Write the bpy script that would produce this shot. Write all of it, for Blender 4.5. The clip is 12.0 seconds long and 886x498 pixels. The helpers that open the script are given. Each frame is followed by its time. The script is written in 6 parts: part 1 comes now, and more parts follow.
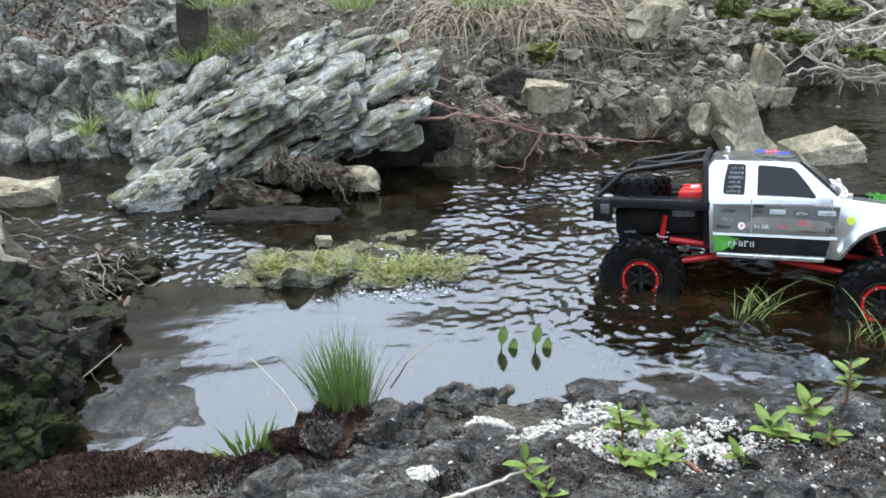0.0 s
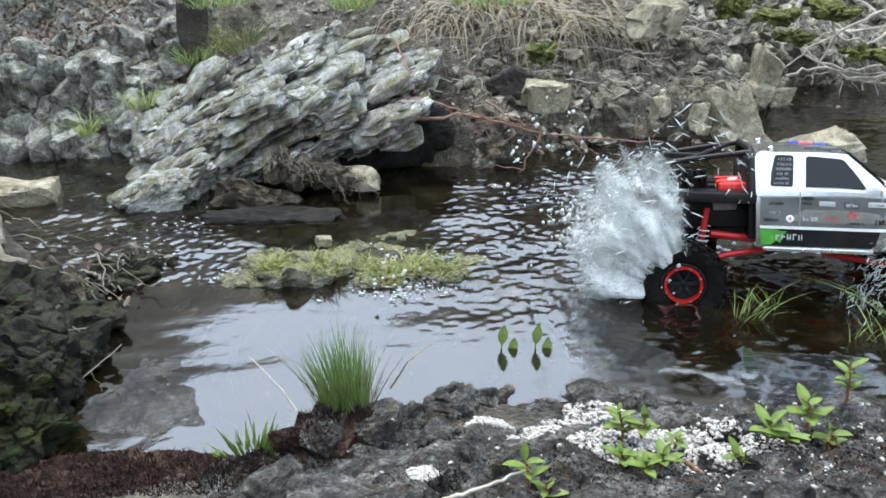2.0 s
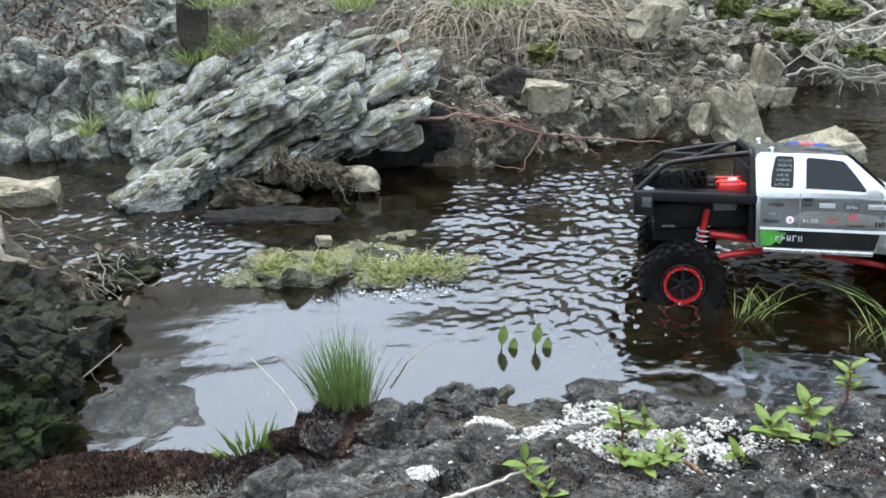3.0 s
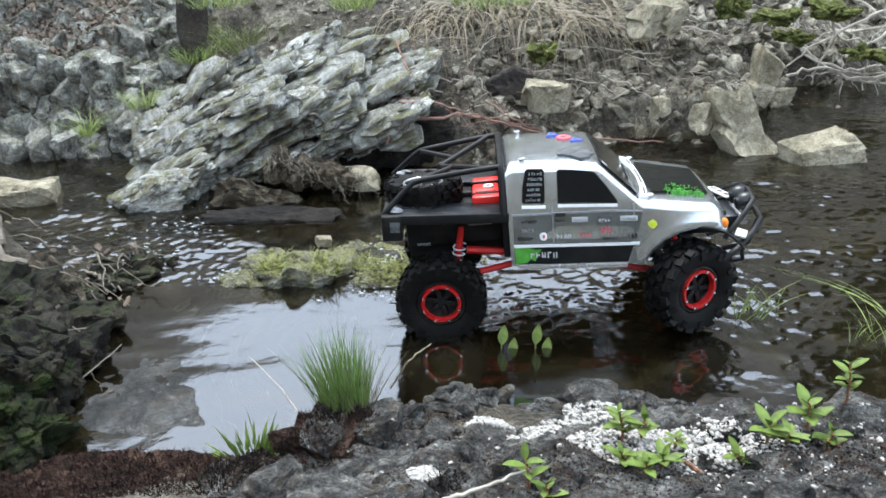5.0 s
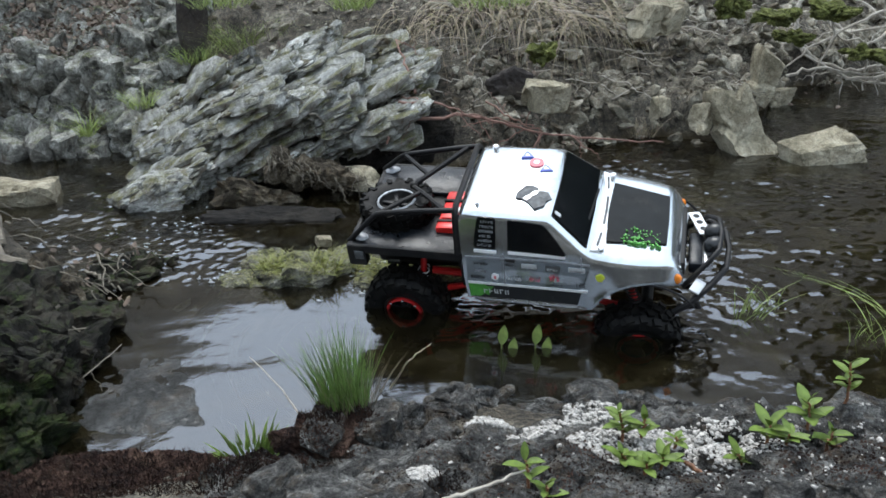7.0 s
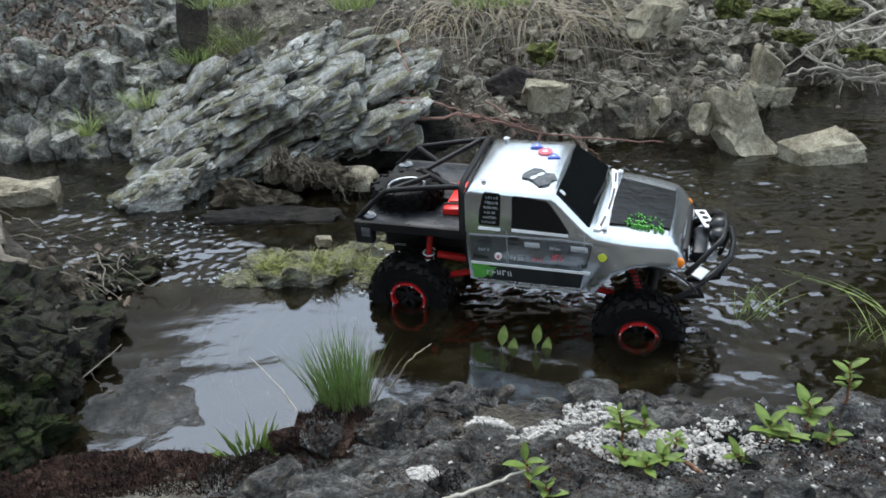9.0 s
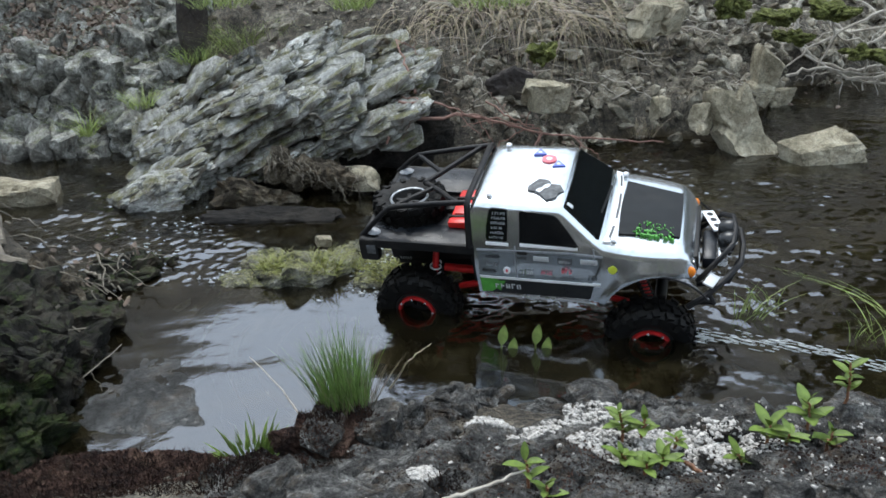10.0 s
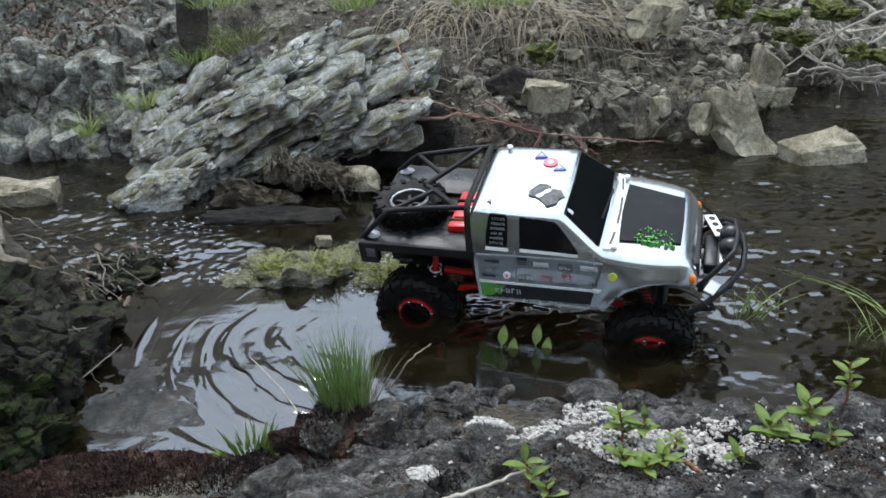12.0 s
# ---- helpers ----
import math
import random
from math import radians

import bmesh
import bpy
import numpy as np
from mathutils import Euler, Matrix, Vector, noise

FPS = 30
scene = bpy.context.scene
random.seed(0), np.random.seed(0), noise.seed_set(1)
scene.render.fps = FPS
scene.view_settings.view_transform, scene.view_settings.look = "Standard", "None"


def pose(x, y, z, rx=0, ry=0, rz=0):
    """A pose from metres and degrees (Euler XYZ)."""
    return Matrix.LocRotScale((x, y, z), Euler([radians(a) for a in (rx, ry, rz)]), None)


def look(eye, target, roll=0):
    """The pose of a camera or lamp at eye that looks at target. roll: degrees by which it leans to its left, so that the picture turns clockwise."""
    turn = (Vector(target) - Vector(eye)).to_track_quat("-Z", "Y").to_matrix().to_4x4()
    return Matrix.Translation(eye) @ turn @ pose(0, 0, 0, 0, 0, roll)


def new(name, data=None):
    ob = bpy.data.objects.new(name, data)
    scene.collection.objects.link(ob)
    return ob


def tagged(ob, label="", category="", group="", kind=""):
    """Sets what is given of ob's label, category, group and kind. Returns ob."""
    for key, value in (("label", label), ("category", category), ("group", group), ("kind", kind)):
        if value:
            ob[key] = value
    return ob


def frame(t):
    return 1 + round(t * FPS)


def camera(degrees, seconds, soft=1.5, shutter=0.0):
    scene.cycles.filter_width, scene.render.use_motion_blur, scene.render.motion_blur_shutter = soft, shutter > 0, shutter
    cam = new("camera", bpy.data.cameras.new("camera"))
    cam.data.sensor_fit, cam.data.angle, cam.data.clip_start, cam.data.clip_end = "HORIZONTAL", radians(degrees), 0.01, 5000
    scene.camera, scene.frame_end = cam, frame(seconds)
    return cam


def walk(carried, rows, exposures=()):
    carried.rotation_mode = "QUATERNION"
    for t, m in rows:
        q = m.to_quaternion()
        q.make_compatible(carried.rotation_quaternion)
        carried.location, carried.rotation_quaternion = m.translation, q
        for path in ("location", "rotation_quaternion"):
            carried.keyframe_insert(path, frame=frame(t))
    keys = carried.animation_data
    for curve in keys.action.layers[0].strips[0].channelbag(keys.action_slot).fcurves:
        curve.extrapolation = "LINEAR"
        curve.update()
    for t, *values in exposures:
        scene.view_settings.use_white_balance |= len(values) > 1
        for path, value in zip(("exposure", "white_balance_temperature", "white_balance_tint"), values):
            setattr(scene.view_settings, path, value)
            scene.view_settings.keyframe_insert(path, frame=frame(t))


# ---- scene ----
cam = camera(55, 12.0, soft=1.6)
EYE = (0.0, 0.0, 0.549)
VIEW = look(EYE, (0.0, math.cos(radians(25)), 0.549 - math.sin(radians(25))), -2)
walk(cam, [(0.0, VIEW), (12.0, VIEW)], [(0.0, 1.5), (3.2, 1.52), (4.8, 1.55), (5.2, 1.5), (5.5, 1.35), (6.3, 0.95), (7.0, 0.88), (12.0, 0.88)])

# ---- daylight: bright overcast sky, soft sun from the far right ----
world = bpy.data.worlds.new("overcast_sky")
world.use_nodes = True
scene.world = world
wn = world.node_tree.nodes
sky = wn.new("ShaderNodeTexSky")
sky.sky_type, sky.sun_disc = "NISHITA", False
sky.sun_elevation, sky.sun_rotation = radians(64), radians(-15)
sky.air_density, sky.dust_density, sky.ozone_density = 1.0, 3.0, 1.0
veil = wn.new("ShaderNodeMix")
veil.data_type = "RGBA"
veil.inputs[0].default_value = 0.7
veil.inputs[7].default_value = (8.7, 10.2, 11.8, 1)
world.node_tree.links.new(sky.outputs[0], veil.inputs[6])
world.node_tree.links.new(veil.outputs[2], wn["Background"].inputs[0])
wn["Background"].inputs[1].default_value = 0.12
sun = new("sun", bpy.data.lights.new("sun", "SUN"))
sun.data.energy, sun.data.angle, sun.data.color = 1.5, radians(22), (0.98, 1.0, 0.99)
sun.matrix_world = look((-0.45, 1.7, 3.6), (0, 0, 0))


# ---- noise on arrays ----
def hash3(i, j, k, seed=0):
    n = (i * 374761393 + j * 668265263 + k * 2147483647 + seed * 1274126177) & 0xFFFFFFFF
    n = ((n ^ (n >> 13)) * 1274126177) & 0xFFFFFFFF
    n = ((n ^ (n >> 16)) * 2246822519) & 0xFFFFFFFF
    return ((n ^ (n >> 15)) & 0xFFFFFF) / 16777215.0


def vnoise(p, seed=0):
    """Smooth noise from -1 to 1 at the rows of p (n x 3)."""
    i = np.floor(p).astype(np.int64)
    f = p - i
    f = f * f * f * (f * (f * 6 - 15) + 10)
    out = np.zeros(len(p))
    for a in (0, 1):
        for b in (0, 1):
            for c in (0, 1):
                w = (f[:, 0] if a else 1 - f[:, 0]) * (f[:, 1] if b else 1 - f[:, 1]) * (f[:, 2] if c else 1 - f[:, 2])
                out += w * hash3(i[:, 0] + a, i[:, 1] + b, i[:, 2] + c, seed)
    return out * 2 - 1


def fbm(p, octaves=4, seed=0, gain=0.5):
    out, amp = np.zeros(len(p)), 1.0
    for o in range(octaves):
        out += amp * vnoise(p, seed + 17 * o)
        p, amp = p * 2.03 + 11.7, amp * gain
    return out


def smooth(a, b, x):
    t = np.clip((x - a) / (b - a), 0, 1)
    return t * t * (3 - 2 * t)


# ---- materials ----
def nodes_of(name):
    m = bpy.data.materials.new(name)
    m.use_nodes = True
    t = m.node_tree
    return m, t, t.nodes["Principled BSDF"]


def add(t, kind, **values):
    n = t.nodes.new(kind)
    for k, v in values.items():
        n.inputs[k].default_value = v
    return n


def ramp(t, src, stops):
    r = t.nodes.new("ShaderNodeValToRGB")
    while len(r.color_ramp.elements) < len(stops):
        r.color_ramp.elements.new(0.5)
    for e, (p, c) in zip(r.color_ramp.elements, stops):
        e.position, e.color = p, (*c, 1) if len(c) == 3 else c
    t.links.new(src, r.inputs[0])
    return r.outputs[0]


def blend(t, fac, a, b, mode="MIX"):
    m = t.nodes.new("ShaderNodeMix")
    m.data_type, m.blend_type = "RGBA", mode
    for src, i in ((fac, 0), (a, 6), (b, 7)):
        if hasattr(src, "links"):
            t.links.new(src, m.inputs[i])
        else:
            m.inputs[i].default_value = src if i == 0 else (*src, 1)
    return m.outputs[2]


def coords(t, scale=(1, 1, 1), turn=(0, 0, 0)):
    c = t.nodes.new("ShaderNodeTexCoord")
    m = t.nodes.new("ShaderNodeMapping")
    m.inputs["Scale"].default_value, m.inputs["Rotation"].default_value = scale, turn
    t.links.new(c.outputs["Object"], m.inputs[0])
    return m.outputs[0]


def noise_of(t, vec, scale, detail=6.0, rough=0.6, warp=0.0):
    n = add(t, "ShaderNodeTexNoise", Scale=scale, Detail=detail, Roughness=rough, Distortion=warp)
    t.links.new(vec, n.inputs["Vector"])
    return n.outputs[0]


def bumped(t, b, height, strength, distance):
    n = add(t, "ShaderNodeBump", Strength=strength, Distance=distance)
    t.links.new(height, n.inputs["Height"])
    t.links.new(n.outputs[0], b.inputs["Normal"])


def plain(name, color, rough=0.5, metal=0.0, vary=0.12, scale=60, bump=0.0, coat=0.0, dirt=None, shine=0.5):
    m, t, b = nodes_of(name)
    v = coords(t)
    lo = tuple(c * (1 - vary) for c in color)
    hi = tuple(min(1, c * (1 + vary)) for c in color)
    n = noise_of(t, v, scale)
    col = ramp(t, n, [(0.3, lo), (0.7, hi)])
    if dirt:
        big = noise_of(t, v, scale * 0.35, 8, 0.7)
        col = blend(t, ramp(t, big, [(0.5, (0, 0, 0)), (0.68, (1, 1, 1))]), col, dirt)
    t.links.new(col, b.inputs["Base Color"])
    t.links.new(ramp(t, noise_of(t, v, scale * 0.5), [(0.2, (rough * 0.75,) * 3), (0.8, (min(1, rough * 1.3),) * 3)]), b.inputs["Roughness"])
    b.inputs["Metallic"].default_value, b.inputs["Coat Weight"].default_value, b.inputs["Specular IOR Level"].default_value = metal, coat, shine
    if bump:
        bumped(t, b, n, bump, 0.002)
    return m


def stone_mat(name, dark, mid, pale, moss=0.0, lichen=0.0, scale=1.0, squash=(1, 1, 1), turn=(0, 0, 0), rough=0.85, moss_color=(0.075, 0.09, 0.022), wet=0.0, brown=0.3, relief=1.0, speckle=0.55):
    """Weathered stone: broad tone, grain, dark pits, brown stains, pale lichen spots and moss on what faces up."""
    m, t, b = nodes_of(name)
    v, w = coords(t, squash, turn), coords(t)
    big = noise_of(t, v, 9 * scale, 10, 0.68, 0.5)
    fine = noise_of(t, v, 75 * scale, 8, 0.75, 0.4)
    grit = noise_of(t, w, 330, 5, 0.7)
    cells = add(t, "ShaderNodeTexVoronoi", Scale=26 * scale)
    cells.feature = "DISTANCE_TO_EDGE"
    bent = blend(t, 0.06, v, noise_of(t, w, 18 * scale, 5, 0.6), "ADD")
    t.links.new(bent, cells.inputs["Vector"])
    crack = ramp(t, cells.outputs["Distance"], [(0.0, (0.35, 0.35, 0.35)), (0.035, (1, 1, 1))])
    col = ramp(t, big, [(0.38, dark), (0.5, mid), (0.6, pale)])
    col = blend(t, speckle, col, ramp(t, fine, [(0.34, (0.12, 0.12, 0.11)), (0.47, (0.75, 0.75, 0.75)), (0.55, (1.05, 1.05, 1.05)), (0.66, (1.6, 1.6, 1.55))]), "MULTIPLY")
    col = blend(t, speckle * 0.8, col, ramp(t, grit, [(0.36, (0.3, 0.3, 0.3)), (0.5, (1, 1, 1)), (0.64, (1.5, 1.5, 1.45))]), "MULTIPLY")
    col = blend(t, 0.55, col, crack, "MULTIPLY")
    stain = noise_of(t, w, 14 * scale, 9, 0.72, 0.3)
    col = blend(t, ramp(t, stain, [(0.5, (0, 0, 0)), (0.64, (brown,) * 3)]), col, (0.1, 0.07, 0.042))
    if lichen:
        spots = noise_of(t, w, 55 * scale, 10, 0.8, 0.5)
        col = blend(t, ramp(t, spots, [(0.62 - 0.12 * lichen, (0, 0, 0)), (0.7 - 0.12 * lichen, (0.85, 0.85, 0.85))]), col, (0.46, 0.45, 0.4))
    if moss:
        g = t.nodes.new("ShaderNodeNewGeometry")
        s = t.nodes.new("ShaderNodeSeparateXYZ")
        t.links.new(g.outputs["Normal"], s.inputs[0])
        grow = noise_of(t, w, 24 * scale, 12, 0.78)
        mul = add(t, "ShaderNodeMath")
        mul.operation = "MULTIPLY_ADD"
        t.links.new(s.outputs[2], mul.inputs[0])
        mul.inputs[1].default_value = 0.14
        t.links.new(grow, mul.inputs[2])
        green = ramp(t, grit, [(0.36, tuple(c * 0.25 for c in moss_color)), (0.5, moss_color), (0.66, tuple(c * 2.0 for c in moss_color))])
        col = blend(t, ramp(t, mul.outputs[0], [(0.72 - 0.3 * moss, (0, 0, 0)), (0.86 - 0.28 * moss, (0.9, 0.9, 0.9))]), col, green)
    t.links.new(col, b.inputs["Base Color"])
    b.inputs["Roughness"].default_value = rough
    b.inputs["Specular IOR Level"].default_value = 0.25
    if wet:
        b.inputs["Coat Weight"].default_value, b.inputs["Coat Roughness"].default_value = wet, 0.15
    hgt = blend(t, 0.45, blend(t, 0.5, big, fine), blend(t, 0.5, fine, grit))
    hgt = blend(t, 0.35, hgt, crack, "MULTIPLY")
    bumped(t, b, hgt, 1.0, 0.016 * relief / scale ** 0.5)
    return m


GREY_ROCK = stone_mat("layered_grey_rock", (0.045, 0.042, 0.035), (0.34, 0.343, 0.322), (0.62, 0.625, 0.6), moss=0.52, lichen=0.3, brown=0.85, speckle=0.45, relief=0.7, squash=(1, 1, 1.8), turn=(0, radians(26), 0), moss_color=(0.085, 0.083, 0.026))
CLIFF_ROCK = stone_mat("weathered_cliff_rock", (0.04, 0.038, 0.032), (0.31, 0.306, 0.275), (0.55, 0.55, 0.515), moss=0.45, lichen=0.2, brown=0.8, speckle=0.6, relief=0.9)
PALE_CRUST = stone_mat("pale_lichen_crust", (0.36, 0.36, 0.34), (0.5, 0.505, 0.48), (0.6, 0.605, 0.58), scale=3, brown=0.15, speckle=0.3, relief=0.5)
NEAR_ROCK = stone_mat("dark_lichened_rock", (0.022, 0.021, 0.02), (0.09, 0.088, 0.084), (0.23, 0.226, 0.214), lichen=0.16, scale=3.2, brown=0.6, speckle=0.85, relief=1.4)
STONE = stone_mat("tan_stone", (0.16, 0.14, 0.095), (0.32, 0.285, 0.205), (0.44, 0.405, 0.31), lichen=0.1, scale=1.5, speckle=0.4, brown=0.4, relief=0.6)
RUBBLE = stone_mat("bank_rubble", (0.06, 0.053, 0.04), (0.2, 0.182, 0.14), (0.42, 0.395, 0.325), scale=1.6, brown=0.6, speckle=0.5, relief=0.6, lichen=0.1)
MOSSY = stone_mat("mossy_wet_stone", (0.05, 0.048, 0.038), (0.17, 0.165, 0.13), (0.36, 0.35, 0.3), moss=0.62, scale=2.2, wet=0.12, rough=0.7, moss_color=(0.15, 0.15, 0.05))
# wet mossy rock, its colour lowered to hold the left bank's deep shade
SHADED_WET = stone_mat("shaded_wet_rock", (0.006, 0.0055, 0.0045), (0.02, 0.018, 0.014), (0.045, 0.041, 0.033), moss=0.45, scale=1.8, wet=0.0, rough=0.85, moss_color=(0.022, 0.034, 0.006))
# near-black so that the shade under the outcrop is in the colour
SHADE_BLACK = stone_mat("shade_black_rock", (0.005, 0.0045, 0.004), (0.012, 0.0105, 0.009), (0.03, 0.026, 0.021), scale=2, wet=0.0, rough=0.8, brown=0.05)
# brown earth tone with the shade of gully and recess mixed in
SHADE_BROWN = stone_mat("shade_brown_rock", (0.03, 0.025, 0.023), (0.05, 0.043, 0.04), (0.08, 0.07, 0.063), scale=0.8, brown=0.2, speckle=0.2, relief=0.4)
EARTH = stone_mat("bank_earth", (0.03, 0.024, 0.017), (0.085, 0.07, 0.05), (0.19, 0.165, 0.125), moss=0.1, scale=2.4, rough=0.95, brown=0.7)


def ground_mat():
    m, t, b = nodes_of("stream_ground")
    w = coords(t)
    big, fine = noise_of(t, w, 12, 8, 0.65, 0.4), noise_of(t, w, 95, 6, 0.7)
    soil = ramp(t, big, [(0.3, (0.03, 0.025, 0.018)), (0.5, (0.09, 0.078, 0.06)), (0.7, (0.21, 0.195, 0.16))])
    grit = noise_of(t, w, 340, 5, 0.7)
    soil = blend(t, 0.9, soil, ramp(t, fine, [(0.36, (0.15, 0.14, 0.13)), (0.5, (0.9, 0.9, 0.9)), (0.64, (1.6, 1.55, 1.45))]), "MULTIPLY")
    soil = blend(t, 0.8, soil, ramp(t, grit, [(0.36, (0.25, 0.25, 0.25)), (0.5, (1, 1, 1)), (0.64, (1.7, 1.65, 1.55))]), "MULTIPLY")
    bed = ramp(t, big, [(0.3, (0.02, 0.014, 0.006)), (0.5, (0.06, 0.042, 0.018)), (0.66, (0.1, 0.075, 0.035)), (0.8, (0.15, 0.13, 0.08))])
    g = t.nodes.new("ShaderNodeNewGeometry")
    s = t.nodes.new("ShaderNodeSeparateXYZ")
    t.links.new(g.outputs["Position"], s.inputs[0])
    col = blend(t, ramp(t, s.outputs[2], [(0.0, (0, 0, 0)), (0.02, (1, 1, 1))]), bed, soil)
    t.links.new(col, b.inputs["Base Color"])
    b.inputs["Roughness"].default_value = 0.9
    bumped(t, b, blend(t, 0.5, fine, grit), 1.0, 0.012)
    return m


# grey stone darkened to paint the dull reflection lying over it
REFLECTION_STONE = stone_mat("dull_reflection_stone", (0.022, 0.022, 0.02), (0.055, 0.056, 0.055), (0.105, 0.107, 0.106), scale=1.6, wet=0.08, rough=0.6, brown=0.35)
HEATH = stone_mat("red_brown_moss", (0.01, 0.005, 0.004), (0.032, 0.014, 0.01), (0.095, 0.055, 0.04), scale=4, rough=1.0, brown=0.3)
# moss colour lowered too, for the shade on the left bank
DARK_MOSS = stone_mat("dark_green_moss", (0.004, 0.006, 0.0015), (0.01, 0.017, 0.003), (0.026, 0.042, 0.007), scale=4, rough=1.0, brown=0.2)
GREEN_MOSS = stone_mat("green_moss", (0.05, 0.055, 0.018), (0.11, 0.125, 0.035), (0.19, 0.21, 0.065), scale=4, rough=1.0, brown=0.2)
GROUND = ground_mat()


def water_mat():
    m = bpy.data.materials.new("brown_stream_water")
    m.use_nodes = True
    t = m.node_tree
    t.nodes.remove(t.nodes["Principled BSDF"])
    w = coords(t, (1, 1.7, 1), (0, 0, radians(14)))
    waves = blend(t, 0.3, noise_of(t, w, 9, 3, 0.5, 1.2), noise_of(t, w, 34, 3, 0.5, 0.8))
    bm = add(t, "ShaderNodeBump", Strength=0.09, Distance=0.008)
    t.links.new(waves, bm.inputs["Height"])
    clear = add(t, "ShaderNodeBsdfTransparent", Color=(0.74, 0.64, 0.43, 1))
    gloss = add(t, "ShaderNodeBsdfGlossy", Roughness=0.07, Color=(0.92, 0.94, 0.98, 1))
    fres = add(t, "ShaderNodeFresnel", IOR=2.2)
    murk = add(t, "ShaderNodeBsdfDiffuse")
    t.links.new(ramp(t, noise_of(t, coords(t), 11, 8, 0.7, 0.6), [(0.36, (0.004, 0.003, 0.0015)), (0.5, (0.009, 0.007, 0.003)), (0.64, (0.028, 0.023, 0.011))]), murk.inputs["Color"])
    body = add(t, "ShaderNodeMixShader", Fac=0.62)
    t.links.new(clear.outputs[0], body.inputs[1])
    t.links.new(murk.outputs[0], body.inputs[2])
    mix = t.nodes.new("ShaderNodeMixShader")
    for n in (gloss, fres):
        t.links.new(bm.outputs[0], n.inputs["Normal"])
    t.links.new(fres.outputs[0], mix.inputs[0])
    t.links.new(body.outputs[0], mix.inputs[1])
    t.links.new(gloss.outputs[0], mix.inputs[2])
    t.links.new(mix.outputs[0], t.nodes["Material Output"].inputs[0])
    return m


WATER = water_mat()


# ---- mesh helpers ----
def mesh_of(name, verts, faces, material, flat=False):
    me = bpy.data.meshes.new(name)
    me.from_pydata([tuple(v) for v in verts], [], faces)
    if not flat:
        me.polygons.foreach_set("use_smooth", [True] * len(me.polygons))
    if material:
        me.materials.append(material)
    me.update()
    return me


def from_bm(name, bm, material, flat=False, sharp=40):
    me = bpy.data.meshes.new(name)
    bm.normal_update()
    for f in bm.faces:
        f.smooth = not flat
    for e in bm.edges:
        if len(e.link_faces) == 2 and e.calc_face_angle(0) > radians(sharp):
            e.smooth = False
    bm.to_mesh(me)
    bm.free()
    if material:
        me.materials.append(material)
    return me


def part(name, bm, material, parent, label="", flat=False):
    """Links a bmesh as one mesh object under a thing or a part."""
    ob = new(name, from_bm(name, bm, material, flat) if isinstance(bm, bmesh.types.BMesh) else bm)
    ob.parent = parent
    return tagged(ob, label)


def grid_mesh(name, xs, ys, z, material):
    """A sheet over the lines xs and ys with heights z (len(ys) x len(xs))."""
    X, Y = np.meshgrid(xs, ys)
    v = np.stack([X.ravel(), Y.ravel(), z.ravel()], 1)
    nx, ny = len(xs), len(ys)
    i = (np.arange(ny - 1)[:, None] * nx + np.arange(nx - 1)[None, :]).ravel()
    f = np.stack([i, i + 1, i + nx + 1, i + nx], 1)
    return mesh_of(name, v.tolist(), f.tolist(), material)


def spread(lo, hi, step, reach, count):
    """Lines evenly spaced from lo to hi, and ever wider ones out to reach."""
    mid = np.arange(lo, hi + step / 2, step)
    out = np.geomspace(step, reach, count)
    return np.concatenate([lo - out[::-1], mid, mid[-1] + out])


BALLS = {}


def ball(level):
    if level not in BALLS:
        bm = bmesh.new()
        bmesh.ops.create_icosphere(bm, subdivisions=level, radius=1)
        BALLS[level] = (np.array([v.co[:] for v in bm.verts]), [[v.index for v in f.verts] for f in bm.faces])
        bm.free()
    return BALLS[level]


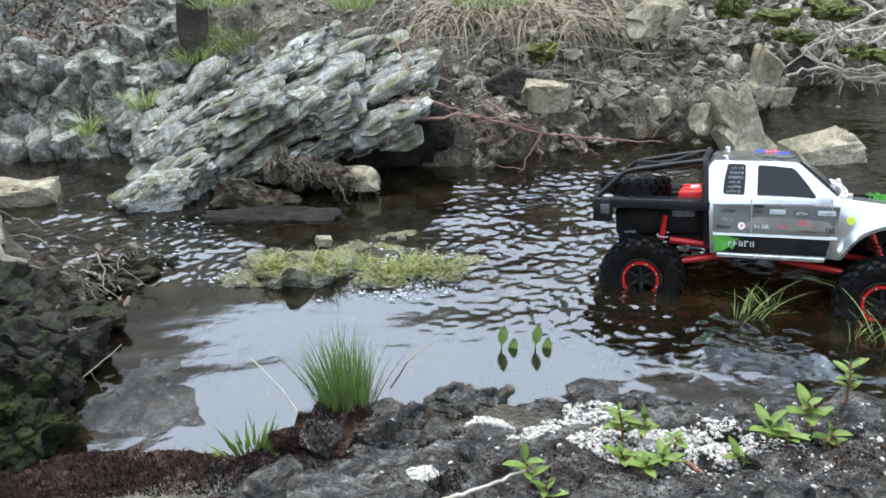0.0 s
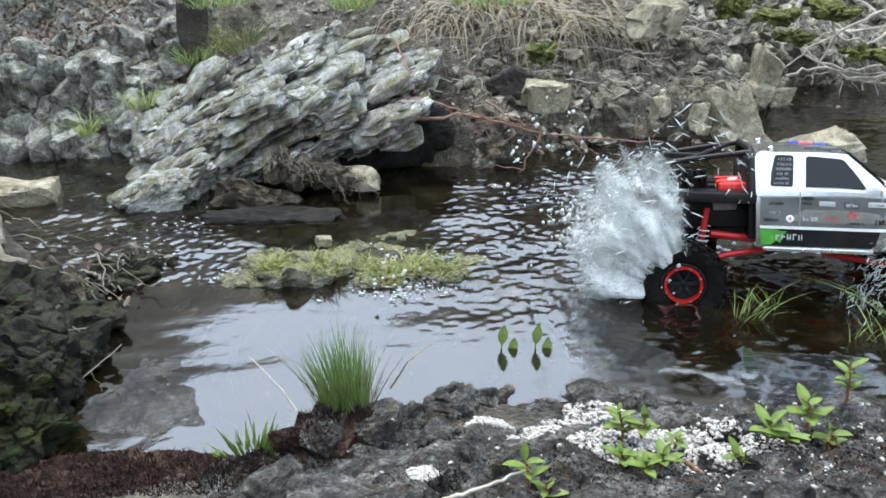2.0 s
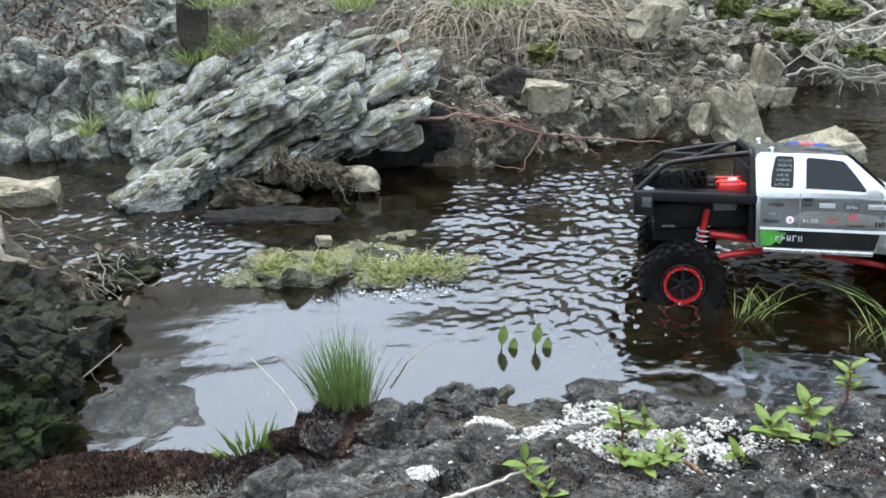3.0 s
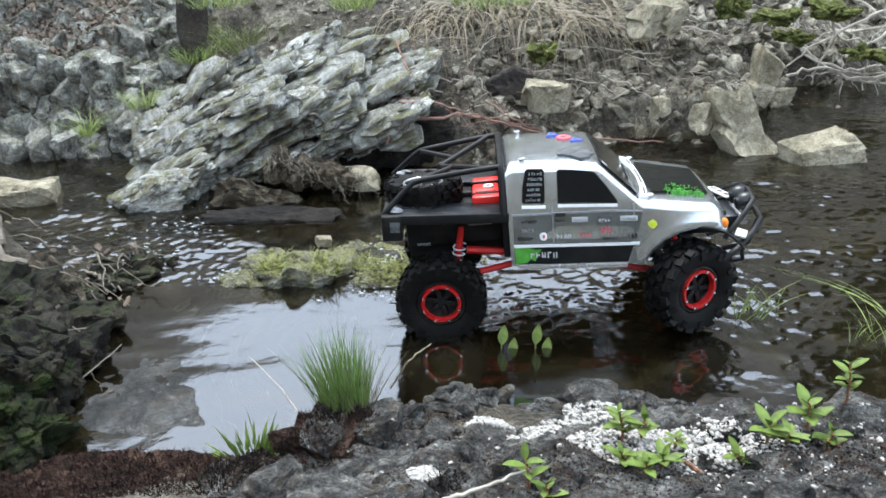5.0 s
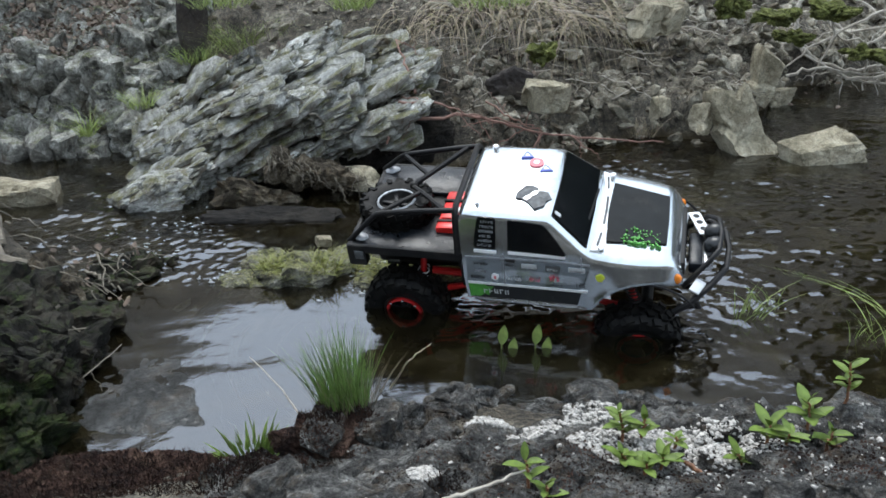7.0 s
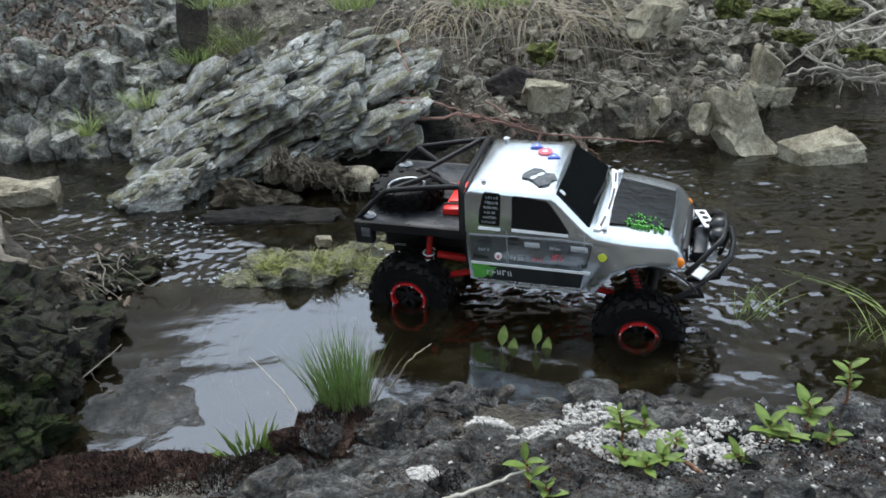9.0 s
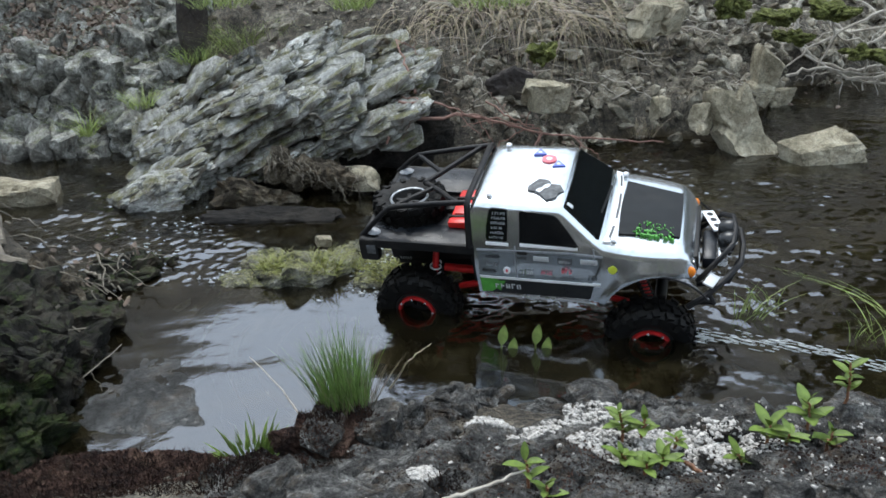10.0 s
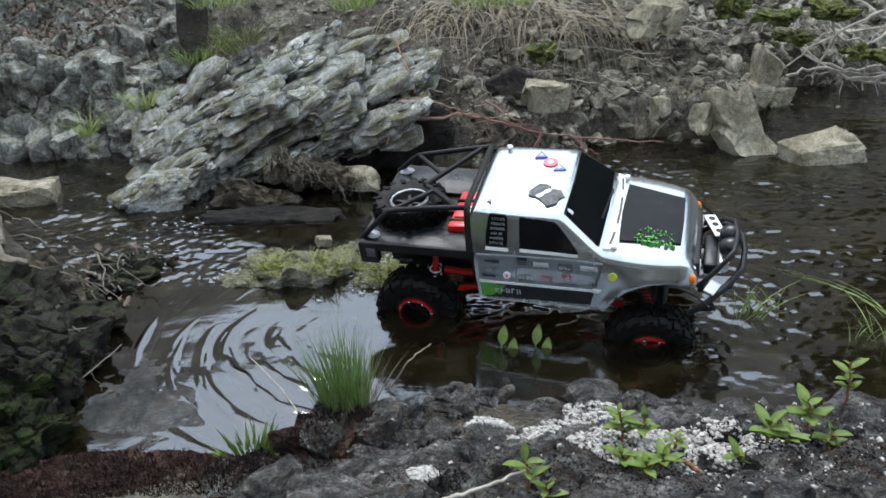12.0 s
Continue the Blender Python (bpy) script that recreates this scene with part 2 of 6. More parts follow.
def rock_shape(level, size, seed, planes=11, blocky=0.75, rough=0.09, strata=0.0, layer=0.02, grain=9.0, chips=0, chip=0.01, platy=1.0):
    """An angular stone: a ball cut by random planes, roughened; strata adds stepped layers across its local z."""
    rng = np.random.default_rng(seed)
    d, faces = ball(level)
    n = rng.normal(size=(planes, 3))
    n /= np.linalg.norm(n, axis=1)[:, None]
    n = np.concatenate([n, np.array([(1, 0, 0), (-1, 0, 0), (0, 1, 0), (0, -1, 0), (0, 0, 1), (0, 0, -1)]) + rng.normal(size=(6, 3)) * 0.14])
    n /= np.linalg.norm(n, axis=1)[:, None]
    dist = np.concatenate([rng.uniform(0.78, 1.05, planes), rng.uniform(0.72, 0.95, 6)])
    r = (dist[None, :] / np.maximum(d @ n.T, 1e-3)).min(1)
    r = np.minimum(r, 1.5) * blocky + (1 - blocky) * 0.9
    s = np.array(size)
    p = d * r[:, None] * s
    big = float(max(size))
    p = p * (1 + rough * fbm(p / big * 2.3 + seed * 3.1, 5, seed))[:, None]
    if strata:
        warp = 0.35 * layer * 2.5 * fbm(p / big * 2.0 + 5.5 + seed, 3, seed + 3)
        q = (p[:, 2] + warp) / layer
        k = np.floor(q)
        cell = np.floor(p[:, 0] / (layer * 4.5) + 3.7 * hash3(k.astype(np.int64), 0 * k.astype(np.int64), 0 * k.astype(np.int64), seed + 9))
        step = hash3(k.astype(np.int64), cell.astype(np.int64), np.zeros(len(k), np.int64), seed + 5) - 0.5
        edge = np.clip(np.minimum(q - k, 1 - q + k) * 6, 0, 1)
        out = p * np.array([1.0, 1.0, 0.15])
        out /= np.linalg.norm(out, axis=1)[:, None] + 1e-6
        p = p + out * (strata * layer * (step * 1.6 + 0.35 * (edge - 1)))[:, None]
    if chips:
        # broken facets: each cell of the surface stands proud or sunk, with a crack round it
        wob = np.stack([fbm(p / big * 5 + 3.3 * k + seed, 3, seed + 40 + k) for k in range(3)], 1) * big * 0.05
        q = (p + wob) * np.array([1, 1, platy])
        seeds = q[rng.choice(len(q), chips, replace=False)]
        dist2 = (q ** 2).sum(1)[:, None] - 2 * q @ seeds.T + (seeds ** 2).sum(1)[None, :]
        order = np.partition(dist2, 1, axis=1)
        gap = np.sqrt(np.maximum(order[:, 1], 0)) - np.sqrt(np.maximum(order[:, 0], 0))
        own = rng.uniform(-1, 1, chips)[dist2.argmin(1)]
        tilt = rng.normal(size=(chips, 3))[dist2.argmin(1)] * 0.35
        lift = own + ((q - seeds[dist2.argmin(1)]) * tilt).sum(1) / (chip * 2.5)
        p = p + d * (chip * lift - 0.6 * chip * np.exp(-gap / (chip * 0.28)))[:, None]
    p = p + d * (0.012 * big * fbm(p / big * grain + seed, 4, seed + 7))[:, None]
    return p, faces


def rock(name, loc, turn, size, seed, material, level=4, label="", category="rock", group="", flat=True, **kw):
    p, faces = rock_shape(level, size, seed, **kw)
    ob = new(name, mesh_of(name, p.tolist(), faces, material, flat))
    ob.matrix_world = pose(*loc, *turn)
    return tagged(ob, label, category, group)


# ---- the ground: stream bed and banks in one sheet ----
NEAR_X = (-1.5, -0.6, -0.35, -0.2, -0.12, 0.0, 0.06, 0.13, 0.25, 0.36, 0.46, 1.2)
NEAR_Y = (0.63, 0.65, 0.66, 0.66, 0.71, 0.76, 0.77, 0.75, 0.73, 0.71, 0.69, 0.64)
FAR_X = (-3.0, -0.91, -0.65, -0.5, -0.1, 0.13, 0.25, 0.58, 0.65, 0.77, 0.97, 1.4, 4.0)
FAR_Y = (1.8, 1.76, 1.72, 1.62, 1.58, 1.57, 1.64, 1.66, 1.72, 1.93, 2.1, 2.16, 2.3)
LEFT_Y = (0.0, 0.6, 0.9, 1.0, 1.12, 1.24, 1.34)
LEFT_X = (-0.44, -0.45, -0.5, -0.47, -0.56, -0.72, -1.6)


def ground_height(x, y):
    shape = np.shape(x)
    x, y = np.ravel(x), np.ravel(y)
    p = np.stack([x, y, 0 * x], 1)
    wob = 0.02 * fbm(p * 9, 4, 2)
    dn = np.interp(x, NEAR_X, NEAR_Y) - y + wob
    df = y - np.interp(x, FAR_X, FAR_Y) + wob * 1.5
    dl = np.where(y < 1.34, np.interp(y, LEFT_Y, LEFT_X) - x, -1.0) + wob
    m = np.maximum(np.maximum(dn, df), dl)
    bed = -0.085 * smooth(0.0, 0.13, -m) - 0.012 + 0.018 * fbm(p * 6, 5, 4)
    near = 0.015 * smooth(0, 0.03, dn) + 0.12 * np.clip(dn, 0, 0.8) + 0.02 * fbm(p * 7, 5, 6) * smooth(0, 0.1, dn)
    # last term: unseen slope behind the camera, added to darken what faces it
    near = near + 0.1 * np.clip(dn - 0.8, 0, 40) + 0.5 * np.clip(dn - 1.4, 0, 18)
    ratio = x / np.maximum(y, 0.5)
    slope = 0.53 + 0.3 * smooth(0.3, 0.42, -ratio) + 0.34 * smooth(0.2, 0.34, ratio)
    far = 0.05 * smooth(0, 0.05, df) + 0.47 * np.clip(df, 0, 0.45) + slope * np.clip(df - 0.45, 0, 24) + 0.03 * fbm(p * 5, 6, 8) * smooth(0, 0.1, df)
    far = far + 0.012 * np.abs(fbm(p * 26, 4, 12)) * smooth(0, 0.06, df)
    # the 1.5 term is an unseen steep rise, added to shade the left bank
    left = 0.03 * smooth(0, 0.03, dl) + 0.35 * np.clip(dl, 0, 0.5) + 1.5 * np.clip(dl - 0.16, 0, 0.7) * smooth(1.3, 1.05, y) + 0.1 * np.clip(dl - 0.5, 0, 40) + 0.03 * fbm(p * 6, 5, 9)
    z = bed.copy()
    for d, h in ((dn, near), (df, far), (dl, left)):
        z = np.where(d > 0, np.maximum(z, h * smooth(0, 0.02, d) + (1 - smooth(0, 0.02, d)) * bed), z)
    return z.reshape(shape)


gx, gy = spread(-1.15, 1.3, 0.0085, 90, 26), spread(0.3, 2.5, 0.0085, 90, 26)
GX, GY = np.meshgrid(gx, gy)
ground = tagged(new("ground", grid_mesh("ground", gx, gy, ground_height(GX, GY), GROUND)), "brown earthy stream bed and stony banks", "ground", kind="structure")


def ground_z(x, y):
    return float(ground_height(np.array([x]), np.array([y]))[0])


# ---- water ----
wx, wy = spread(-0.9, 1.0, 0.0042, 60, 24), np.concatenate([np.arange(0.5, 2.2, 0.0042), np.arange(2.2, 3.2, 0.06)])
WX, WY = np.meshgrid(wx, wy)
wp = np.stack([WX.ravel(), WY.ravel(), 0 * WX.ravel()], 1)
rapid = 0.35 * (smooth(0.1, 0.3, WX) * smooth(0.72, 0.85, WY)).ravel() + (smooth(-0.06, 0.06, WX) * smooth(0.56, 0.34, WX) * smooth(0.84, 0.98, WY) * smooth(1.66, 1.45, WY)).ravel() + 0.9 * (smooth(-0.75, -0.65, WX) * smooth(-0.25, -0.4, WX) * smooth(1.05, 1.15, WY)).ravel() + 0.5 * (smooth(0.42, 0.6, WX) * smooth(0.9, 1.05, WY) * smooth(1.55, 1.35, WY)).ravel()
wz = (0.0008 + 0.001 * rapid) * fbm(wp * np.array([6, 13, 1]), 3, 21) + rapid * (0.0014 * np.abs(fbm(wp * np.array([40, 54, 1]), 2, 25)) + 0.0011 * fbm(wp * np.array([85, 110, 1]), 2, 26))
water = tagged(new("water", grid_mesh("water", wx, wy, wz.reshape(WX.shape), WATER)), "shallow brown stream water reflecting the pale sky", "water", kind="structure")

# ---- large rocks ----
def built(name, loc, turn, label, category="rock"):
    ob = tagged(new(name), label, category)
    ob.matrix_world = pose(*loc, *turn)
    return ob


def rock_part(parent, name, loc, turn, size, seed, material, level=6, **kw):
    p, faces = rock_shape(level, size, seed, **kw)
    ob = new(name, mesh_of(name, p.tolist(), faces, material, True))
    ob.parent = parent
    ob.matrix_basis = parent.matrix_world.inverted() @ pose(*loc, *turn)
    return ob


from mathutils.bvhtree import BVHTree


def tree_of(obs):
    """All faces of the things in one search tree."""
    vs, fs = [], []
    for ob in obs:
        n = len(vs)
        vs += [ob.matrix_world @ v.co for v in ob.data.vertices]
        fs += [[n + i for i in f.vertices] for f in ob.data.polygons]
    return BVHTree.FromPolygons(vs, fs)


SLAB = dict(planes=5, blocky=0.96, rough=0.05, strata=0.8, layer=0.016, grain=16, chips=46, chip=0.007, platy=2.6)
outcrop = built("rock_outcrop", (-0.362, 1.575, 0), (0, 0, 0), "large tilted grey outcrop of layered rock overhanging the stream")
SLABS = []
for at, turn, size, seed in (
        ((-0.311, 1.62, 0.027), (2, -17, 3), (0.31, 0.16, 0.042), 31), ((-0.364, 1.67, 0.08), (5, -20, -4), (0.29, 0.19, 0.045), 32), ((-0.409, 1.72, 0.121), (2, -23, 2), (0.24, 0.13, 0.04), 33),
        ((-0.325, 1.78, 0.127), (0, -16, 0), (0.22, 0.12, 0.034), 34), ((-0.206, 1.8, 0.154), (-2, -10, 6), (0.18, 0.12, 0.034), 35), ((-0.151, 1.66, 0.116), (4, -14, -6), (0.17, 0.11, 0.04), 36),
        ((-0.465, 1.56, 0.025), (4, -25, 8), (0.15, 0.14, 0.045), 37), ((-0.496, 1.46, -0.003), (2, -20, 0), (0.1, 0.1, 0.05), 38), ((-0.53, 1.68, 0.06), (2, -28, 5), (0.11, 0.12, 0.04), 39), ((-0.155, 1.74, 0.142), (2, -12, 0), (0.15, 0.09, 0.028), 40)):
    SLABS.append(rock_part(outcrop, "slab", at, turn, size, seed, GREY_ROCK, 7 if size[0] > 0.28 else 6 if size[0] > 0.12 else 5, **SLAB))
# flakes of the layered face: thin plates that dip with the beds, each standing a little proud
bpy.context.view_layer.update()
face_tree = tree_of(SLABS)
rng = random.Random(4)
FLAKES = [[rock_shape(lv, size, 500 + 10 * lv + k, planes=6, blocky=1.0, rough=0.025) for k, size in enumerate(((1, 0.5, 0.2), (1, 0.65, 0.24), (1, 0.8, 0.17), (1, 0.45, 0.28), (1, 0.6, 0.14)))] for lv in (2, 3)]
FLAKES = [[(p * 0.03, f) for p, f in kinds] for kinds in FLAKES]
FLAKE_MESH = [mesh_of("flake", p.tolist(), f, GREY_ROCK, True) for p, f in FLAKES[1]]
V, F, made, count = [], [], 0, 0
for k in range(9000):
    way = Vector((rng.gauss(0, 0.12), 1.0, rng.choice((-0.15, -0.4, -0.8)))).normalized()
    x, z = rng.uniform(-0.62, -0.02), -0.01 + 0.28 * rng.random() ** 1.4
    hit = face_tree.ray_cast(Vector((x, 1.62, z)) - way * 0.7, way)
    if not hit[0] or hit[1].y > 0.25 or hit[0].z < 0.004 or hit[0].x < -0.575:
        continue
    long = rng.choice((0.02, 0.028, 0.036, 0.046)) if k % 3 == 0 else rng.uniform(0.006, 0.018)
    q = pose(*(hit[0] - hit[1] * long * rng.uniform(-0.06, 0.1)), rng.uniform(5, 40), rng.gauss(-25, 7), rng.gauss(0, 14)) @ Matrix.Scale(long / 0.03 * rng.uniform(0.8, 1.2), 4)
    if k % 3 == 0 and made < 170:
        ob = new("flake", FLAKE_MESH[made % 5])
        ob.parent = outcrop
        ob.matrix_basis = outcrop.matrix_world.inverted() @ q
        made += 1
    elif k % 3 and count < 1300:
        p, f = FLAKES[0][k % 5]
        F.append(np.array(f) + len(V) * len(p))
        V.append(p @ np.array(q.to_3x3()).T + np.array(q.translation) - np.array(outcrop.matrix_world.translation))
        count += 1
chipped = new("flake_crust", mesh_of("flake_crust", np.concatenate(V).tolist(), np.concatenate(F).tolist(), GREY_ROCK, True))
chipped.parent = outcrop
tagged(chipped, kind="stuff")
for x, z, sx, sz, seed in ((-0.2, 0.165, 0.034, 0.022, 1), (-0.13, 0.178, 0.026, 0.014, 2), (-0.285, 0.122, 0.012, 0.012, 3), (-0.305, 0.103, 0.022, 0.009, 4), (-0.43, 0.16, 0.03, 0.008, 5)):
    hit = face_tree.ray_cast(Vector((x, 1.1, z + 0.12)), Vector((0, 1, -0.24)).normalized())
    if hit[0]:
        rock_part(outcrop, "pale_patch", tuple(hit[0] - hit[1] * 0.001), (52, -24, 0), (sx, sz, 0.005), 700 + seed, PALE_CRUST, 4, planes=12, blocky=0.8, rough=0.12)

rock("earth_clump", (-0.233, 1.5, -0.006), (0, 5, 0), (0.1, 0.06, 0.035), 47, EARTH, level=6, label="brown clump of earth and roots under the overhang", category="earth", planes=12, blocky=0.5, rough=0.45, grain=14, chips=120, chip=0.008)
rock("earth_bank", (-0.003, 1.76, -0.03), (0, 0, 0), (0.1, 0.08, 0.055), 48, EARTH, level=5, label="dark crumbling earth bank under the overhang", category="earth", planes=12, blocky=0.5, rough=0.45, grain=14)
# solid muddy lump; its dark tone paints the recess's shade
rock("earth_hollow", (0.146, 1.67, 0.128), (0, 0, 8), (0.05, 0.02, 0.035), 157, SHADE_BROWN, 4, "mud-brown lump coloured dark for the shaded hollow in the bank", "earth", planes=12, blocky=0.5, rough=0.2)
rock("earth_bank", (0.063, 1.72, 0.039), (0, 0, 0), (0.16, 0.1, 0.075), 49, EARTH, level=6, label="crumbling brown earth bank with roots", category="earth", planes=12, blocky=0.5, rough=0.4, grain=16, chips=140, chip=0.009)
rock("earth_clump", (-0.324, 1.4, 0.01), (0, 12, 4), (0.085, 0.03, 0.028), 156, EARTH, 5, "brown earth bank under the outcrop", "earth", planes=14, blocky=0.5, rough=0.35, grain=24, chips=60, chip=0.006)
rock("earth_clump", (-0.262, 1.425, 0.05), (0, 24, 10), (0.055, 0.03, 0.034), 151, EARTH, 5, "brown earth and roots under the outcrop", "earth", planes=14, blocky=0.5, rough=0.35, grain=24, chips=60, chip=0.006)
rock("earth_clump", (-0.2, 1.42, 0.036), (0, 14, -4), (0.06, 0.026, 0.022), 155, EARTH, 5, "brown earth and roots under the outcrop", "earth", planes=14, blocky=0.5, rough=0.3, grain=24, chips=50, chip=0.005)
rock("earth_clump", (-0.145, 1.425, 0.026), (0, 4, -8), (0.042, 0.026, 0.021), 152, STONE, 5, "rounded brown stone in the earth under the outcrop", "earth", planes=8, blocky=0.6, rough=0.1, grain=14)
# these rocks fill the hollow; their black paints its deep shade
rock("hollow_rock", (-0.15, 1.56, 0.03), (0, -14, 0), (0.11, 0.03, 0.05), 153, SHADE_BLACK, 5, "black-coloured rock standing in for the shade in the hollow under the outcrop", "rock", planes=12, blocky=0.5, rough=0.3)
rock("hollow_rock", (-0.05, 1.58, 0.05), (0, -10, 0), (0.085, 0.03, 0.06), 154, SHADE_BLACK, 5, "black-coloured rock standing in for the shade in the hollow under the outcrop", "rock", planes=12, blocky=0.5, rough=0.3)
# black shelf painted as the shadow line along the outcrop's foot
rock("wet_shelf", (-0.3, 1.335, -0.003), (0, 0, -3), (0.17, 0.035, 0.016), 50, SHADE_BLACK, level=5, label="black-coloured rock shelf standing in for the shadow line at the waterline", planes=12, blocky=0.6, rough=0.4)

face = built("cliff", (-0.784, 1.725, 0), (0, 0, 0), "rough grey rock wall with moss and lichen behind the stream")
rng = random.Random(12)
for k in range(190):
    u, v = rng.random(), rng.random()
    s = rng.uniform(0.02, 0.058)
    rock_part(face, "stone", (-1.14 + 0.6 * u, 1.71 + 0.4 * v, ground_z(-1.14 + 0.6 * u, 1.71 + 0.4 * v) + 0.035 * rng.random()), (rng.uniform(-20, 20), rng.uniform(-35, 35), rng.uniform(0, 360)), (s, s * 0.8, s * rng.uniform(0.9, 1.7)), 300 + k, CLIFF_ROCK, 4, planes=6, blocky=0.98, rough=0.06, strata=0.4, layer=0.016, grain=14, chips=10, chip=0.004)

rng = random.Random(13)
for k in range(60):
    x, y = rng.uniform(-1.12, -0.72), rng.uniform(1.68, 1.86)
    s = rng.uniform(0.018, 0.045)
    rock_part(face, "stone", (x, y, max(0.0, ground_z(x, y)) + 0.02 * rng.random()), (rng.uniform(-20, 20), rng.uniform(-35, 35), rng.uniform(0, 360)), (s, s * 0.8, s * rng.uniform(0.9, 1.6)), 800 + k, CLIFF_ROCK, 3, planes=6, blocky=1.0, rough=0.05)

for at, turn, size, seed, label in (
        ((0.585, 1.6, 0.045), (-24, -20, 10), (0.045, 0.028, 0.075), 41, "squared tan stone standing at the water's edge"), ((0.721, 1.519, 0.005), (0, -9, 10), (0.078, 0.042, 0.036), 44, "flat pale stone lying in the stream"),
        ((0.772, 1.9, 0.012), (0, 0, 30), (0.032, 0.03, 0.03), 45, "small pale stone at the water's edge"), ((0.695, 1.784, 0.09), (0, 10, 0), (0.028, 0.03, 0.055), 46, "upright grey stone on the bank"),
        ((-0.777, 1.465, 0), (0, 0, 10), (0.07, 0.055, 0.03), 57, "pale stone with washed leaves in the stream"), ((0.198, 1.514, 0.14), (0, 0, 0), (0.04, 0.03, 0.032), 58, "lichened yellowish stone in the bank"),
        ((0.437, 1.716, 0.24), (0, 0, 20), (0.05, 0.04, 0.04), 59, "mossy stone on the bank"), ((0.42, 1.561, 0.1), (0, 0, 50), (0.02, 0.018, 0.02), 60, "pale broken stone on the bank"), ((0.513, 1.612, 0.06), (0, 20, 50), (0.02, 0.02, 0.034), 63, "dark split stone on the bank")):
    rock("stone_block", at, turn, size, seed, STONE, 4, label, "stone", "stones by the stream", planes=1, blocky=1.0, rough=0.03, chips=4, chip=0.002)

for at, size, seed in (((-0.206, 1.121, -0.006), (0.085, 0.06, 0.036), 51), ((-0.285, 1.1, -0.006), (0.05, 0.032, 0.018), 52), ((-0.085, 1.08, -0.004), (0.05, 0.03, 0.018), 54), ((-0.042, 1.117, -0.004), (0.055, 0.035, 0.02), 55),
                       ((0.003, 1.092, -0.006), (0.045, 0.03, 0.018), 56), ((-0.117, 1.196, -0.008), (0.06, 0.028, 0.016), 90), ((-0.066, 1.238, -0.01), (0.05, 0.025, 0.015), 91), ((-0.282, 1.095, -0.004), (0.04, 0.02, 0.012), 92), ((0.038, 1.138, -0.01), (0.05, 0.03, 0.016), 93)):
    rock("mossy_stone", at, (0, 0, seed * 9 % 40 - 20), (size[0], size[1], size[2] * (1 if seed == 51 else 0.75)), seed, MOSSY, 5, "low stone with wet yellow-green moss in the stream", "stone", "mossy stones in the stream", planes=14, blocky=0.55, rough=0.22, grain=16, chips=30, chip=0.003)

# left bank rocks: the shade that lies on them is in their colour
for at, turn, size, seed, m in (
        ((-0.558, 0.924, 0.04), (0, 0, 20), (0.1, 0.1, 0.075), 61, SHADED_WET), ((-0.493, 0.804, 0), (0, 0, 0), (0.085, 0.08, 0.045), 62, SHADED_WET), ((-0.527, 1.015, 0.03), (0, 24, -30), (0.075, 0.04, 0.035), 64, EARTH),
        ((-0.482, 0.986, 0.01), (0, 8, 10), (0.06, 0.05, 0.03), 65, SHADED_WET), ((-0.487, 1.103, 0), (0, 0, 30), (0.07, 0.05, 0.02), 66, SHADED_WET), ((-0.461, 0.875, 0.01), (0, 14, 0), (0.045, 0.045, 0.035), 67, SHADED_WET), ((-0.459, 0.812, 0.05), (10, 20, 0), (0.05, 0.04, 0.035), 68, SHADED_WET), ((-0.459, 1.169, -0.006), (0, 0, 0), (0.06, 0.03, 0.016), 69, SHADED_WET)):
    rock("bank_rock", at, turn, size, seed, m, 5, "wet mossy rock darkened for the shaded bank", group="rocks on the dark bank", strata=0.4, layer=0.016, rough=0.15, grain=20, chips=70, chip=0.009)

# sunken slab whose dark colour imitates a reflection on the pool
rock("flat_stone", (-0.345, 0.82, -0.0105), (0, 0, 16), (0.085, 0.14, 0.0135), 58, REFLECTION_STONE, 6, "submerged grey stone darkened to imitate the dull reflection at the pool's edge", "stone", planes=14, blocky=0.6, rough=0.05, grain=8)
# lump added where the gully lies in shade, painted dark for it
rock("gully_rock", (-0.522, 1.87, 0.234), (0, 6, 20), (0.036, 0.03, 0.1), 158, SHADE_BROWN, 4, "dark brown lump standing in for the shaded gully of the cliff", planes=10, blocky=0.6, rough=0.08)
NEAR = []
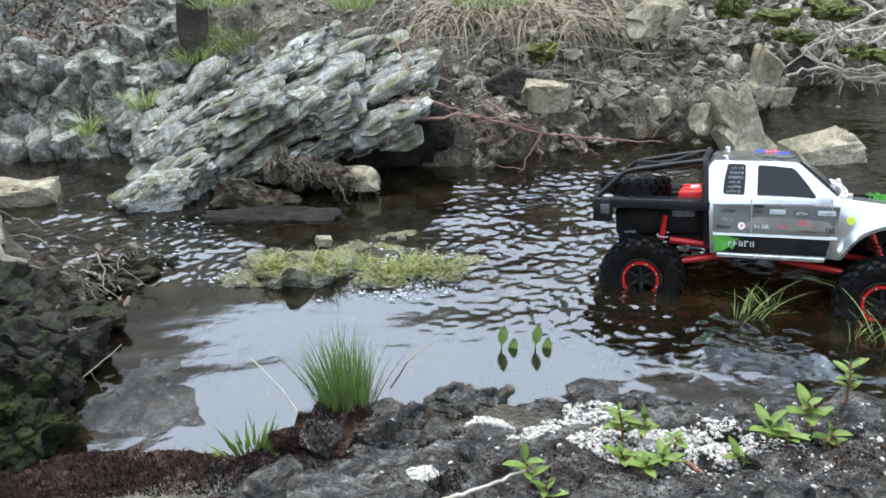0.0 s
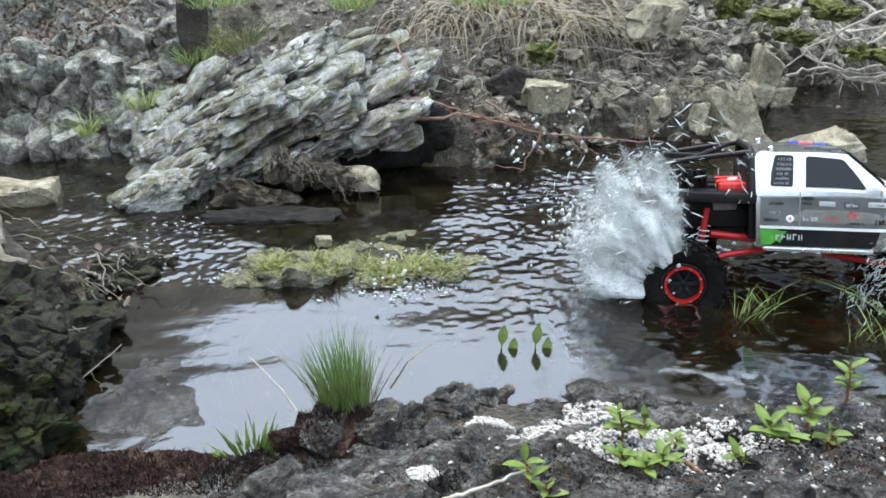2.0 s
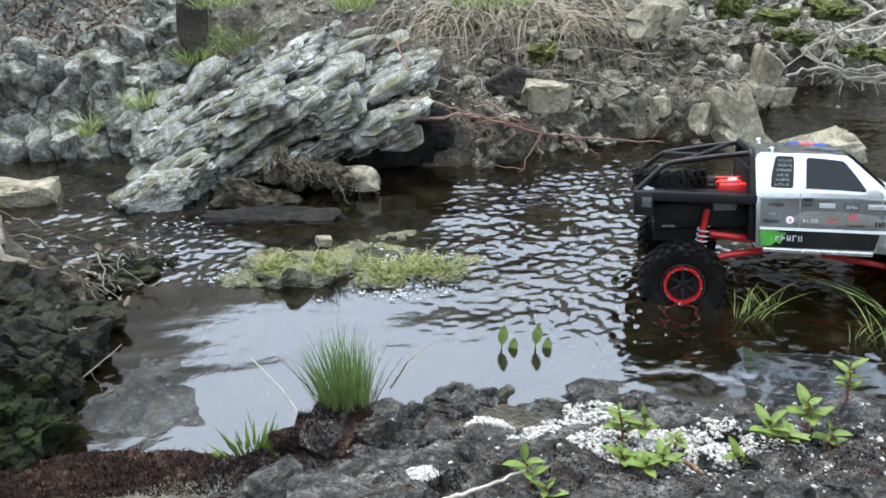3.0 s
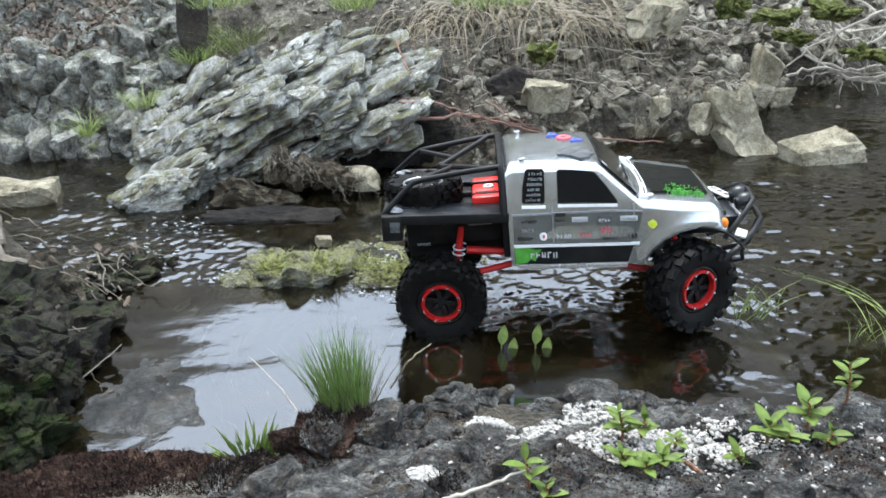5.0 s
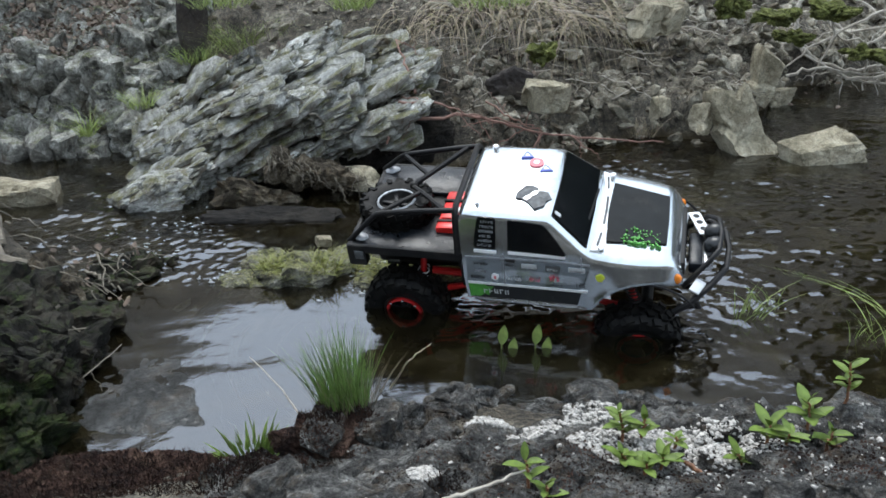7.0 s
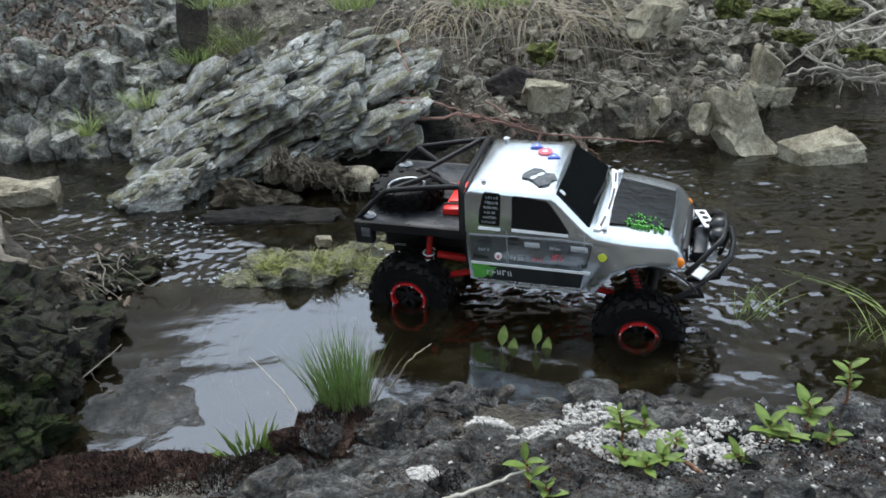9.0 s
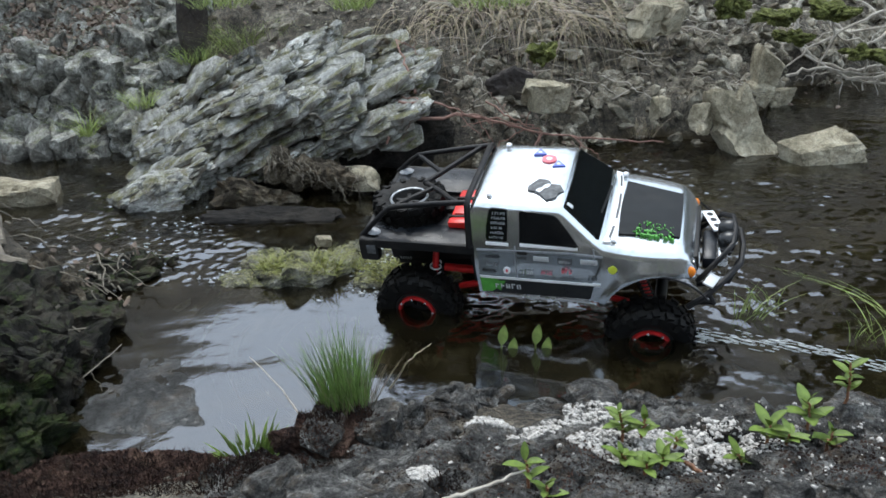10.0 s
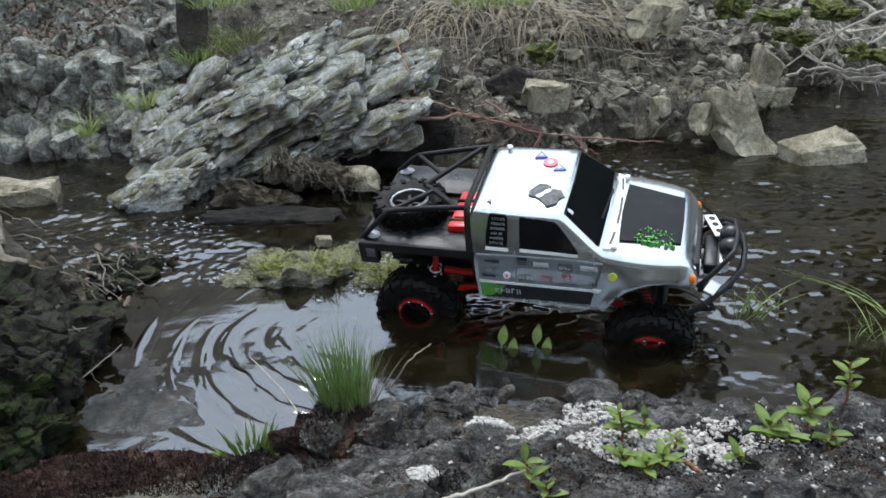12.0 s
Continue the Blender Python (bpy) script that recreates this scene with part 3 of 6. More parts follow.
for at, turn, size, seed in (
        ((0.052, 0.604, 0.03), (-4, 0, 3), (0.2, 0.12, 0.045), 71), ((0.231, 0.627, 0.035), (-6, 2, -6), (0.18, 0.1, 0.045), 72), ((-0.12, 0.618, 0.012), (0, -3, 0), (0.14, 0.07, 0.032), 73), ((0.022, 0.763, 0.015), (0, 4, 8), (0.055, 0.03, 0.026), 74),
        ((0.161, 0.754, 0.01), (0, 0, 0), (0.1, 0.03, 0.022), 75), ((-0.06, 0.706, 0.02), (0, 0, 0), (0.05, 0.04, 0.03), 76), ((0.364, 0.62, 0.035), (0, 0, 0), (0.12, 0.09, 0.045), 77), ((0.169, 0.708, 0.03), (0, 0, 0), (0.06, 0.04, 0.03), 78), ((-0.048, 0.539, 0.03), (0, 0, 12), (0.14, 0.08, 0.05), 79), ((0.145, 0.52, 0.04), (0, 0, -8), (0.15, 0.08, 0.05), 80), ((0.311, 0.508, 0.05), (0, 0, 20), (0.13, 0.08, 0.05), 84), ((-0.239, 0.585, -0.005), (0, 0, 0), (0.16, 0.07, 0.03), 85), ((-0.403, 0.619, -0.01), (0, 0, 0), (0.12, 0.08, 0.03), 86)):
    at = (at[0], at[1] - 0.006, at[2] - 0.013 * (at[0] > -0.03))
    NEAR.append(rock("ledge_rock", at, turn, size, seed, NEAR_ROCK if seed < 85 else HEATH, 6 if seed < 79 else 5, "dark grey ledge rock crusted with lichen", group="rocks of the near ledge", blocky=0.8, rough=0.12, grain=24, strata=0.3, layer=0.012, chips=120, chip=0.006))
NEAR.append(rock("moss_cushion", (-0.299, 0.649, 0), (0, 0, 0), (0.15, 0.05, 0.022), 81, HEATH, 6, "red-brown dry moss cushion on the ledge", "moss", rough=0.3, grain=40))
NEAR.append(rock("moss_cushion", (-0.108, 0.723, 0.02), (0, 0, 0), (0.035, 0.03, 0.022), 82, HEATH, 5, "red-brown dry moss cushion on the ledge", "moss", rough=0.35, grain=40))
NEAR.append(rock("moss_cushion", (-0.13, 0.67, 0.03), (0, 0, 0), (0.05, 0.03, 0.022), 83, HEATH, 5, "red-brown dry moss cushion on the ledge", "moss", rough=0.35, grain=40))

for at, size, seed in (((0.746, 1.887, 0.2), (0.05, 0.045, 0.014), 95), ((0.795, 1.916, 0.15), (0.045, 0.03, 0.012), 96), ((0.894, 1.93, 0.2), (0.06, 0.05, 0.015), 97), ((0.993, 1.941, 0.1), (0.06, 0.04, 0.014), 98), ((0.595, 1.742, 0.25), (0.03, 0.025, 0.02), 99), ((0.2, 1.602, 0.2), (0.03, 0.025, 0.02), 100), ((-0.438, 0.718, 0.02), (0.05, 0.04, 0.02), 101), ((-0.463, 0.772, 0.04), (0.05, 0.03, 0.02), 102)):
    rock("moss_cushion", at, (0, 0, seed * 31), size, seed, GREEN_MOSS if seed < 101 else DARK_MOSS, 5, "green moss cushion on the bank", "moss", "moss cushions on the bank", planes=12, blocky=0.4, rough=0.5, grain=20, chips=60, chip=0.006)

# ---- rubble, lichen ----
def bits(name, places, material, label, category, level=1, seed=0, flat=True, shape=(1, 0.8, 0.6), blocky=0.9):
    """Many small stones in one mesh; places are (point, size)."""
    rng = np.random.default_rng(seed)
    d, faces = ball(level)
    faces = np.array(faces)
    V, F = [], []
    for i, (at, s) in enumerate(places):
        n = rng.normal(size=(8, 3))
        n /= np.linalg.norm(n, axis=1)[:, None]
        r = np.minimum((rng.uniform(0.35, 0.85, 8)[None, :] / np.maximum(d @ n.T, 1e-3)).min(1), 1.3) * blocky + 1 - blocky
        q = Euler(rng.uniform(-0.9, 0.9, 2).tolist() + [rng.uniform(0, 6.3)]).to_matrix()
        p = (d * r[:, None] * s * np.array(shape) * rng.uniform(0.7, 1.3, 3)) @ np.array(q).T + np.array(at)
        F.append(faces + len(V) * len(d))
        V.append(p)
    ob = new(name, mesh_of(name, np.concatenate(V).tolist(), np.concatenate(F).tolist(), material, flat))
    return tagged(ob, label, category, kind="stuff")


rg = np.random.default_rng(21)
sx = rg.uniform(-0.75, 1.35, 7000)
sy = np.interp(sx, FAR_X, FAR_Y) + rg.random(7000) ** 1.3 * 0.75 - 0.03
ss = np.where(sx > 0.05, 0.0035 + 0.026 * rg.random(7000) ** 2.9, 0.003 + 0.014 * rg.random(7000) ** 5)
sz = ground_height(sx, sy) + ss * 0.05
bits("bank_gravel", [((x, y, z), s) for x, y, z, s in zip(sx, sy, sz, ss) if s < 0.009], RUBBLE, "loose pale gravel on the far bank", "gravel", 1, 3, True, (1, 0.8, 0.5), 1.0)
bits("bank_rubble", [((x, y, z), s) for x, y, z, s in zip(sx, sy, sz, ss) if s >= 0.009], RUBBLE, "broken pale stones on the far bank", "stones", 2, 4, True, (1, 0.75, 0.5), 1.0)
sx, sy = rg.uniform(-0.8, 1.2, 1400), rg.uniform(0.7, 2.1, 1400)
ss, sz = 0.006 + 0.022 * rg.random(1400) ** 3, ground_height(sx, sy)
bits("bed_stones", [((x, y, z + s * 0.1), s) for x, y, z, s in zip(sx, sy, sz, ss) if z < -0.005], MOSSY, "brown stones on the stream bed", "gravel", 1, 6, False, (1, 0.9, 0.45))

# dark woods beyond the bend, out of view, added for their reflection in the water
rg = np.random.default_rng(77)
WOODS = stone_mat("dark_woodland", (0.03, 0.035, 0.015), (0.06, 0.068, 0.03), (0.11, 0.115, 0.06), scale=0.3, rough=1.0)
bits("far_woods", [((x, y, z), r) for x, y, z, r in zip(rg.uniform(2.7, 9, 300), rg.uniform(3.9, 5.4, 300), rg.uniform(0.5, 3.6, 300), rg.uniform(0.2, 0.45, 300))], WOODS, "unseen dark woods added beyond the bend for the water to reflect", "woods", 2, 78, True, (1, 1, 1), 0.6)

rg = np.random.default_rng(31)
sx, sy = rg.uniform(-0.2, 0.55, 70), rg.uniform(0.52, 0.76, 70)
base_tree = tree_of(NEAR)
for k, (x, y) in enumerate(zip(sx, sy)):
    hit = base_tree.ray_cast(Vector((x, y, 0.5)), Vector((0, 0, -1)))
    if hit[0] and hit[0].z > 0.015:
        s = 0.008 + 0.02 * rg.random() ** 2
        NEAR.append(rock("ledge_stone", (x, y, hit[0].z - 0.2 * s), (rg.uniform(-20, 20), rg.uniform(-20, 20), rg.uniform(0, 360)), (s * 1.3, s, s * 0.6), 400 + k, NEAR_ROCK, 3, "small dark stone lying on the ledge", "stone", "small stones on the ledge", planes=6, blocky=0.9, rough=0.15))
near_tree = tree_of(NEAR + [ground])
LICHEN = plain("white_crusty_lichen", (0.37, 0.352, 0.325), 0.95, 0, 0.6, 240, 0.6, shine=0.1)


def lichen(patches, label, seed):
    r2 = random.Random(seed)
    places = []
    for cx, cy, rx, ry, n in patches:
        for _ in range(n):
            a, k = r2.uniform(0, 6.28), math.sqrt(r2.random())
            hit = near_tree.ray_cast(Vector((cx + rx * k * math.cos(a), cy + ry * k * math.sin(a), 0.5)), Vector((0, 0, -1)))
            if hit[0] and hit[0].z > 0.012:
                places.append((tuple(hit[0]), 0.0006 + 0.0032 * r2.random() ** 2.2))
    return bits("lichen_crust", places, LICHEN, label, "lichen", 1, seed, False, (1, 1, 0.5), 0.5)


PATCHES = (((0.163, 0.685, 0.05), 0.05, 0.018, 800), ((0.205, 0.634, 0.06), 0.06, 0.03, 1700), ((0.259, 0.627, 0.06), 0.055, 0.035, 1300), ((0.31, 0.624, 0.06), 0.05, 0.035, 650))
lichen([(x - 0.04, y - 0.013, a, b, n) for (x, y, z), a, b, n in PATCHES], "thick white lichen crust on the ledge", 5)
lichen([(x - 0.03, y - 0.012, a, b, n) for (x, y, z), a, b, n in (((0.065, 0.693, 0.04), 0.03, 0.009, 630), ((0.104, 0.673, 0.045), 0.018, 0.008, 240))], "white lichen patch on the ledge", 6)
lichen([(x, y, a, b, n) for (x, y, z), a, b, n in (((-0.023, 0.586, 0.06), 0.014, 0.012, 780),)], "white lichen patch on dark rock", 7)
lichen([(0.12, 0.6, 0.26, 0.1, 160), (0.32, 0.6, 0.14, 0.08, 260)], "scattered white lichen specks on the ledge", 8)
crumbs = []
for cx, cy, rx, ry, n in [(x, y, a, b, n) for (x, y, z), a, b, n in (((-0.293, 0.641, 0.02), 0.16, 0.04, 3500), ((-0.17, 0.647, 0.03), 0.08, 0.02, 1000), ((-0.113, 0.674, 0.04), 0.05, 0.035, 650), ((0.003, 0.718, 0.03), 0.05, 0.012, 160), ((0.129, 0.618, 0.06), 0.04, 0.02, 200), ((0.218, 0.574, 0.06), 0.15, 0.04, 1500), ((0.33, 0.576, 0.06), 0.06, 0.05, 900), ((0.05, 0.591, 0.06), 0.12, 0.04, 900))]:
    for _ in range(n):
        a, k = rng.uniform(0, 6.28), math.sqrt(rng.random())
        hit = near_tree.ray_cast(Vector((cx + rx * k * math.cos(a), cy + ry * k * math.sin(a), 0.5)), Vector((0, 0, -1)))
        if hit[0] and hit[0].z > 0.004:
            crumbs.append((tuple(hit[0]), 0.0007 + 0.0016 * rng.random() ** 2))
bits("moss_crumbs", crumbs, HEATH, "red-brown dry moss and crumbs on the ledge", "moss", 1, 12, True, (1, 0.5, 0.8))

r3 = random.Random(66)
V, F = [], []
for cx, cy, rx, ry, n in ((-0.3, 0.645, 0.16, 0.045, 2600), (-0.17, 0.645, 0.08, 0.024, 700), (-0.115, 0.7, 0.04, 0.03, 1100), (0.0, 0.655, 0.03, 0.012, 200), (-0.005, 0.575, 0.018, 0.012, 160)):
    for _ in range(n):
        a, k = r3.uniform(0, 6.28), math.sqrt(r3.random())
        hit = near_tree.ray_cast(Vector((cx + rx * k * math.cos(a), cy + ry * k * math.sin(a), 0.5)), Vector((0, 0, -1)))
        if hit[0] and hit[0].z > 0.002:
            tip = Vector((r3.gauss(0, 0.5), r3.gauss(-0.2, 0.5), 1)).normalized() * r3.uniform(0.003, 0.009)
            side = Vector((r3.gauss(0, 1), r3.gauss(0, 1), 0)).normalized() * 0.0006
            n0 = len(V)
            V += [tuple(hit[0] - side), tuple(hit[0] + side), tuple(hit[0] + tip * 0.6 + side * 0.7), tuple(hit[0] + tip), tuple(hit[0] + tip * 0.6 - side * 0.7)]
            F.append((n0, n0 + 1, n0 + 2, n0 + 3, n0 + 4))
tagged(new("moss_fibres", mesh_of("moss_fibres", V, F, HEATH)), "ragged red-brown moss fibres on the ledge", "moss", kind="stuff")

# ---- the model truck ----
SILVER = plain("silver_paint", (0.6, 0.64, 0.67), 0.19, 0.94, 0.05, 40, coat=0.1, dirt=(0.42, 0.44, 0.45))
GREY_PAINT = plain("grey_printed_film", (0.27, 0.3, 0.32), 0.22, 0.85, 0.12, 50, coat=0.1, dirt=(0.18, 0.18, 0.17))
BLACK_PAINT = plain("black_film", (0.007, 0.008, 0.009), 0.3, 0, 0.3, 60, dirt=(0.02, 0.02, 0.018), shine=0.4)
PLASTIC = plain("black_plastic", (0.007, 0.007, 0.008), 0.5, 0, 0.3, 90, 0.2, dirt=(0.02, 0.018, 0.015), shine=0.25)
DECK = plain("wet_black_deck", (0.009, 0.011, 0.014), 0.3, 0, 0.6, 70, 0.7, dirt=(0.03, 0.032, 0.036), shine=0.24)
SMOKED = plain("dark_window_film", (0.004, 0.005, 0.006), 0.1, 0, 0.3, 30, 0.3, shine=0.32)
RUBBER = plain("black_rubber", (0.0035, 0.0035, 0.0035), 0.55, 0, 0.35, 120, 0.4, dirt=(0.01, 0.009, 0.007), shine=0.15)
RED = plain("red_anodised_metal", (0.46, 0.013, 0.013), 0.35, 0.25, 0.15, 80)
RED_BOX = plain("red_plastic", (0.72, 0.022, 0.018), 0.4, 0, 0.12, 60)
WHITE = plain("white_film", (0.8, 0.81, 0.82), 0.4, 0, 0.05, 60)
DIM = plain("faded_print", (0.24, 0.25, 0.265), 0.4, 0, 0.3, 200)
WORN = plain("worn_grey_print", (0.085, 0.09, 0.095), 0.5, 0, 0.6, 160, shine=0.2)
BONNET = plain("glossy_black_film", (0.005, 0.006, 0.006), 0.12, 0, 0.5, 40, 0.4, dirt=(0.014, 0.014, 0.012), shine=0.17)
PALE = plain("pale_print", (0.5, 0.52, 0.53), 0.4, 0, 0.1, 60)
GREEN = plain("green_film", (0.07, 0.3, 0.04), 0.4, 0, 0.35, 90)
YELLOW = plain("yellow_green_film", (0.55, 0.62, 0.05), 0.4, 0, 0.15, 60)
PINK = plain("red_print", (0.6, 0.1, 0.13), 0.4, 0, 0.15, 60)
BLUE = plain("blue_print", (0.06, 0.1, 0.45), 0.4, 0, 0.15, 60)
STEEL = plain("bright_steel", (0.7, 0.7, 0.7), 0.25, 0.9, 0.1, 80)
RIM_EDGE = plain("dull_rim_metal", (0.4, 0.41, 0.42), 0.4, 0.7, 0.4, 120)
AMBER = plain("amber_lens", (0.8, 0.22, 0.02), 0.2, 0, 0.1, 60)


def box(bm, x0, x1, y0, y1, z0, z1, bevel=0.0, m=None):
    r = bmesh.ops.create_cube(bm, size=1, matrix=(m or Matrix()) @ Matrix.Translation(((x0 + x1) / 2, (y0 + y1) / 2, (z0 + z1) / 2)) @ Matrix.Diagonal((x1 - x0, y1 - y0, z1 - z0, 1)))
    if bevel:
        bmesh.ops.bevel(bm, geom=list({e for v in r["verts"] for e in v.link_edges}), offset=bevel, segments=2, affect="EDGES", profile=0.5)
    return bm


def tube(bm, pts, r, sides=8, taper=1.0):
    """A round bar along the points; the end is taper times as thick as the start."""
    pts = [Vector(p) for p in pts]
    rings, side = [], None
    for i, p in enumerate(pts):
        d = (pts[min(i + 1, len(pts) - 1)] - pts[max(i - 1, 0)]).normalized()
        side = (side or (Vector((0, 0, 1)) if abs(d.z) < 0.9 else Vector((1, 0, 0)))).copy()
        side = (side - d * side.dot(d)).normalized()
        up = d.cross(side)
        k = r * (1 + (taper - 1) * i / max(1, len(pts) - 1))
        rings.append([bm.verts.new(p + k * (side * math.cos(a) + up * math.sin(a))) for a in (2 * math.pi * j / sides for j in range(sides))])
    for a, b in zip(rings, rings[1:]):
        for j in range(sides):
            bm.faces.new((a[j], a[(j + 1) % sides], b[(j + 1) % sides], b[j]))
    bm.faces.new(rings[0][::-1])
    bm.faces.new(rings[-1])
    return bm


def lathe(bm, profile, segments=40):
    """Turns (radius, y) pairs about the y axis."""
    rings = [[bm.verts.new((r * math.cos(a), y, r * math.sin(a))) for a in (2 * math.pi * j / segments for j in range(segments))] for r, y in profile]
    for a, b in zip(rings, rings[1:]):
        for j in range(segments):
            bm.faces.new((a[j], b[j], b[(j + 1) % segments], a[(j + 1) % segments]))
    bmesh.ops.recalc_face_normals(bm, faces=bm.faces[:])
    return bm


def top_z(x):
    return float(np.interp(x, (-0.058, -0.05, 0.05, 0.056, 0.098, 0.104, 0.188, 0.198, 0.206), (0.139, 0.1435, 0.1375, 0.1335, 0.0925, 0.0905, 0.076, 0.067, 0.05)))


def sill_z(x):
    return 0.0185 - 0.062 * (x - 0.01)


def low_z(x):
    arch = 0.066 ** 2 - (x - 0.1615) ** 2
    return max(sill_z(min(x, 0.1)), -0.014 + math.sqrt(arch) if arch > 0 else 0.013)


def half_width(x, z):
    w = 0.0945 - max(0.0, x - 0.12) ** 2 / 0.0075 * 0.018 - max(0.0, x - 0.183) ** 2 * 22
    flare = 0.0045 * math.exp(-((z - low_z(x) - 0.004) / 0.007) ** 2) * (0.09 < x < 0.21)
    return w - max(0.0, z - 0.055) * 0.14 - max(0.0, z - 0.093) * 0.17 + flare - 0.05 * max(0.0, 0.034 - z) * (x < 0.09)


def section(x):
    b, t = low_z(x), top_z(x)
    s = min(0.093, t - 0.011)
    pts = [(half_width(x, z), z) for z in (b, b * 0.9 + s * 0.1, b * 0.8 + s * 0.2, (b + s) / 2, s)]
    e = half_width(x, t - 0.009) if t > 0.1 else half_width(x, s) - 0.001
    pts += [(e, t - 0.0085), (e - 0.0014, t - 0.005), (e - 0.0045, t - 0.0022), (e - 0.01, t - 0.0002), (e * 0.72, t + 0.0008), (e * 0.4, t + 0.0016), (0.0, t + 0.002)]
    return [(-y, z) for y, z in pts] + [(y, z) for y, z in pts[-2::-1]]


def side_film(name, poly, material, parent, off=0.0010, sign=-1, label=""):
    """A thin film on the truck's flank; poly is (x, z)."""
    bm = bmesh.new()
    ring = [bm.verts.new((x, sign * (half_width(x, z) + off), z)) for x, z in poly]
    back = [bm.verts.new((x, sign * (half_width(x, z) - 0.001), z)) for x, z in poly]
    bm.faces.new(ring)
    for i in range(len(ring)):
        j = (i + 1) % len(ring)
        bm.faces.new((ring[i], back[i], back[j], ring[j]))
    bmesh.ops.recalc_face_normals(bm, faces=bm.faces[:])
    return part(name, bm, material, parent, label, flat=True)


def top_film(name, poly, material, parent, off=0.0032, label=""):
    """A thin film on roof, windscreen or bonnet; poly is (x, y)."""
    bm = bmesh.new()
    ring = [bm.verts.new((x, y, top_z(x) + off)) for x, y in poly]
    back = [bm.verts.new((x, y, top_z(x) - 0.002)) for x, y in poly]
    bm.faces.new(ring)
    for i in range(len(ring)):
        j = (i + 1) % len(ring)
        bm.faces.new((ring[i], back[i], back[j], ring[j]))
    bmesh.ops.recalc_face_normals(bm, faces=bm.faces[:])
    return part(name, bm, material, parent, label, flat=True)


def rect(x, z, w, h):
    return [(x - w / 2, z - h / 2), (x + w / 2, z - h / 2), (x + w / 2, z + h / 2), (x - w / 2, z + h / 2)]


def blob(x, y, w, h, n, seed, jag=0.25):
    rng = random.Random(seed)
    return [(x + w / 2 * math.cos(a) * (1 - jag * rng.random()), y + h / 2 * math.sin(a) * (1 - jag * rng.random())) for a in (2 * math.pi * i / n for i in range(n))]


def lettering(name, x, z, w, h, material, parent, sign, seed, label="", off=0.002):
    """A line of print too small to read: upright and level bars of its size on the flank."""
    rng = random.Random(seed)
    bm = bmesh.new()
    n = max(3, round(w / (h * 0.8)))
    step = w / n
    for k in range(n):
        x0 = x - w / 2 + step * k
        bars = [(x0 + step * 0.1, z - h / 2, step * 0.22, h * rng.uniform(0.7, 1.0))]
        if rng.random() < 0.75:
            bars.append((x0 + step * 0.1, z + h * rng.uniform(-0.5, 0.25), step * 0.7, h * 0.22))
        if rng.random() < 0.55:
            bars.append((x0 + step * 0.58, z - h / 2, step * 0.22, h * rng.uniform(0.5, 1.0)))
        for bx, bz, bw, bh in bars:
            pts = [(bx, bz), (bx + bw, bz), (bx + bw, bz + bh), (bx, bz + bh)]
            f = bm.faces.new([bm.verts.new((px, sign * (half_width(px, pz - 0.06 * px) + off), pz - 0.06 * (px - x))) for px, pz in pts])
    r = bmesh.ops.extrude_face_region(bm, geom=bm.faces[:])
    for v in r["geom"]:
        if isinstance(v, bmesh.types.BMVert):
            v.co.y += sign * 0.0002
    bmesh.ops.recalc_face_normals(bm, faces=bm.faces[:])
    return part(name, bm, material, parent, label, flat=True)


def slant(x, z, w, h):
    """A rectangle on the flank that follows the slope of the sill."""
    return [(px, pz - 0.06 * (px - x)) for px, pz in rect(x, z, w, h)]


def tyre_mesh(radius, half):
    bm = bmesh.new()
    r = radius
    lathe(bm, [(0.0285, half * 0.55), (0.031, half * 0.8), (r * 0.72, half), (r * 0.88, half * 0.98), (r * 0.94, half * 0.82), (r * 0.955, half * 0.4), (r * 0.96, 0),
               (r * 0.955, -half * 0.4), (r * 0.94, -half * 0.82), (r * 0.88, -half * 0.98), (r * 0.72, -half), (0.031, -half * 0.8), (0.0285, -half * 0.55)], 48)
    for row, (y, wy, out) in enumerate(((-0.8, 0.42, 1.0), (-0.27, 0.42, 1.02), (0.27, 0.42, 1.02), (0.8, 0.42, 1.0))):
        for k in range(20):
            a = 18 * (k + 0.5 * (row % 2))
            side = 1 if y > 0 else -1
            m = pose(0, 0, 0, 0, a, 0) @ Matrix.Translation((0, half * y, r * (out - 0.055))) @ pose(0, 0, 0, -side * (16 if abs(y) > 0.5 else 0), 0, 16 * side)
            long = 0.0052 if k % 2 else 0.0042
            box(bm, -long, long, -half * wy / 2, half * wy / 2, -0.004, r * 0.055, 0, m)
            if abs(y) > 0.5 and k % 2 == 0:
                m = pose(0, 0, 0, 0, a, 0) @ Matrix.Translation((0, half * 0.99 * side, r * 0.82)) @ pose(0, 0, 0, 12 * side)
                box(bm, -0.0032, 0.0032, -0.0016, 0.0016, -0.005, 0.005, 0, m)
    return from_bm("tyre", bm, RUBBER)


def rim_mesh(material):
    bm = bmesh.new()
    lathe(bm, [(0.0295, -0.016), (0.0295, 0.016), (0.027, 0.0165), (0.025, 0.012), (0.022, 0.006), (0.008, 0.004), (0.006, 0.009), (0.0005, 0.01)], 32)
    return from_bm("rim", bm, material)


def spoke_mesh(material):
    return from_bm("spoke", box(bmesh.new(), -0.003, 0.003, 0.004, 0.011, 0.005, 0.024, 0.001), material)


def ring_mesh(r0, r1):
    bm = bmesh.new()
    lathe(bm, [(r0, 0.011), (r0, 0.016), (r0 + 0.001, 0.0185), (r1 - 0.001, 0.0185), (r1, 0.016), (r1, 0.011), (r0, 0.011)], 40)
    return from_bm("beadlock_ring", bm, RED)


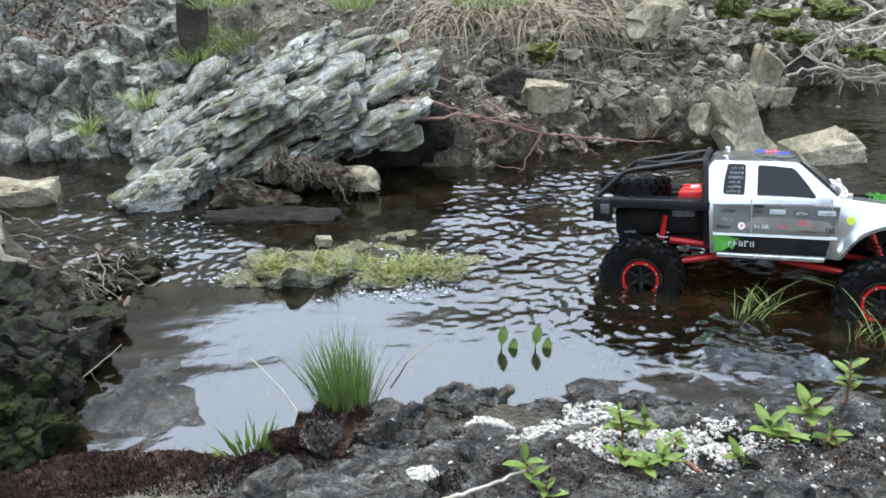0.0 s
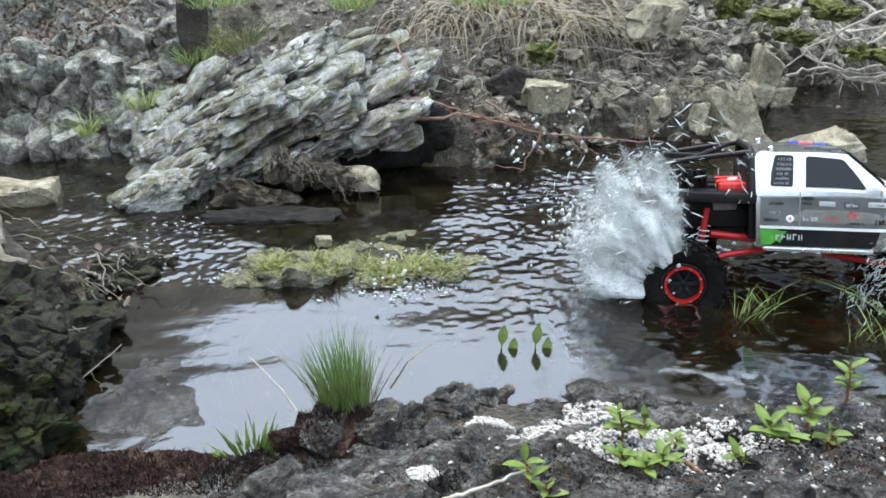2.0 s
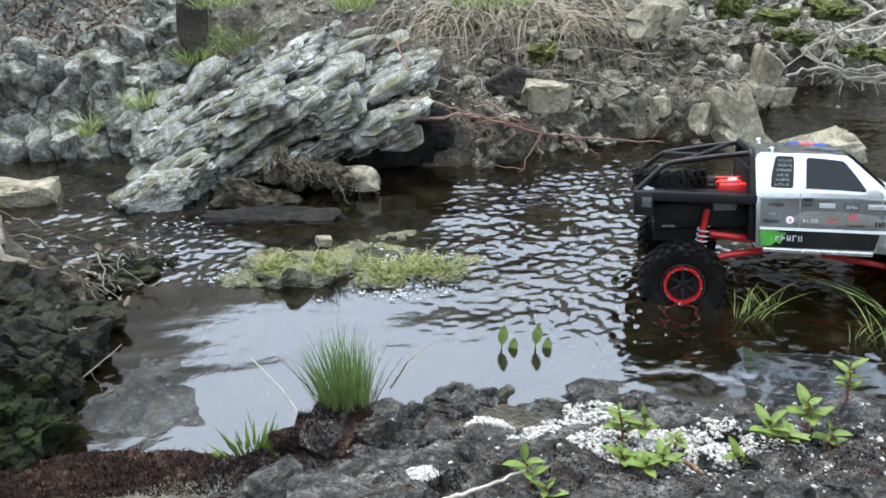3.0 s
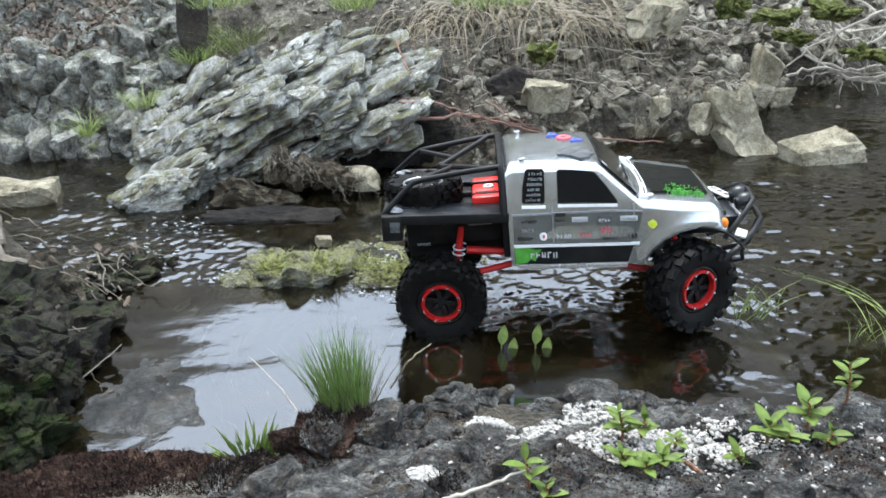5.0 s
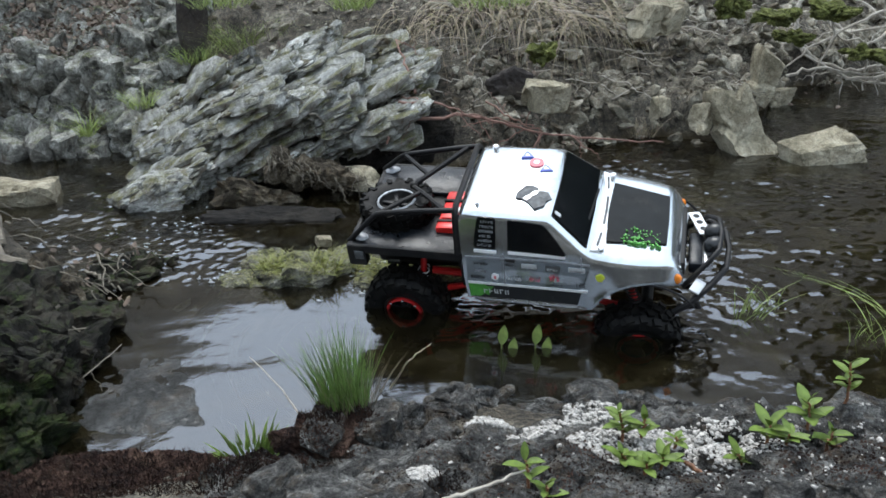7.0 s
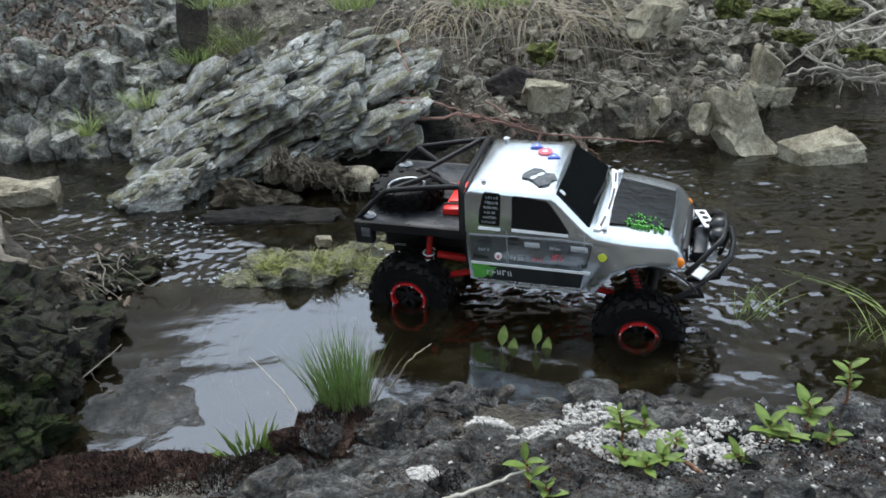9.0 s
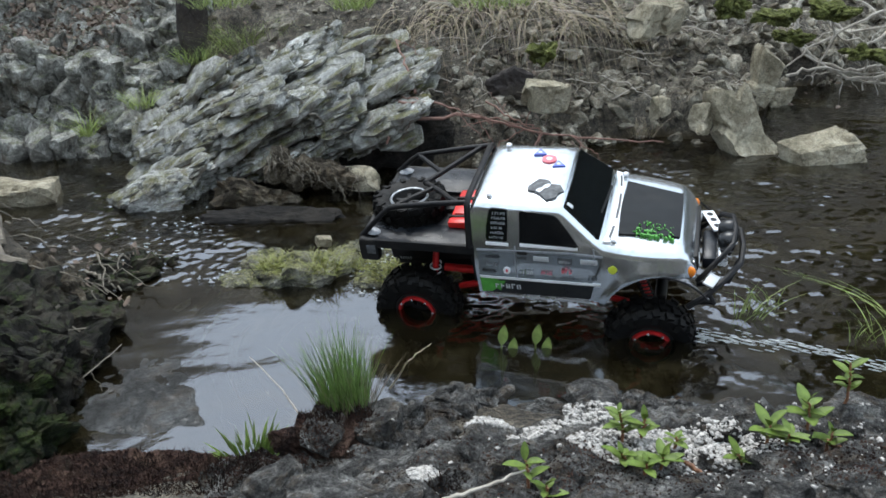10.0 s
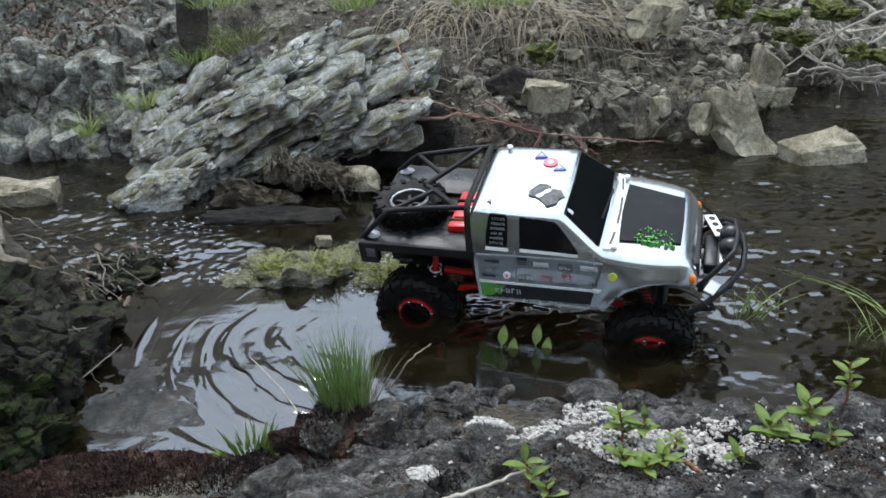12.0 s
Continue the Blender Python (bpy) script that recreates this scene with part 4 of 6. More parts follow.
def bolt_mesh():
    bm = bmesh.new()
    bmesh.ops.create_cone(bm, cap_ends=True, segments=6, radius1=0.0016, radius2=0.0013, depth=0.002, matrix=pose(0, 0.0193, 0, 90))
    return from_bm("bolt", bm, STEEL)


TYRE, RIM, RING, BOLT = tyre_mesh(0.056, 0.021), rim_mesh(PLASTIC), ring_mesh(0.0205, 0.0256), bolt_mesh()
SPARE_RIM, SPOKE = rim_mesh(PLASTIC), spoke_mesh(PLASTIC)
SPARE_RING = from_bm("rim_edge", lathe(bmesh.new(), [(0.0262, 0.014), (0.0262, 0.017), (0.028, 0.018), (0.0298, 0.016), (0.0298, 0.012), (0.0262, 0.014)], 40), RIM_EDGE)


def wheel(parent, sign):
    hub = part("wheel", RIM, None, parent, "black wheel with a red beadlock ring")
    part("tyre", TYRE, None, hub)
    ring = part("beadlock_ring", RING, None, hub, "red beadlock ring")
    for k in range(6):
        part("spoke", SPOKE, None, hub).matrix_basis = pose(0, 0, 0, 0, 60 * k, 0)
    for k in range(8):
        b = part("bolt", BOLT, None, hub)
        b.matrix_basis = pose(0, 0, 0, 0, 45 * k + 22, 0) @ Matrix.Translation((0, 0, 0.0234))
    return hub


def build_truck():
    truck = tagged(new("model_truck"), "silver and black model pickup truck with red wheel rings", "model truck")
    xs = [-0.058, -0.055, -0.05, -0.03, 0.0, 0.03, 0.05, 0.056, 0.07, 0.084, 0.09, 0.094] + [0.094 + 0.0052 * i for i in range(1, 22)] + [0.206]
    bm = bmesh.new()
    rings = [[bm.verts.new((x, y, z)) for y, z in section(x)] for x in xs]
    for a, b in zip(rings, rings[1:]):
        for j in range(len(a) - 1):
            bm.faces.new((a[j], b[j], b[j + 1], a[j + 1]))
    bm.faces.new(rings[0])
    bm.faces.new(rings[-1][::-1])
    for a, b in zip(rings, rings[1:]):
        bm.faces.new((a[0], a[-1], b[-1], b[0]))
    bmesh.ops.recalc_face_normals(bm, faces=bm.faces[:])
    body = part("body", bm, SILVER, truck, "silver pickup cab and bonnet shell")
    for s in (-1, 1):
        side_film("door_film", [(-0.0535, 0.051), (0.086, 0.042), (0.096, 0.06), (0.1, 0.079), (0.06, 0.083), (-0.0525, 0.0865)], GREY_PAINT, body, 0.0007, s, "grey printed lower flank")
        side_film("side_stripe", [(-0.0535, 0.0255), (0.0, 0.022), (0.082, 0.0175), (0.088, 0.038), (-0.0535, 0.0475)], BLACK_PAINT, body, 0.0012, s, "black lower stripe")
        side_film("side_stripe", [(-0.0535, 0.0475), (0.0, 0.0442), (0.095, 0.0385), (0.096, 0.0418), (0.0, 0.0476), (-0.0535, 0.0508)], WHITE, body, 0.0016, s, "white pinstripe")
        side_film("side_stripe", [(-0.0535, 0.0862), (0.06, 0.0827), (0.1, 0.0787), (0.1, 0.0805), (0.06, 0.0845), (-0.0535, 0.088)], DIM, body, 0.0016, s, "dark line under the belt")
        side_film("green_decal", [(-0.053, 0.0255), (-0.04, 0.0262), (-0.034, 0.031), (-0.029, 0.0275), (-0.026, 0.036), (-0.021, 0.043), (-0.029, 0.0425), (-0.033, 0.0458), (-0.053, 0.047)], GREEN, body, 0.0018, s, "jagged green decal")
        lettering("print", -0.0185, 0.0358, 0.034, 0.0085, PALE, body, s, 90, off=0.0021)
        side_film("quarter_window", [(-0.0385, 0.1), (-0.0155, 0.0984), (-0.0138, 0.1), (-0.0128, 0.112), (-0.0118, 0.1345), (-0.0138, 0.1372), (-0.0315, 0.1386), (-0.0343, 0.136), (-0.039, 0.117), (-0.0405, 0.1025)], SMOKED, body, 0.0012, s, "dark quarter window with pale print")
        for k in range(6):
            lettering("print", -0.0266 + 0.0009 * k, 0.1035 + 0.0058 * k, 0.019 - 0.0016 * (k % 3), 0.0036, DIM, body, s, 30 + k, off=0.0019)
        side_film("door_window", [(0.0015, 0.0974), (0.035, 0.0952), (0.069, 0.0918), (0.0718, 0.0935), (0.062, 0.109), (0.049, 0.1265), (0.0445, 0.1298), (0.02, 0.1335), (0.0055, 0.135), (0.0028, 0.133)], SMOKED, body, 0.0012, s, "dark door window")
        for x0, x1, za, zb in ((-0.041, -0.013, 0.0962, 0.0945), (0.0015, 0.071, 0.0945, 0.0897)):
            side_film("window_sill", [(x0, za - 0.002), (x1, zb - 0.002), (x1, zb + 0.0012), (x0, za + 0.0012)], WHITE, body, 0.0014, s, "white sill strip")
        for k, (x, z, w, h, m) in enumerate(((-0.0334, 0.0786, 0.019, 0.0046, BLACK_PAINT), (-0.0355, 0.0678, 0.015, 0.0042, DIM), (-0.0395, 0.058, 0.019, 0.0048, BLACK_PAINT), (0.0033, 0.0772, 0.013, 0.0034, BLACK_PAINT), (0.0067, 0.0578, 0.018, 0.0052, PALE), (0.0318, 0.0572, 0.014, 0.0046, PINK),
                                             (0.0568, 0.0615, 0.013, 0.0098, PINK), (0.0599, 0.0504, 0.021, 0.0034, BLACK_PAINT), (0.0877, 0.051, 0.011, 0.007, BLACK_PAINT))):
            lettering("print", x, z, w, h, m, body, s, 60 + k)
        for k, (x, z, w, h, m, ink) in enumerate(((0.0262, 0.0758, 0.0185, 0.0056, PALE, DIM), (0.055, 0.0734, 0.017, 0.0082, WORN, PALE), (0.0839, 0.0726, 0.02, 0.0058, PALE, WORN))):
            side_film("print", slant(x, z, w, h), m, body, 0.0016, s)
            lettering("print", x, z, w * 0.84, h * 0.5, ink, body, s, 80 + k, off=0.0021)
        side_film("print", blob(-0.0178, 0.0588, 0.0094, 0.0094, 14, 2, 0.05), WHITE, body, 0.0017, s, "round white badge")
        side_film("print", blob(-0.0176, 0.0588, 0.0036, 0.0052, 8, 2, 0.2), PINK, body, 0.0021, s)
        side_film("yellow_decal", blob(0.1112, 0.0628, 0.012, 0.011, 9, 3), YELLOW, body, 0.0016, s)
        side_film("door_gap", [(-0.0068, 0.046), (-0.0056, 0.046), (-0.0046, 0.092), (-0.0058, 0.092)], DIM, body, 0.0014, s)
        side_film("door_gap", [(0.0898, 0.068), (0.0911, 0.068), (0.0905, 0.09), (0.0892, 0.09)], DIM, body, 0.0014, s)
        side_film("door_handle", slant(0.0035, 0.0838, 0.012, 0.004), BLACK_PAINT, body, 0.0022, s, "black door handle")
        bm = box(bmesh.new(), -0.066, 0.066, min(s * 0.084, s * 0.0955), max(s * 0.084, s * 0.0955), -0.003, 0.003, 0.002, pose(0.016, 0, 0.0165, 0, 3.6, 0))
        part("rocker_rail", bm, STEEL if s < 0 else PLASTIC, truck, "bright rocker rail")
        bm = bmesh.new()
        bmesh.ops.create_uvsphere(bm, u_segments=14, v_segments=8, radius=1, matrix=pose(0.1985, s * 0.0742, 0.0484) @ Matrix.Diagonal((0.007, 0.005, 0.0075, 1)))
        part("indicator", bm, AMBER, body, "amber indicator lens")
        # wheel housing
        bm = bmesh.new()
        rim_pts = [(0.1615 + 0.0675 * math.cos(a), s * 0.0925, -0.014 + 0.0675 * math.sin(a)) for a in (radians(30 + 6 * i) for i in range(21))]
        tube(bm, rim_pts, 0.0014, 6)
        part("fender_lip", bm, PLASTIC, truck)
    top_film("windscreen", [(0.0565, -0.066), (0.0575, 0.0), (0.0565, 0.066), (0.0955, 0.078), (0.0975, 0.0), (0.0955, -0.078)], SMOKED, body, 0.0036, "dark windscreen")
    top_film("bonnet_panel", [(0.116, -0.0595), (0.1865, -0.047), (0.1875, 0.0), (0.1865, 0.047), (0.116, 0.0595), (0.1135, 0.0)], BONNET, body, 0.0034, "glossy black bonnet panel")
    top_film("cowl_strip", [(0.1, -0.08), (0.1065, -0.04), (0.1085, 0.0), (0.1065, 0.04), (0.1, 0.08), (0.1085, 0.078), (0.1128, 0.04), (0.1142, 0.0), (0.1128, -0.04), (0.1085, -0.078)], WHITE, body, 0.003, "white cowl strip with grey vents")
    for y0, y1 in ((-0.07, -0.045), (-0.028, 0.028), (0.045, 0.07)):
        mid = (y0 + y1) / 2
        bend = lambda y: 0.1098 - 0.9 * y * y
        top_film("cowl_vent", [(bend(y0), y0), (bend(mid), mid), (bend(y1), y1), (bend(y1) + 0.0028, y1), (bend(mid) + 0.0028, mid), (bend(y0) + 0.0028, y0)], WORN, body, 0.0037, "grey cowl vent")
    for k in range(90):
        rng = random.Random(k)
        top_film("green_decal", blob(0.131 + 0.047 * (rng.random() + rng.random()) / 2 if k % 2 else 0.133 + 0.047 * rng.random(), -0.0555 + 0.028 * rng.random() ** 2, 0.0018 + 0.0034 * rng.random(), 0.0016 + 0.0036 * rng.random(), 9, k, 0.8), GREEN, body, 0.004 + 0.00002 * k)
    for x, y in ((0.112, -0.074), (0.112, 0.074), (-0.0365, -0.058), (-0.0365, 0.062)):
        bm = bmesh.new()
        bmesh.ops.create_cone(bm, cap_ends=True, segments=10, radius1=0.0034, radius2=0.0026, depth=0.006, matrix=pose(x, y, top_z(x) + 0.003))
        pin = part("body_pin", bm, STEEL, body, "steel body pin")
        loop = [(x + 0.004 * math.cos(a), y + 0.004 * math.sin(a), top_z(x) + 0.0045) for a in (radians(36 * i) for i in range(11))]
        part("clip", tube(bmesh.new(), loop, 0.0006, 5), STEEL, pin)
    top_film("roof_decal", [(0.008, -0.043), (0.0075, -0.034), (0.012, -0.026), (0.018, -0.0165), (0.027, -0.0175), (0.033, -0.021), (0.03, -0.0275), (0.036, -0.0265), (0.046, -0.0285), (0.052, -0.04), (0.046, -0.0465), (0.045, -0.055), (0.034, -0.0625), (0.028, -0.055), (0.0235, -0.0495), (0.016, -0.0445)], WORN, body, 0.0034, "worn grey roof decal")
    top_film("roof_decal", [(0.018, -0.044), (0.0205, -0.039), (0.0245, -0.037), (0.027, -0.0305), (0.0315, -0.0275), (0.035, -0.03), (0.032, -0.036), (0.0275, -0.0385), (0.0265, -0.043), (0.0225, -0.0475)], SILVER, body, 0.0039, "bare patch in the worn decal")
    for k, (x, y, m) in enumerate(((0.008, 0.0475, BLUE), (0.0222, 0.0325, PINK), (0.036, 0.0205, BLUE))):
        outer = [(x + 0.0095 * math.cos(a), y + 0.0095 * math.sin(a)) for a in (radians(100 + 360 / (3 if m is BLUE else 14) * i) for i in range(3 if m is BLUE else 14))]
        top_film("roof_mark", outer, m, body, 0.0034)
        top_film("roof_mark", [(x + (a - x) * 0.4, y + (b - y) * 0.4) for a, b in outer], SILVER, body, 0.0038)
    top_film("windscreen_sticker", rect(0.0615, -0.0595, 0.006, 0.006), PALE, body, 0.0042)
    top_film("windscreen_wiper", [(0.092, -0.03), (0.094, -0.03), (0.099, 0.04), (0.097, 0.04)], PLASTIC, body, 0.0045, "thin black wiper")
    # nose and grille
    bm = box(bmesh.new(), 0.2, 0.208, -0.055, 0.055, 0.036, 0.057, 0.002)
    part("grille", bm, PLASTIC, truck)
    for s in (-1, 1):
        bm = bmesh.new()
        lathe(bm, [(0.0, 0.0), (0.007, 0.001), (0.0085, 0.005), (0.0085, 0.012)], 16)
        bm.transform(pose(0.2095, s * 0.045, 0.047, 0, 0, -90) @ Matrix.Diagonal((1, -1, 1, 1)))
        part("headlight", bm, WHITE, truck, "round clear headlight")
    # bumper with winch and lamps
    bumper = part("bumper", tube(bmesh.new(), [(0.196, 0.088, 0.006), (0.214, 0.084, 0.017), (0.238, 0.062, 0.028), (0.256, 0.034, 0.033), (0.259, 0, 0.034), (0.256, -0.034, 0.033), (0.238, -0.062, 0.028), (0.214, -0.084, 0.017), (0.196, -0.088, 0.006)], 0.0038), PLASTIC, truck, "black tubular front bumper")
    part("hoop", tube(bmesh.new(), [(0.206, 0.056, 0.02), (0.234, 0.046, 0.05), (0.247, 0.03, 0.058), (0.25, 0.0, 0.06), (0.247, -0.03, 0.058), (0.234, -0.046, 0.05), (0.206, -0.056, 0.02)], 0.0032), PLASTIC, bumper)
    for y in (-0.03, 0.03):
        part("skid", tube(bmesh.new(), [(0.254, y, 0.033), (0.243, y * 0.95, 0.0), (0.205, y * 0.9, -0.008)], 0.0032), PLASTIC, bumper)
        part("skid", tube(bmesh.new(), [(0.22, y * 2.6, 0.02), (0.226, y * 2.2, -0.004), (0.2, y * 2.0, -0.01)], 0.003), PLASTIC, bumper)
    part("winch", box(bmesh.new(), 0.211, 0.229, -0.04, 0.022, 0.026, 0.043, 0.004), DECK, bumper, "dark grey winch")
    part("winch_drum", tube(bmesh.new(), [(0.234, -0.036, 0.036), (0.234, 0.012, 0.036)], 0.0075, 14), STEEL, bumper, "steel winch drum")
    plate = part("lamp_bracket", box(bmesh.new(), -0.0075, 0.0075, -0.024, 0.022, -0.0013, 0.0013, 0.0008, pose(0.223, 0.034, 0.048, 0, 10, 20)), WHITE, bumper, "white bracket plate with holes")
    for y in (-0.014, 0.0, 0.013):
        bm = bmesh.new()
        bmesh.ops.create_cone(bm, cap_ends=True, segments=14, radius1=0.0042, radius2=0.0042, depth=0.0034, matrix=pose(0.223, 0.034, 0.048, 0, 10, 20) @ pose(0, y, 0))
        part("hole", bm, BLACK_PAINT, plate)
    part("lamp_bracket", box(bmesh.new(), -0.007, 0.006, -0.012, 0.01, -0.0013, 0.0013, 0.0008, pose(0.224, -0.066, 0.03, 0, 14, -24)), PALE, bumper, "pale bracket plate")
    for y in (0.012, -0.014):
        bm = lathe(bmesh.new(), [(0.0005, -0.011), (0.006, -0.0105), (0.0105, -0.007), (0.0128, 0.0), (0.0132, 0.006), (0.0128, 0.0072), (0.0112, 0.0066), (0.0005, 0.0045)], 20)
        bm.transform(pose(0.24, y, 0.05, 0, 0, -90))
        part("lamp", bm, BLACK_PAINT, bumper, "round black spot lamp")
    # load bed and roll cage
    rake = pose(-0.062, 0, 0.0, 0, 3.6, 0) @ pose(0.062, 0, 0)
    bed = part("load_bed", box(bmesh.new(), -0.21, -0.06, -0.088, 0.088, 0.08, 0.0845, 0.0015, rake), PLASTIC, truck, "wet black flat load bed")
    for y0, y1 in ((-0.09, -0.048), (0.03, 0.09)):
        part("deck_plate", box(bmesh.new(), -0.209, -0.062, y0, y1, 0.085, 0.0905, 0.0015, rake), DECK, bed, "wet black deck plate")
    for s in (-1, 1):
        part("bed_side", box(bmesh.new(), -0.214, -0.062, min(s * 0.086, s * 0.0915), max(s * 0.086, s * 0.0915), 0.078, 0.091, 0.002, rake), PLASTIC, bed)
        part("bed_corner", box(bmesh.new(), -0.2155, -0.19, min(s * 0.078, s * 0.0925), max(s * 0.078, s * 0.0925), 0.058, 0.0905, 0.003, rake), PLASTIC, bed)
        part("corner_tag", box(bmesh.new(), -0.205, -0.193, s * 0.0928 - 0.0006, s * 0.0928 + 0.0006, 0.07, 0.083, 0.0004, rake), WORN, bed, "worn tag on the corner")
        bm = bmesh.new()
        bmesh.ops.create_icosphere(bm, subdivisions=2, radius=1, matrix=rake @ pose(-0.2, s * 0.0735, 0.0915, 0, 0, s * 20) @ Matrix.Diagonal((0.011, 0.008, 0.0035, 1)))
        part("tail_light", bm, DIM, bed, "small pale tail lamp")
    part("tail_board", box(bmesh.new(), -0.216, -0.208, -0.088, 0.088, 0.06, 0.0895, 0.003, rake), PLASTIC, bed)
    part("cab_back", box(bmesh.new(), -0.066, -0.058, -0.083, 0.083, 0.03, 0.122, 0.002), PLASTIC, truck)
    cage = part("roll_cage", tube(bmesh.new(), [(-0.063, -0.089, 0.088), (-0.062, -0.075, 0.136), (-0.062, -0.071, 0.142), (-0.062, -0.062, 0.1455), (-0.062, 0.062, 0.1455), (-0.062, 0.071, 0.142), (-0.062, 0.075, 0.136), (-0.063, 0.089, 0.088)], 0.0042), PLASTIC, truck, "black tubular roll cage")
    for s in (-1, 1):
        part("cage_rail", tube(bmesh.new(), [(-0.06, s * 0.07, 0.1425), (-0.1, s * 0.068, 0.1395), (-0.155, s * 0.0655, 0.1335), (-0.168, s * 0.066, 0.131), (-0.178, s * 0.069, 0.124), (-0.209, s * 0.08, 0.097)], 0.0036, 10), PLASTIC, cage)
        part("cage_brace", tube(bmesh.new(), [(-0.076, s * 0.069, 0.141), (-0.105, s * 0.036, 0.135), (-0.136, s * 0.003, 0.128)], 0.0035), PLASTIC, cage)
        part("cage_brace", tube(bmesh.new(), [(-0.167, s * 0.066, 0.131), (-0.145, s * 0.043, 0.1315), (-0.121, s * 0.019, 0.1315)], 0.0032), PLASTIC, cage)
    bm = bmesh.new()
    bmesh.ops.create_uvsphere(bm, u_segments=12, v_segments=8, radius=0.0055, matrix=pose(-0.137, 0, 0.1278))
    part("cage_joint", bm, PLASTIC, cage)
    # cargo box and spare wheel
    boxes = part("cargo_box", box(bmesh.new(), -0.1, -0.066, -0.035, 0.004, 0.084, 0.099, 0.003), RED_BOX, truck, "red cargo box with a round cap")
    for y0, y1 in ((-0.053, -0.039), (0.008, 0.026)):
        part("cargo_box", box(bmesh.new(), -0.1, -0.064, y0, y1, 0.084, 0.1005, 0.003), RED_BOX, truck, "red cargo box")
    for y in (-0.037, 0.006):
        part("strap", box(bmesh.new(), -0.101, -0.063, y - 0.002, y + 0.002, 0.084, 0.1008, 0.001), PLASTIC, boxes)
    part("lid", box(bmesh.new(), -0.096, -0.07, -0.032, -0.004, 0.0991, 0.1007, 0.0007), RED_BOX, boxes)
    bm = lathe(bmesh.new(), [(0.0026, -0.0005), (0.0032, 0.0024), (0.0058, 0.0024), (0.0068, 0.0012), (0.0068, -0.0005)], 18)
    bm.transform(pose(-0.079, -0.018, 0.101, 90))
    part("cap", bm, WHITE, boxes, "pale ring cap")
    bm = bmesh.new()
    bmesh.ops.create_cone(bm, cap_ends=True, segments=12, radius1=0.003, radius2=0.003, depth=0.002, matrix=pose(-0.079, -0.018, 0.102))
    part("cap_eye", bm, PLASTIC, boxes)
    spare = part("spare_wheel", SPARE_RIM, None, truck, "knobby spare wheel with a bright rim lying on the bed")
    spare.matrix_basis = pose(-0.162, -0.012, 0.098, 86, 3, 20) @ Matrix.Diagonal((0.88, 0.88, 0.88, 1))
    part("tyre", TYRE, None, spare)
    for k in range(6):
        part("spoke", SPOKE, None, spare).matrix_basis = pose(0, 0, 0, 0, 60 * k, 0)
    part("rim_edge", SPARE_RING, None, spare, "bright rim edge")
    part("cargo_bar", box(bmesh.new(), -0.135, -0.1, -0.012, 0.004, 0.086, 0.094, 0.002), PLASTIC, truck)
    part("equipment_box", box(bmesh.new(), -0.108, -0.078, -0.06, -0.03, 0.066, 0.079, 0.002), DIM, truck, "grey equipment box under the bed")
    part("under_bed", box(bmesh.new(), -0.186, -0.064, -0.055, 0.055, 0.042, 0.078, 0.004), PLASTIC, truck)
    lettering("print", -0.165, 0.046, 0.017, 0.004, DIM, truck, -1, 99, off=-0.0375)
    # chassis, links, shocks
    for s in (-1, 1):
        part("chassis_rail", box(bmesh.new(), -0.185, 0.2, s * 0.034 - 0.004, s * 0.034 + 0.004, 0.022, 0.04, 0.001), PLASTIC, truck)
        part("link", tube(bmesh.new(), [(-0.03, s * 0.05, 0.012), (-0.092, s * 0.062, 0.006), (-0.145, s * 0.064, -0.01)], 0.0044), RED, truck, "red suspension link")
        part("link", tube(bmesh.new(), [(-0.05, s * 0.055, 0.025), (-0.112, s * 0.06, 0.035)], 0.0052), RED, truck, "red suspension link")
        part("link", tube(bmesh.new(), [(0.03, s * 0.05, 0.004), (0.15, s * 0.06, -0.02)], 0.0042), RED, truck, "red suspension link")
        for x0, x1, z0 in ((-0.116, -0.13, 0.07), (0.135, 0.155, 0.05)):
            shock = part("shock", tube(bmesh.new(), [(x0, s * 0.066, z0), (x0 * 0.5 + x1 * 0.5, s * 0.069, z0 * 0.5 - 0.002), (x1, s * 0.072, -0.008)], 0.0042), RED, truck, "red shock absorber with a coil spring")
            coil = []
            for i in range(57):
                k = i / 56
                a = 2 * math.pi * 7 * k
                c = Vector((x0, s * 0.066, z0)).lerp(Vector((x1, s * 0.072, -0.008)), 0.3 + 0.6 * k)
                coil.append(c + Vector((0.0075 * math.cos(a), 0.0075 * math.sin(a), 0)))
            # rear coils pale; front coils blackened to paint the shade inside the arches
            part("spring", tube(bmesh.new(), coil, 0.0011, 5), PALE if x0 < 0 else PLASTIC, shock)
    part("gearbox", box(bmesh.new(), -0.05, 0.06, -0.03, 0.03, 0.0, 0.05, 0.006), PLASTIC, truck)
    for x in (-0.1485, 0.1615):
        bm = tube(bmesh.new(), [(x, -0.074, -0.016), (x, 0.074, -0.016)], 0.0075, 12)
        bmesh.ops.create_uvsphere(bm, u_segments=14, v_segments=10, radius=0.017, matrix=pose(x, 0.012, -0.016))
        part("axle", bm, PLASTIC, truck)
    wheels = []
    for x in (-0.1485, 0.1615):
        for s in (-1, 1):
            wheels.append((wheel(truck, s), x, s))
    return truck, wheels


